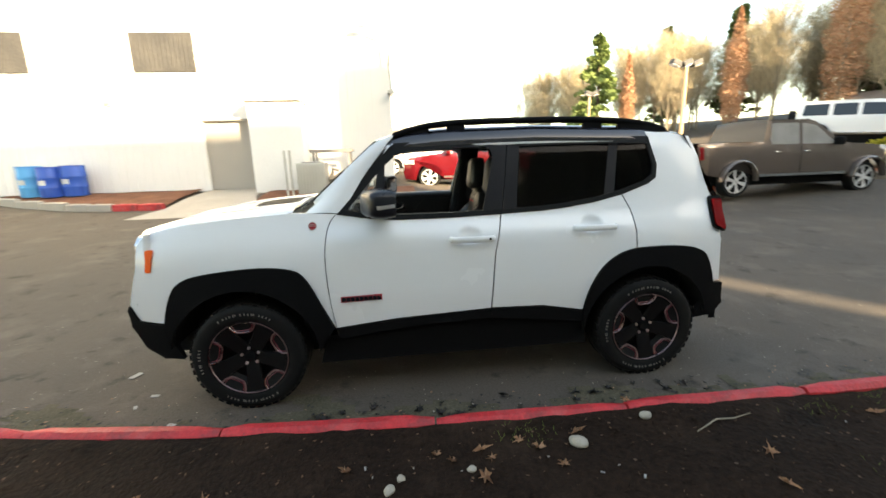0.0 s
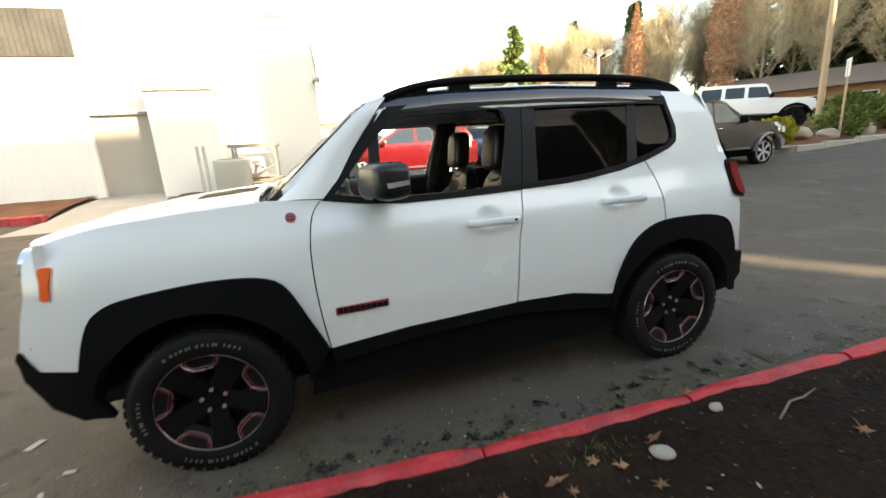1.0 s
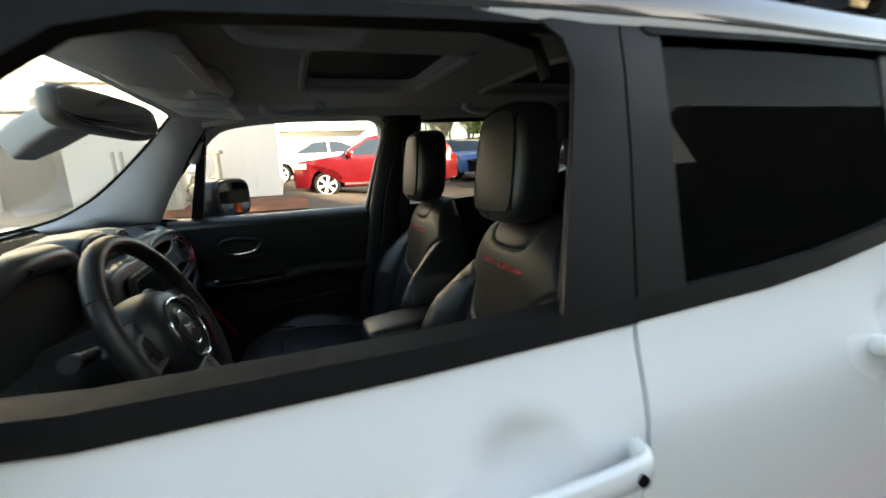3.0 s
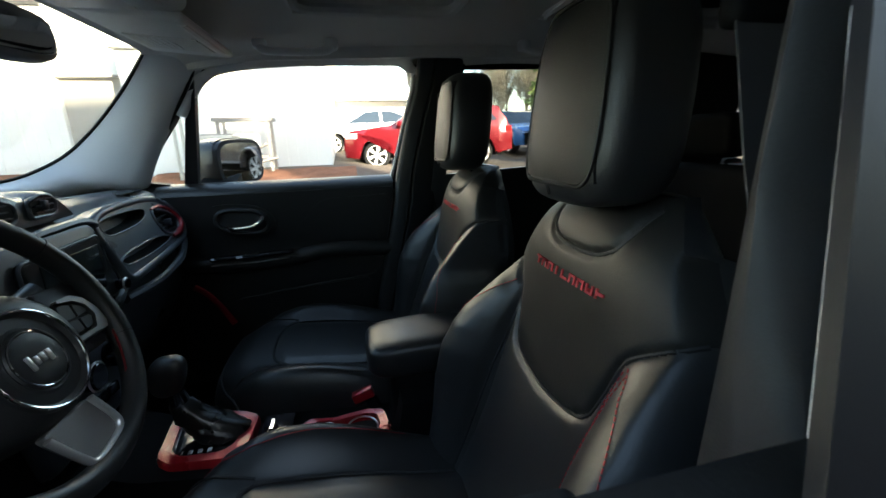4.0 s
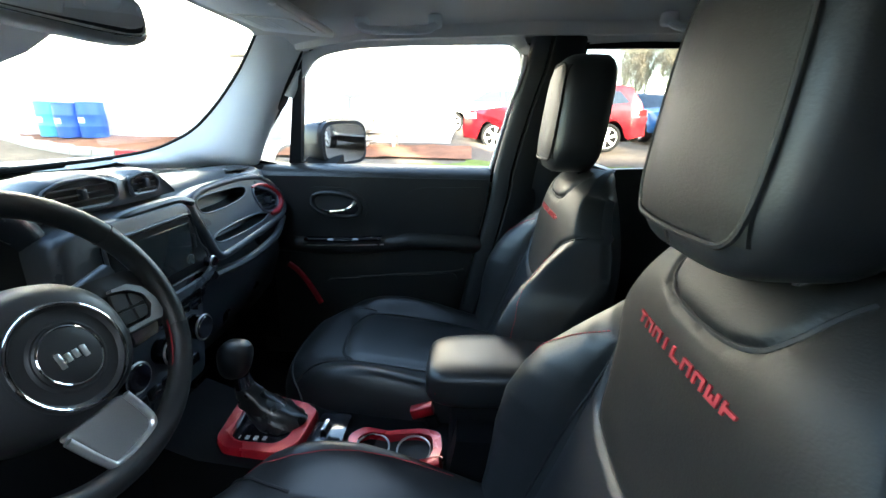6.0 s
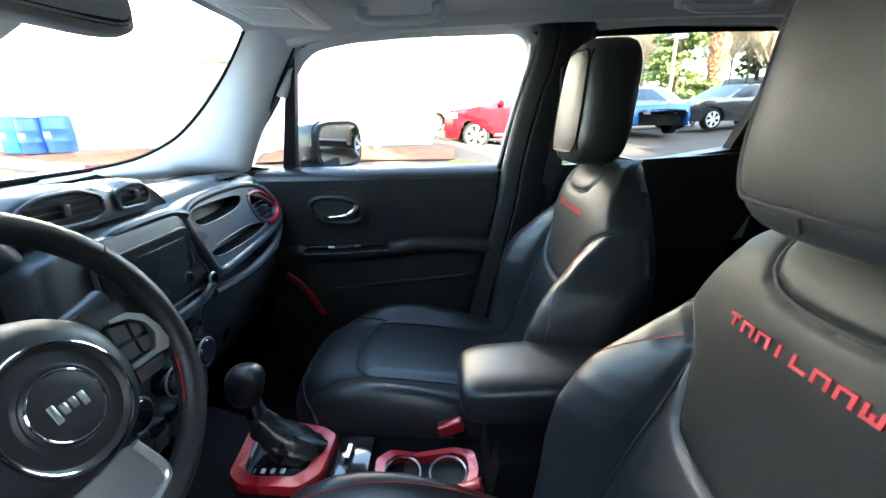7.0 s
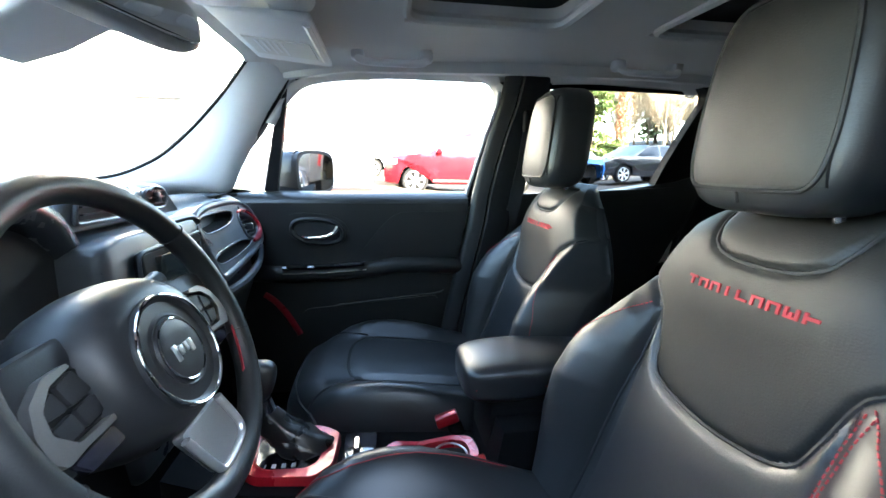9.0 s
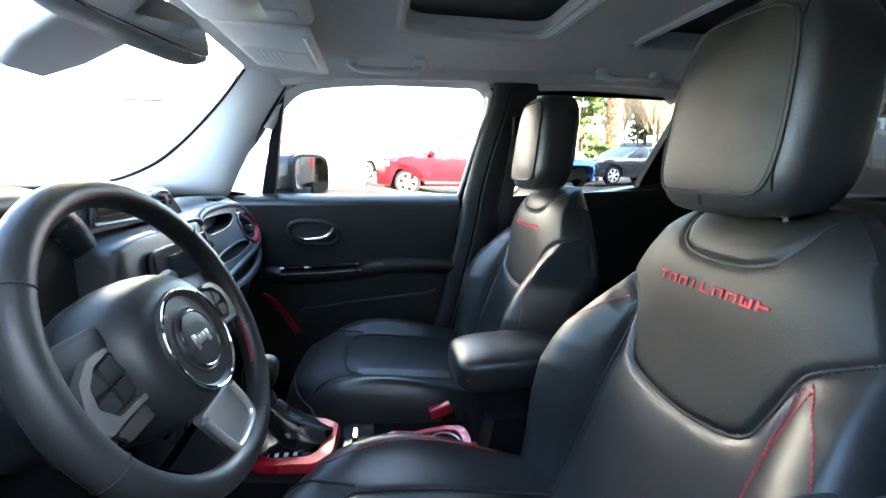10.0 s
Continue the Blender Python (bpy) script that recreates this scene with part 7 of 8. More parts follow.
def vehicle(name, label, paint, m, w, belt, tumble, axles, r, lower, tops, windows, extras=(), alloy="alloy", flare=None, panes=None):
    """A parked vehicle whose nose looks to -x. lower: its sill and nose outline between and beyond the wheels;
    tops: the line over hood, screens and roof with a paint for each stretch."""
    v = thing(name, label, "car", m=m)

    def hw(x, z):
        x0, x1 = tops[0][0], tops[-1][0]
        e = 0.10 * smooth(x0 + 0.35, x0 - 0.05, x) + 0.08 * smooth(x1 - 0.35, x1 + 0.05, x)
        return w - tumble * max(0.0, z - belt) - 0.05 * smooth(0.45, 0.2, z) - e - 0.03 * smooth(belt - 0.12, belt, z)
    outline = list(lower[0]) + arch(axles[0], r * 1.22, lower[0][-1][1]) + list(lower[1]) + arch(axles[1], r * 1.22, lower[1][-1][1]) + list(lower[2])
    outline += [(x, z) for x, z, *_ in reversed(tops)]
    for s in (-1, 1):
        part("body_side", sheet(outline, 0, 0.05, s, 0.22, 0.012, hw), M[paint], v)
        for k, poly in enumerate(windows):
            part("side_window", sheet(rounded(poly, 0.04, 2), 0.006, 0.02, s, 0.3, 0, hw), M[panes[k] if panes else "carglass"], v, "pale side window" if panes and panes[k] == "paleglass" else "dark side window")
        for x in axles:
            far_wheel(v, x, s * (w - 0.13), r, M[alloy], s)
            part("wheel_well", box(x - r * 1.15, x + r * 1.15, s * (w - 0.42) - 0.15, s * (w - 0.42) + 0.15, 0.3, r * 2.0), M["well"], v)
        if flare:
            for x in axles:
                part("fender_flare", tube([(px, s * (w + 0.05), pz) for px, pz in arch(x, r * 1.2, 0.3, 13)], 0.05, 8, flat=1.8), M[flare], v)
        for x0, x1, z0, z1, mt in extras:
            part("trim_piece", sheet([(x0, z0), (x1, z0), (x1, z1), (x0, z1)], 0.015, 0.04, s, 0.3, 0.004, hw), M[mt], v)
    for (x0, z0, k), (x1, z1, _) in zip(tops, tops[1:]):
        def f(u, q):
            x, z = x0 + (x1 - x0) * u, z0 + (z1 - z0) * u
            return (x, q * (hw(x, z) - 0.012), z + 0.03 * (1 - q * q))
        part("windscreen" if k == "carglass" else "top_panel", slab(f, lin(0, 1, 3), lin(-1, 1, 9), (0, 0, -0.02)), M[k], v)
    part("floor_pan", box(tops[0][0] + 0.3, tops[-1][0] - 0.3, -w + 0.25, w - 0.25, 0.28, 0.6), M["well"], v)
    return v


# brown crew-cab pickup
pk = vehicle("pickup_truck", "brown metallic crew-cab pickup with chrome wheels", "bronze", pose(9.48, 6.78, 0.39, 0, 0, 182) @ Matrix.Scale(0.962, 4), 0.98, 1.16, 0.20, (-1.86, 1.86), 0.40,
             ([(-2.78, 0.80), (-2.80, 0.52), (-2.40, 0.45)], [(-1.30, 0.50), (1.30, 0.52)], [(2.42, 0.55), (2.85, 0.62)]),
             [(-2.72, 1.06, "bronze"), (-2.55, 1.18, "bronze"), (-1.15, 1.28, "carglass"), (-0.36, 1.80, "bronze"), (-0.15, 1.87, "bronze"), (1.00, 1.87, "carglass"), (1.16, 1.34, "trim"), (2.88, 1.34, "bronze")],
             [[(-0.92, 1.26), (-0.36, 1.72), (0.05, 1.79), (0.07, 1.27)], [(0.16, 1.27), (0.14, 1.79), (0.90, 1.79), (0.98, 1.40), (0.94, 1.28)]],
             [(-1.25, 1.25, 0.50, 0.56, "chrome"), (-2.80, -2.55, 0.50, 0.72, "chrome"), (-2.76, -2.55, 0.90, 1.06, "label"), (2.78, 2.86, 0.95, 1.25, "tail")], "alloy", "bronze", ("paleglass", "paleglass"))
for s in (-1, 1):
    part("door_mirror", merged(box(-0.98, -0.82, s * 1.02 - 0.1, s * 1.02 + 0.1, 1.22, 1.42, 0.04)), M["trim"], pk)
    for x in (-0.12, 0.72):
        part("door_handle", box(x, x + 0.16, s * 0.985 - 0.02, s * 0.985 + 0.02, 1.08, 1.11, 0.008), M["chrome"], pk)
    part("door_gap", sheet([(0.105, 0.55), (0.117, 0.55), (0.122, 1.24), (0.110, 1.24)], 0.004, 0.01, s, 0.3, 0, lambda x, z: 0.98 - 0.03 * smooth(1.04, 1.16, z)), M["well"], pk)

# white lifted off-roader on the rocks
jp = vehicle("off_road_car", "white lifted off-roader parked on a rock mound", "white", pose(19.0, 12.5, 1.37, 0, -3, 136) @ Matrix.Scale(1.07, 4), 0.80, 1.28, 0.14, (-1.48, 1.48), 0.44,
             ([(-2.12, 1.02), (-2.14, 0.80), (-2.08, 0.74)], [(-0.95, 0.66), (0.95, 0.66)], [(1.98, 0.80), (2.06, 0.85)]),
             [(-2.10, 1.16, "white"), (-1.98, 1.20, "white"), (-0.72, 1.27, "paleglass"), (-0.46, 1.80, "white"), (-0.30, 1.86, "white"), (1.95, 1.84, "carglass"), (2.05, 1.25, "white")],
             [[(-0.60, 1.30), (-0.44, 1.72), (0.17, 1.74), (0.17, 1.30)], [(0.30, 1.30), (0.30, 1.74), (0.98, 1.73), (0.98, 1.30)], [(1.12, 1.30), (1.12, 1.73), (1.84, 1.72), (1.88, 1.30)]],
             [(-2.15, -1.95, 0.62, 0.74, "trim")], "rim", "trim")
part("grille", box(-2.165, -2.13, -0.42, 0.42, 0.80, 1.12, 0.02), M["white"], jp)
for k in range(7):
    part("grille_slot", box(-2.175, -2.16, -0.33 + k * 0.095, -0.28 + k * 0.095, 0.84, 1.08, 0.01), M["well"], jp)
for y in (-0.55, 0.55):
    part("headlamp", tube([(-2.17, y, 1.0), (-2.12, y, 1.0)], 0.10, 20), M["chrome"], jp)
for s in (-1, 1):
    part("door_mirror", box(-0.68, -0.56, s * 0.92 - 0.1, s * 0.92 + 0.1, 1.27, 1.44, 0.03), M["trim"], jp)
part("front_bumper", box(-2.42, -2.18, -0.8, 0.8, 0.62, 0.80, 0.05), M["trim"], jp)
part("spare_wheel", tube([(2.06, 0, 1.15), (2.30, 0, 1.15)], 0.42, 28), M["rubber"], jp)

# red suv on the bank
rs = vehicle("red_suv", "red metallic family SUV with silver wheels", "redcar", pose(2.25, 11.3, rise(2.25, 11.3), 0, 0, -3) @ Matrix.Scale(0.93, 4), 0.95, 1.10, 0.26, (-1.52, 1.52), 0.385,
             ([(-2.42, 0.62), (-2.40, 0.34), (-2.02, 0.30)], [(-1.02, 0.33), (1.02, 0.33)], [(2.06, 0.36), (2.50, 0.45)]),
             [(-2.38, 0.92, "redcar"), (-2.20, 1.06, "redcar"), (-1.05, 1.20, "carglass"), (-0.25, 1.70, "redcar"), (0.1, 1.77, "redcar"), (1.75, 1.75, "redcar"), (2.10, 1.68, "carglass"), (2.42, 1.15, "redcar"), (2.52, 0.9, "redcar")],
             [[(-0.88, 1.20), (-0.28, 1.62), (0.28, 1.68), (0.28, 1.20)], [(0.36, 1.20), (0.36, 1.68), (1.22, 1.66), (1.25, 1.22)], [(1.36, 1.23), (1.33, 1.65), (1.78, 1.60), (2.05, 1.30)]],
             [(-2.36, -2.05, 0.86, 1.0, "label"), (2.30, 2.5, 0.98, 1.12, "tail"), (-1.0, 1.0, 0.36, 0.42, "chrome"), (-0.1, 0.08, 1.04, 1.07, "redcar")], "alloy")
for s in (-1, 1):
    part("door_mirror", box(-0.92, -0.72, s * 1.02 - 0.1, s * 1.02 + 0.1, 1.16, 1.32, 0.04), M["redcar"], rs)
    part("roof_rail", tube(spline([(-0.1, s * 0.68, 1.76), (0.1, s * 0.68, 1.81), (1.5, s * 0.68, 1.80), (1.8, s * 0.68, 1.75)], 4), 0.02, 6), M["satin"], rs)

# two more cars in the row beyond
SEDAN = dict(w=0.91, belt=0.98, tumble=0.30, axles=(-1.38, 1.38), r=0.34,
             lower=([(-2.28, 0.55), (-2.25, 0.30), (-1.85, 0.27)], [(-0.9, 0.28), (0.9, 0.28)], [(1.86, 0.32), (2.3, 0.45)]),
             tops=[(-2.25, 0.72, "p"), (-2.0, 0.86, "p"), (-1.0, 1.00, "carglass"), (-0.2, 1.42, "p"), (0.7, 1.45, "carglass"), (1.7, 1.08, "p"), (2.28, 1.0, "p")],
             windows=[[(-0.85, 1.0), (-0.22, 1.36), (0.25, 1.40), (0.25, 1.01)], [(0.33, 1.01), (0.33, 1.40), (0.7, 1.38), (1.35, 1.12), (1.3, 1.03)]])
SUVB = dict(w=0.93, belt=1.08, tumble=0.24, axles=(-1.42, 1.42), r=0.37,
            lower=([(-2.3, 0.6), (-2.28, 0.34), (-1.9, 0.3)], [(-0.95, 0.32), (0.95, 0.32)], [(1.92, 0.36), (2.32, 0.5)]),
            tops=[(-2.26, 0.9, "p"), (-2.1, 1.02, "p"), (-1.0, 1.16, "carglass"), (-0.3, 1.62, "p"), (0.0, 1.68, "p"), (1.7, 1.66, "carglass"), (2.2, 1.15, "p"), (2.34, 0.85, "p")],
            windows=[[(-0.85, 1.14), (-0.3, 1.55), (0.3, 1.60), (0.3, 1.14)], [(0.38, 1.14), (0.38, 1.60), (1.6, 1.57), (1.85, 1.2)]])
for kind, nm, lab, paint, mm in ((SEDAN, "sedan", "black sedan in the row of parked cars", "darkcar", pose(10.0, 14.8, rise(10, 14.8), 0, 0, 10)),
                                 (SUVB, "dark_suv", "dark grey SUV with red tail lamps in the parked row", "darkcar", pose(8.6, 18.2, rise(8.6, 18.2), 0, 0, 190)),
                                 (SUVB, "silver_suv", "silver SUV in the parked row", "silver", pose(6.6, 22.0, rise(6.6, 22), 0, 0, 200)),
                                 (SEDAN, "blue_car", "bright blue car parked behind the red SUV", "bluecar", pose(6.2, 14.4, rise(6.2, 14.4), 0, 0, 95)),
                                 (SEDAN, "grey_car", "silver grey car parked before the white annexe", "silver", pose(0.9, 15.0, rise(0.9, 15.0), 0, 0, 4))):
    kk = dict(kind)
    kk["tops"] = [(x, z, paint if q == "p" else q) for x, z, q in kind["tops"]]
    vehicle(nm, lab, paint, mm, extras=[(2.18, 2.3, 0.85, 1.0, "tail")], alloy="alloy", **kk)

# traffic cone beside the pickup
cn = thing("traffic_cone", "orange traffic cone by the pickup", "cone", m=pose(8.0, 6.9, 0.30))
M["cone"] = mat("orange_cone", (0.75, 0.12, 0.03), 0.6, vary=0.1)
part("base", box(-0.18, 0.18, -0.18, 0.18, 0, 0.03, 0.01), M["cone"], cn)
part("cone_body", tube([(0, 0, 0.02), (0, 0, 0.6)], [0.13, 0.03], 16), M["cone"], cn)

# ---- poles, house, hedge, planting bed ----
M.update({
    "wood": mat("weathered_pole_wood", (0.42, 0.29, 0.18), 0.85, vary=0.2, scale=3, fine=50, bump=0.3),
    "rooftile": mat("brown_shingle_roof", (0.17, 0.125, 0.10), 0.9, vary=0.25, scale=1.2, fine=20, bump=0.4),
    "sidewood": mat("brown_wood_siding", (0.34, 0.19, 0.11), 0.85, vary=0.2, scale=1.5, fine=25),
    "whitebox": mat("white_trailer_skin", (0.74, 0.74, 0.72), 0.5, vary=0.04, scale=0.8),
    "rock": mat("landscape_rock", (0.36, 0.29, 0.22), 0.85, vary=0.25, scale=3, fine=40, bump=0.6),
    "bark": mat("grey_bark", (0.26, 0.21, 0.15), 0.9, vary=0.25, scale=2, fine=25),
    "fir_bark": mat("dark_bark", (0.09, 0.065, 0.045), 0.9, vary=0.25, scale=2, fine=25),
    "twig": mat("yellowish_twigs", ((0.32, 0.255, 0.165), (0.56, 0.455, 0.30)), 0.9, scale=0.4, fine=8, island=True),
    "fir": mat("fir_needles", ((0.035, 0.058, 0.024), (0.13, 0.165, 0.060)), 0.8, scale=0.5, fine=6, island=True, spec=0.2),
    "cedar": mat("sunlit_cedar_needles", ((0.055, 0.095, 0.030), (0.19, 0.24, 0.085)), 0.8, scale=0.5, fine=6, island=True, spec=0.2),
    "rust_leaf": mat("rust_brown_leaves", ((0.33, 0.170, 0.100), (0.58, 0.335, 0.210)), 0.8, scale=0.5, fine=8, island=True, spec=0.2),
    "shrub": mat("shrub_leaves", ((0.05, 0.075, 0.02), (0.20, 0.24, 0.06)), 0.8, scale=1, fine=12, island=True, spec=0.2),
    "gold": mat("yellow_shrub_leaves", ((0.24, 0.22, 0.03), (0.52, 0.42, 0.06)), 0.8, scale=1, fine=12, island=True, spec=0.2),
})


def light_pole(x, y, top, heads, label):
    z0 = rise(x, y)
    p = thing("lamp_post", label, "street lamp", "lamp posts of the lot", m=pose(x, y, z0))
    part("post", tube([(0, 0, 0), (0, 0, top - z0)], [0.12, 0.09], 10), M["wood"], p)
    part("cross_arm", tube([(-0.7, 0, top - z0 - 0.15), (0.7, 0, top - z0 - 0.1)], 0.04, 6), M["metal_grey"], p)
    for q in heads:
        h = part("lamp_head", moved(box(-0.26, 0.26, -0.2, 0.2, -0.13, 0.13, 0.03), Matrix.Translation((q, 0, top - z0)) @ Matrix.Rotation(0.4 if q < 0 else -0.4, 4, "Y")), M["vent_grey"], p, "box-shaped floodlight")
        part("lamp_lens", moved(box(-0.22, 0.22, -0.17, 0.17, -0.15, -0.13), Matrix.Translation((q, 0, top - z0)) @ Matrix.Rotation(0.4 if q < 0 else -0.4, 4, "Y")), M["label"], h)
    return p


light_pole(15.2, 18.4, 6.1, (-0.6, 0.0, 0.55), "wooden lamp post with three floodlights")
light_pole(14.6, 28.3, 6.1, (-0.1, 0.35), "wooden lamp post with floodlights in the distance")
light_pole(18.1, 8.9, 6.6, (-0.7, 0.6), "tall wooden lamp post beside the planting bed")
sg = thing("road_sign", "white road sign on a post seen edge-on", "sign", m=pose(16.05, 6.95, rise(16.05, 6.95) + 0.2))
part("post", box(-0.025, 0.025, -0.025, 0.025, 0, 2.3), M["wood"], sg)
part("sign_plate", moved(box(-0.02, 0.0, -0.22, 0.22, 1.85, 2.4, 0.004), Matrix.Rotation(radians(-46), 4, "Z")), M["whitebox"], sg)

hs = thing("long_house", "long low brown house with a shingle roof", "house", m=pose(41.5, 16.8, 2.0, 0, 0, -56))
part("wall", box(-11, 11, -3.5, 3.5, -2.0, 2.2), M["sidewood"], hs)
part("roof", loft([[(-11.8, -4.6, 2.0), (-11.8, 0, 3.6), (-11.8, 4.6, 2.0)], [(11.8, -4.6, 2.0), (11.8, 0, 3.6), (11.8, 4.6, 2.0)]]), M["rooftile"], hs)
for x in (-9, -6.2, -3.4, 0.2, 3.5, 6.5, 9):
    w = part("window", box(x - 0.6, x + 0.6, -3.58, -3.5, 0.5, 1.5), M["whitebox"], hs)
    part("pane", box(x - 0.53, x + 0.53, -3.6, -3.58, 0.57, 1.43), M["carglass"], w)
tl = thing("white_trailer", "plain white box trailer behind the hedge", "trailer", m=pose(26.3, 7.6, rise(26.3, 7.6) + 0.05, 0, 0, -70))
part("box_body", box(-1.8, 1.2, -1.1, 1.1, 0.5, 2.1, 0.05), M["whitebox"], tl)
part("chassis", box(-1.7, 1.1, -0.9, 0.9, 0.35, 0.5), M["trim"], tl)
for x in (-0.8, 0.2):
    part("wheel", tube([(x, -1.0, 0.33), (x, -0.8, 0.33)], 0.33, 20), M["rubber"], tl)
    part("wheel", tube([(x, 0.8, 0.33), (x, 1.0, 0.33)], 0.33, 20), M["rubber"], tl)


def leaf_cloud(count, place, size, seed, wide=1.0):
    """Many small folded leaves at places given by place(rng)."""
    rng = random.Random(seed)
    verts, faces = [], []
    for _ in range(count):
        p, d = place(rng)
        L = size * rng.uniform(0.6, 1.4)
        d = Vector(d).normalized()
        side = d.cross(Vector((rng.uniform(-1, 1), rng.uniform(-1, 1), rng.uniform(-0.3, 1)))).normalized() * L * wide * rng.uniform(0.22, 0.4)
        k = len(verts)
        p = Vector(p)
        verts += [p, p + d * L * 0.5 + side, p + d * L, p + d * L * 0.5 - side]
        faces.append((k, k + 1, k + 2, k + 3))
    me = bpy.data.meshes.new("leaves")
    me.from_pydata(verts, [], faces)
    return me


def cloud_part(name, me, material, parent, label=""):
    me.materials.append(material)
    ob = new(name, me)
    ob.parent = parent
    return tagged(ob, label) if label else ob


def conifer(h, w, seed, needle, label, m, n=2600, bare=0.06):
    t = thing("conifer", label, "tree", "trees behind the lot", m=m)
    part("trunk", tube([(0, 0, -0.5), (0.05, 0.02, h * 0.5), (0, 0, h * 0.98)], [h * 0.022, h * 0.014, h * 0.003], 8), M["fir_bark"], t)
    rng0 = random.Random(seed)
    arms = []
    for i in range(int(h * 11)):
        f = bare + (1 - bare) * (i + rng0.random()) / int(h * 11)
        a = rng0.uniform(0, 6.283)
        L = w * 0.5 * (1 - f) ** 0.75 * rng0.uniform(0.55, 1.12) + 0.1
        arms.append((f * h, a, L))

    def place(r):
        z, a, L = r.choice(arms)
        q = r.random() ** 0.6
        a2 = a + r.gauss(0, 0.10)
        p = (L * q * math.cos(a2), L * q * math.sin(a2), z - L * q * 0.28 + r.gauss(0, 0.10) + (0.10 * L * q * q))
        return p, (math.cos(a2 + r.gauss(0, 0.7)), math.sin(a2 + r.gauss(0, 0.7)), r.uniform(-0.7, 0.15))
    cloud_part("crown", leaf_cloud(n, place, h * (0.045 if n < 5000 else 0.036), seed), needle, t)
    return t


def bare_tree(h, seed, m, label, spread=0.55, leaf=None):
    rng = random.Random(seed)
    t = thing("bare_tree", label, "tree", "trees behind the lot", m=m)
    part("trunk", tube([(0, 0, -0.5), (rng.uniform(-.1, .1), rng.uniform(-.1, .1), h * 0.35), (rng.uniform(-.2, .2), rng.uniform(-.2, .2), h * 0.7)], [h * 0.012, h * 0.008, h * 0.003], 7), M["bark"], t)
    limbs, ends = [], []
    for i in range(22):
        f = 0.10 + 0.74 * i / 22
        a = i * 2.4 + rng.uniform(-.4, .4)
        L = h * (0.42 - 0.25 * f) * rng.uniform(0.8, 1.2)
        b = Vector((0, 0, f * h * 0.85))
        c = b + Vector((math.cos(a) * L * spread, math.sin(a) * L * spread, L * 0.75))
        mid = b.lerp(c, 0.5) + Vector((rng.uniform(-.1, .1), rng.uniform(-.1, .1), -0.05 * L))
        limbs.append(tube([b, mid, c], [h * 0.0035, h * 0.0024, h * 0.0012], 5))
        for j in range(7):
            q = b.lerp(c, 0.3 + 0.1 * j)
            a2, L2 = a + rng.uniform(-1.6, 1.6), L * rng.uniform(0.25, 0.5)
            e = q + Vector((math.cos(a2) * L2 * 0.6, math.sin(a2) * L2 * 0.6, L2 * 0.75))
            limbs.append(tube([q, e], [h * 0.0016, h * 0.0007], 4))
            ends.append((q, e))
    part("limb", merged(*limbs), M["bark"], t)

    def place(r):
        q, e = r.choice(ends)
        p = q.lerp(e, r.random()) + Vector((r.gauss(0, 0.12), r.gauss(0, 0.12), r.gauss(0, 0.12)))
        return p, (r.gauss(0, 0.6), r.gauss(0, 0.6), r.uniform(0.2, 1.2))
    me = leaf_cloud(7500, place, h * 0.062, seed, 0.034)
    cloud_part("twig_mass", me, leaf or M["twig"], t)
    return t


def column_tree(h, w, seed, m, label):
    t = thing("columnar_tree", label, "tree", "rust-brown columnar trees", m=m)
    part("trunk", tube([(0, 0, -0.5), (0, 0, h * 0.6)], [h * 0.016, h * 0.006], 7), M["bark"], t)

    def place(r):
        f = r.random() ** 0.85
        wr = w * 0.5 * (0.5 + 0.9 * math.sin(math.pi * min(1, f * 0.9 + 0.12)) ) * (1 - f ** 5) * (0.86 + 0.14 * math.sin(f * 31 + seed))
        a, q = r.uniform(0, 6.283), r.random() ** 0.4
        return (wr * q * math.cos(a), wr * q * math.sin(a), h * (0.10 + 0.9 * f) + r.gauss(0, 0.1)), (r.gauss(0, 0.6), r.gauss(0, 0.6), r.uniform(-1, 0.9))
    cloud_part("crown", leaf_cloud(12000, place, 0.15, seed), M["rust_leaf"], t)
    return t


def root(x, y, dz=0.0):
    return pose(x, y, rise(x, y) + dz)


conifer(10.6, 6.4, 3, M["cedar"], "tall green cedar in sunlight", root(19.6, 37.2), 8500)
column_tree(8.2, 1.1, 5, root(21.9, 35.8), "narrow rust-brown columnar tree")
column_tree(9.8, 1.6, 6, root(28.7, 31.0), "narrow rust-brown columnar tree")
column_tree(13.0, 2.2, 7, root(33.5, 26.3), "tall rust-brown columnar tree")
firs = conifer(15, 6.5, 11, M["fir"], "dark green fir at the wood's edge", root(44, 24), 4200, 0.1)
for x, y, k, a in ((49, 20, 1.1, 40), (46, 15, 1.0, 90), (50, 11, 1.2, 10), (43.5, 9, 1.1, 200), (47, 29, 0.9, 130), (52, 25, 1.2, 70), (38, 42, 0.8, 20), (33, 47, 0.75, 250), (54, 4, 1.1, 60), (46, 2, 1.0, 160), (47, 18, 1.5, 33), (50, 14.5, 1.45, 111), (46, 22.5, 1.35, 77), (55, 9, 1.5, 5), (43, 33, 1.2, 90)):
    copy_thing(firs, root(x, y) @ Matrix.Rotation(radians(a), 4, "Z") @ Matrix.Scale(k, 4))
b1 = bare_tree(10.5, 21, root(25.2, 34.4), "bare yellowish deciduous tree", 0.42)
b2 = bare_tree(11.5, 22, root(31.0, 29.4), "bare yellowish deciduous tree", 0.48)
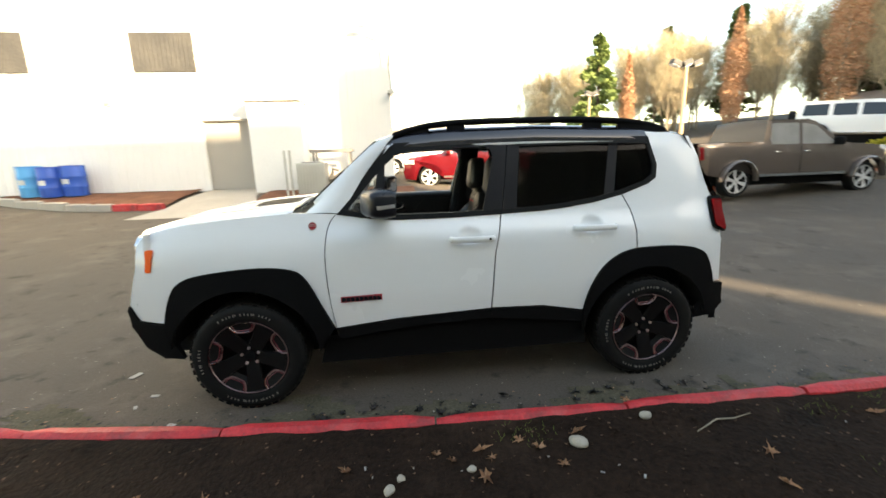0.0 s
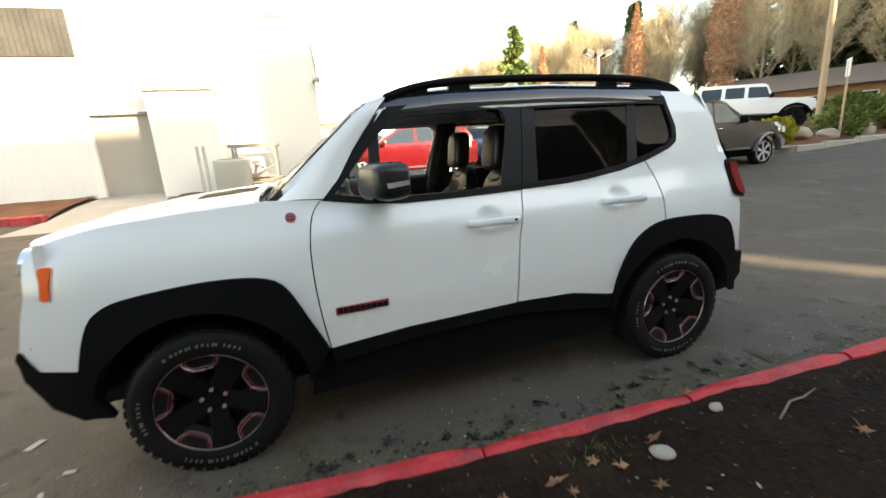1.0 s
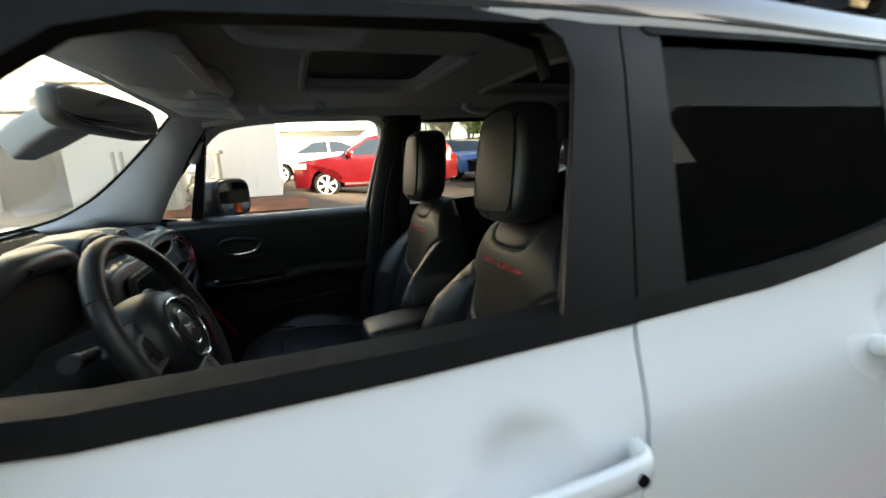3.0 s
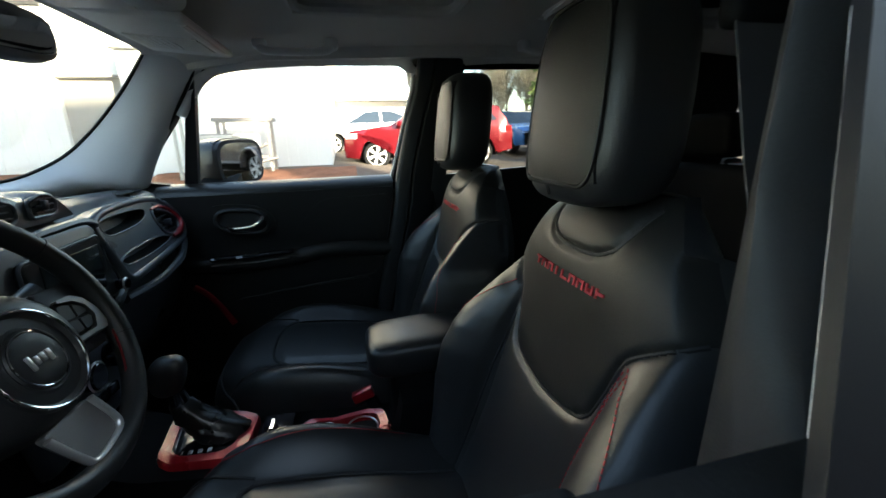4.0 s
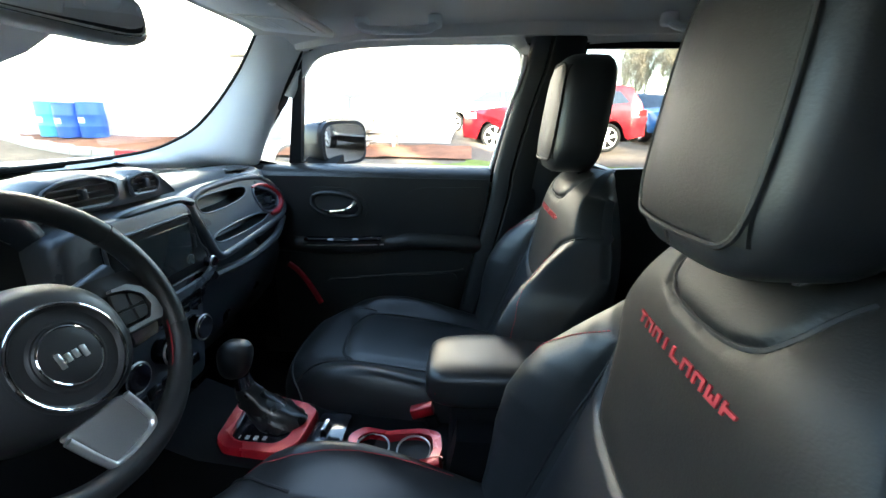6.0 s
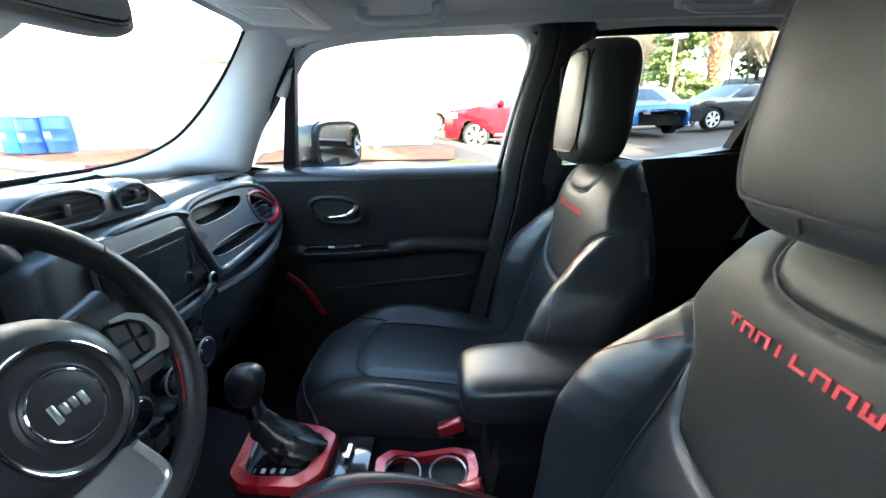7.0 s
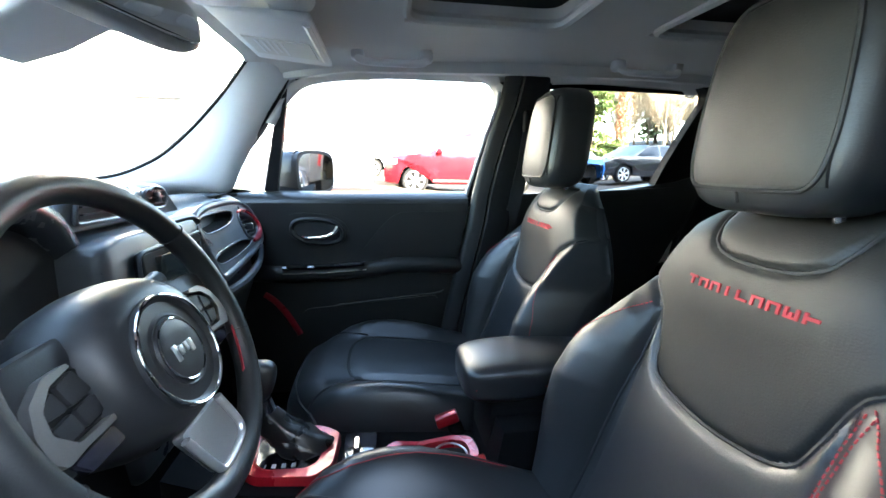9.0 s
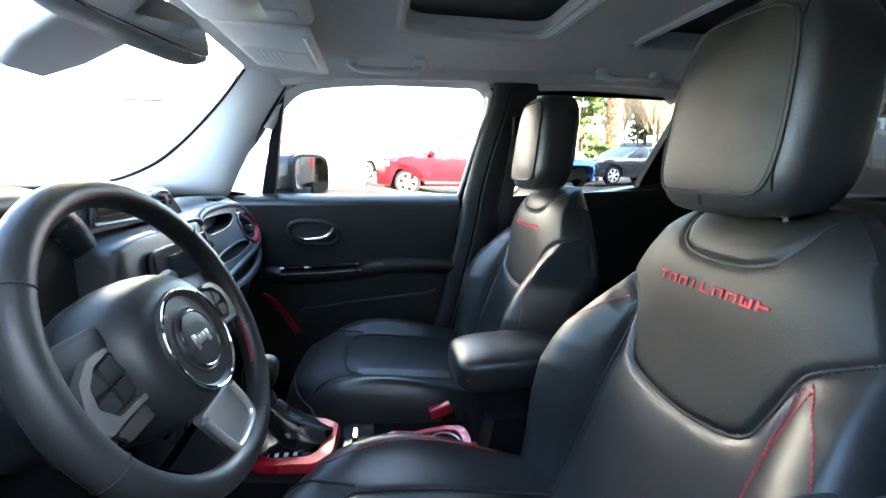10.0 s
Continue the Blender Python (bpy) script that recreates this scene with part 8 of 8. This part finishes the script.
for b, x, y, k, a in ((b1, 27.2, 36, 1.0, 50), (b2, 23.5, 38, 0.9, 120), (b1, 35.8, 24.6, 1.1, 200), (b2, 38.5, 22, 1.0, 30), (b1, 33, 33, 1.0, 300), (b2, 37, 28, 1.1, 80), (b1, 41, 19, 0.95, 20), (b2, 30, 38, 0.9, 10),
                      (b2, 42, 14.5, 0.9, 220), (b1, 44, 11, 0.8, 100), (b2, 20.5, 42, 0.8, 140), (b1, 26, 42, 0.9, 170), (b2, 40, 25, 1.1, 260), (b1, 16, 44, 0.7, 30)):
    copy_thing(b, root(x, y) @ Matrix.Rotation(radians(a), 4, "Z") @ Matrix.Scale(k, 4))


# the wood goes on behind them
wood = random.Random(77)
for i in range(44):
    q = i / 43
    x, y = 17 + 41 * q + wood.uniform(-2, 2), 50 - 30 * q + wood.uniform(-3, 3)
    copy_thing(wood.choice((b1, b2, b1, b2, firs) if q > 0.62 else (b1, b2)), root(x, y) @ Matrix.Rotation(wood.uniform(0, 6.28), 4, "Z") @ Matrix.Scale(wood.uniform(0.8, 1.05), 4))


def shrub(x, y, z, w, h, material, label, seed, n=1500):
    s = thing("shrub", label, "shrub", "shrubs of the planting bed", m=pose(x, y, z))
    rng0 = random.Random(seed)
    stems = [tube([(0, 0, -0.1), (rng0.gauss(0, w * 0.15), rng0.gauss(0, w * 0.15), h * 0.6)], [0.03, 0.01], 5) for _ in range(6)]
    part("stems", merged(*stems), M["bark"], s)

    def place(r):
        a, q, f = r.uniform(0, 6.283), r.random() ** 0.45, r.random()
        k = math.sqrt(max(0, 1 - (f * 2 - 0.9) ** 2 / 1.25)) * (0.8 + 0.25 * math.sin(3 * a + seed))
        return (w * 0.5 * q * k * math.cos(a), w * 0.5 * q * k * math.sin(a), h * f + r.gauss(0, 0.03)), (math.cos(a) + r.gauss(0, 0.5), math.sin(a) + r.gauss(0, 0.5), r.uniform(0, 1.2))
    cloud_part("foliage", leaf_cloud(n, place, 0.13, seed), material, s)
    return s


solid("planting_bed", sheet_ground(lin(12.4, 24, 60), lin(6.2, 13, 34), lambda x, y: 0.12 + 0.50 * math.exp(-((x - 14.2) / 2.0) ** 2 - ((y - 8.9) / 1.5) ** 2) + 0.06 * noise.noise((x, y, 4)),
                                   lambda x, y: y > 6.7 - 0.06 * (x - 13.4) and x > 12.9 + 0.3 * math.sin(y) and y < 12.5), M["mulch"], "raised bark mulch bed with shrubs and rocks", "planting bed", "structure", smooth=80)
bk = thing("bed_kerb", "concrete kerb round the planting bed", "kerb", kind="structure")
KB = [(13.0, 9.4), (12.9, 8.0), (13.1, 7.1), (13.6, 6.65), (14.6, 6.5), (16, 6.42), (17.6, 6.35), (19.4, 6.22), (21.4, 6.1), (23.6, 5.98)]
for k, (p, q) in enumerate(zip(KB, KB[1:])):
    p, q = Vector(p), Vector(q)
    o = part("kerb_segment", kerb_piece((q - p).length - 0.02, 0.18, 0.20, seed=k), M["concrete"], bk)
    o.matrix_basis = pose(p.x, p.y, rise(*p), 0, 0, math.degrees(math.atan2(q.y - p.y, q.x - p.x)))
shrub(14.0, 7.5, rise(14, 7.5) + 0.15, 1.3, 0.8, M["gold"], "golden yellow low shrub beside the rocks", 1)
shrub(16.8, 7.3, rise(16.8, 7.3) + 0.1, 1.8, 0.9, M["shrub"], "green-brown shrub in the bed", 2)
shrub(18.6, 8.2, rise(18.6, 8.2) + 0.1, 2.4, 1.3, M["shrub"], "tall green-brown shrub in the bed", 3, 2200)
shrub(19.6, 7.0, rise(19.6, 7) + 0.1, 1.8, 0.8, M["gold"], "yellow-green low shrub in the bed", 4)
shrub(21.5, 8.0, rise(21.5, 8) + 0.1, 2.6, 1.2, M["shrub"], "green-brown shrub in the bed", 5, 2200)
for i in range(9):
    shrub(22.9 + 0.12 * i, 9.6 - 0.85 * i, rise(23, 9.6 - 0.85 * i), 1.15, 1.1 + 0.05 * (i % 3), M["shrub"], "clipped green hedge plant", 30 + i, 900)


def stone(c, r, seed, material, label, name="stone", group=""):
    bm = bmesh.new()
    bmesh.ops.create_icosphere(bm, subdivisions=3, radius=1)
    for v in bm.verts:
        n = 1 + 0.22 * noise.noise(v.co * 1.1 + Vector((seed, 0, 0))) + 0.06 * noise.noise(v.co * 3 + Vector((seed, 5, 0)))
        v.co = Vector((v.co.x * r[0] * n, v.co.y * r[1] * n, v.co.z * r[2] * n))
    return solid(name, bm, material, label, "rock", group=group, m=pose(*c, 0, 0, seed * 47), smooth=60)


rng = random.Random(8)
for i, (x, y) in enumerate(((13.6, 8.3), (14.3, 8.0), (15.0, 8.3), (15.5, 8.9), (13.5, 9.5), (13.4, 7.6), (14.7, 7.3), (17.4, 7.0), (15.9, 7.2))):
    stone((x, y, rise(x, y) + 0.22 + 0.25 * math.exp(-((x - 14.2) / 1.2) ** 2)), (rng.uniform(0.25, 0.5), rng.uniform(0.2, 0.4), rng.uniform(0.15, 0.3)), i + 1, M["rock"], "tan landscape rock in the planting bed", "landscape_rock", "rocks of the mound")

# ---- litter and stones by the kerb ----
def bed_z(x, y):
    return rise(x, y) + dirt_z(x, y)


for i, (x, y, r) in enumerate(((0.50, -1.625, (0.048, 0.036, 0.026)), (0.925, -1.50, (0.034, 0.026, 0.02)), (-0.42, -1.80, (0.03, 0.022, 0.018)), (2.35, -1.62, (0.04, 0.026, 0.02)), (-0.37, -1.74, (0.02, 0.02, 0.014)), (-0.05, -1.72, (0.02, 0.018, 0.014)))):
    stone((x, y, bed_z(x, y) + r[2] * 0.5), r, i + 3, M["stone"], "smooth tan river stone on the dirt", "pebble", "pebbles on the dirt")


def leaf_mesh(seed):
    """A lobed, curled dead leaf."""
    rng = random.Random(seed)
    bm = bmesh.new()
    c = bm.verts.new((0, 0, 0.006))
    n, ring = 18, []
    for i in range(n):
        a = 2 * math.pi * i / n
        r = (0.052 if i % 3 == 0 else 0.024) * rng.uniform(0.75, 1.25) * (1.25 if i in (0, 9) else 1)
        ring.append(bm.verts.new((r * math.cos(a), r * math.sin(a) * 0.8, 0.030 * rng.random() ** 2 + 0.35 * r * rng.uniform(-0.1, 1))))
    for i in range(n):
        bm.faces.new((c, ring[i], ring[(i + 1) % n]))
    ext = bmesh.ops.extrude_face_region(bm, geom=bm.faces[:])
    bmesh.ops.translate(bm, verts=[v for v in ext["geom"] if isinstance(v, bmesh.types.BMVert)], vec=(0, 0, 0.0015))
    return mesh_of("dead_leaf", bm, M["leaf"], 60)


LEAVES = [leaf_mesh(i) for i in range(5)]
rng = random.Random(4)
spots = [(-1.62, -1.80), (-0.62, -1.68), (0.02, -1.60), (0.06, -1.66), (0.22, -1.56), (0.30, -1.62), (0.38, -1.74), (0.53, -1.55), (-1.2, -1.74), (-1.1, -1.80), (-0.2, -1.60), (0.88, -1.38), (-2.35, -1.40), (0.0, -1.78)]
spots += [(rng.uniform(-3.0, 4.0), rng.uniform(-2.9, -1.58)) for _ in range(46)]
for i, (x, y) in enumerate(spots):
    o = new("dead_leaf", LEAVES[i % 5])
    z = bed_z(x, y) if y < kerb_y(x) - 0.08 else 0.15
    o.matrix_basis = pose(x, y, z + 0.002, rng.uniform(-12, 12), rng.uniform(-12, 12), rng.uniform(0, 360)) @ Matrix.Scale(rng.uniform(0.45, 0.9) * (1.2 if i < 3 else 1), 4)
    tagged(o, "curled brown dead leaf on the dirt", "leaf", "dead leaves")
# leaves and grit washed under the car
for i in range(34):
    x, y = rng.uniform(-0.9, 1.6), -0.98 - abs(rng.gauss(0, 0.13))
    o = new("dead_leaf", LEAVES[i % 5])
    o.matrix_basis = pose(x, max(y, -1.27), 0.006, 0, 0, rng.uniform(0, 360)) @ Matrix.Scale(rng.uniform(0.3, 0.75), 4)
    o.material_slots[0].link = "OBJECT"
    o.material_slots[0].material = M["ducttape"]
    tagged(o, "dark wet leaf lying on the asphalt", "leaf", "wet leaves")
solid("twig", tube([(1.10, -1.66, bed_z(1.1, -1.66) + 0.012), (1.25, -1.60, bed_z(1.25, -1.6) + 0.015), (1.36, -1.585, bed_z(1.36, -1.585) + 0.01), (1.48, -1.56, bed_z(1.48, -1.56) + 0.012)], [0.003, 0.0045, 0.004, 0.002], 6), M["bark"], "thin dry twig on the dirt", "twig")
for i in range(14):
    x, y = rng.uniform(-0.6, 3.2), rng.uniform(-2.1, -1.6)
    w = rng.uniform(0.005, 0.012)
    solid("wood_chip", moved(box(-w, w, -w * 0.4, w * 0.4, 0, 0.005, 0.0015, 1), Matrix.Translation((0, 0, 0))), M["scrap"], "pale chip of litter on the dirt", "litter", group="litter chips", m=pose(x, y, bed_z(x, y) + 0.001, 0, 0, rng.uniform(0, 360)))
for i, (x, y) in enumerate(((-2.05, -0.75), (-2.0, -0.62), (-1.95, -1.02), (-2.6, -1.2), (-1.72, -0.98), (-2.3, -0.3))):
    w = rng.uniform(0.02, 0.045)
    solid("paper_scrap", box(-w, w, -w * 0.5, w * 0.5, 0, 0.006, 0.002, 1), M["scrap"], "pale scrap trodden into the asphalt", "litter", group="scraps on asphalt", m=pose(x, y, 0.001, 0, 0, rng.uniform(0, 360)))


def flakes(name, label, count, place, size, material, seed):
    """Small chips and leaf scraps lying about, too many to count."""
    r = random.Random(seed)
    verts, faces = [], []
    for _ in range(count):
        x, y, z = place(r)
        a, L = r.uniform(0, 6.283), size * r.uniform(0.35, 1.5)
        c, d, k = math.cos(a) * L, math.sin(a) * L, len(verts)
        w = r.uniform(0.25, 0.7)
        t = [r.uniform(0.0, 0.5) * L for _ in range(4)]
        verts += [(x - c, y - d, z + t[0]), (x + d * w, y - c * w, z + t[1]), (x + c, y + d, z + t[2]), (x - d * w, y + c * w, z + t[3])]
        faces.append((k, k + 1, k + 2, k + 3))
    me = bpy.data.meshes.new(name)
    me.from_pydata(verts, [], faces)
    me.materials.append(material)
    return tagged(new(name, me), label, "litter", kind="stuff")


def on_dirt(r):
    x = r.uniform(-3.6, 4.2)
    y = kerb_y(x) - 0.08 - 1.9 * r.random() ** 1.5
    return x, y, bed_z(x, y) + 0.002


def in_gutter(r):
    x = r.uniform(-3.4, 4.5)
    y = kerb_y(x) + 0.06 + abs(r.gauss(0, 0.16))
    return x, y, 0.008


def on_lot(r):
    x, y = r.uniform(-4.0, 5.0), r.uniform(-1.2, 2.2)
    return x, max(y, kerb_y(x) + 0.1), rise(x, max(y, kerb_y(x) + 0.1)) + 0.003


flakes("leaf_litter", "brown leaf scraps and bark chips on dirt", 1100, on_dirt, 0.008, M["dry_leaf"], 51)
flakes("dirt_crumbs", "dark crumbs of soil on the dirt strip", 5000, on_dirt, 0.012, M["dirt"], 52)
flakes("gutter_scraps", "dark wet leaf scraps in the gutter", 1500, in_gutter, 0.013, M["ducttape"], 53)
flakes("gutter_chips", "pale brown scraps in the gutter", 420, in_gutter, 0.008, M["leaf"], 54)
flakes("lot_grit", "fine grit lying on the asphalt", 1500, on_lot, 0.006, M["stone"], 55)


def tuft(x, y, n, seed):
    r = random.Random(seed)
    verts, faces = [], []
    for _ in range(n):
        px, py = x + r.gauss(0, 0.07), y + r.gauss(0, 0.04)
        z, h, a = bed_z(px, py), r.uniform(0.008, 0.026), r.uniform(0, 6.283)
        k = len(verts)
        verts += [(px - 0.002 * math.sin(a), py + 0.002 * math.cos(a), z), (px + 0.002 * math.sin(a), py - 0.002 * math.cos(a), z), (px + 0.02 * math.cos(a), py + 0.02 * math.sin(a), z + h)]
        faces.append((k, k + 1, k + 2))
    me = bpy.data.meshes.new("grass_tuft")
    me.from_pydata(verts, [], faces)
    me.materials.append(M["grass"])
    tagged(new("grass_tuft", me), "small green grass tuft by the kerb", "grass", "grass tufts", "stuff")


for i, (x, y) in enumerate(((0.20, -1.52), (0.28, -1.55), (1.9, -1.55), (2.6, -1.7), (-2.8, -1.6), (1.8, -2.0), (2.3, -1.52))):
    tuft(x, y, 34, i)
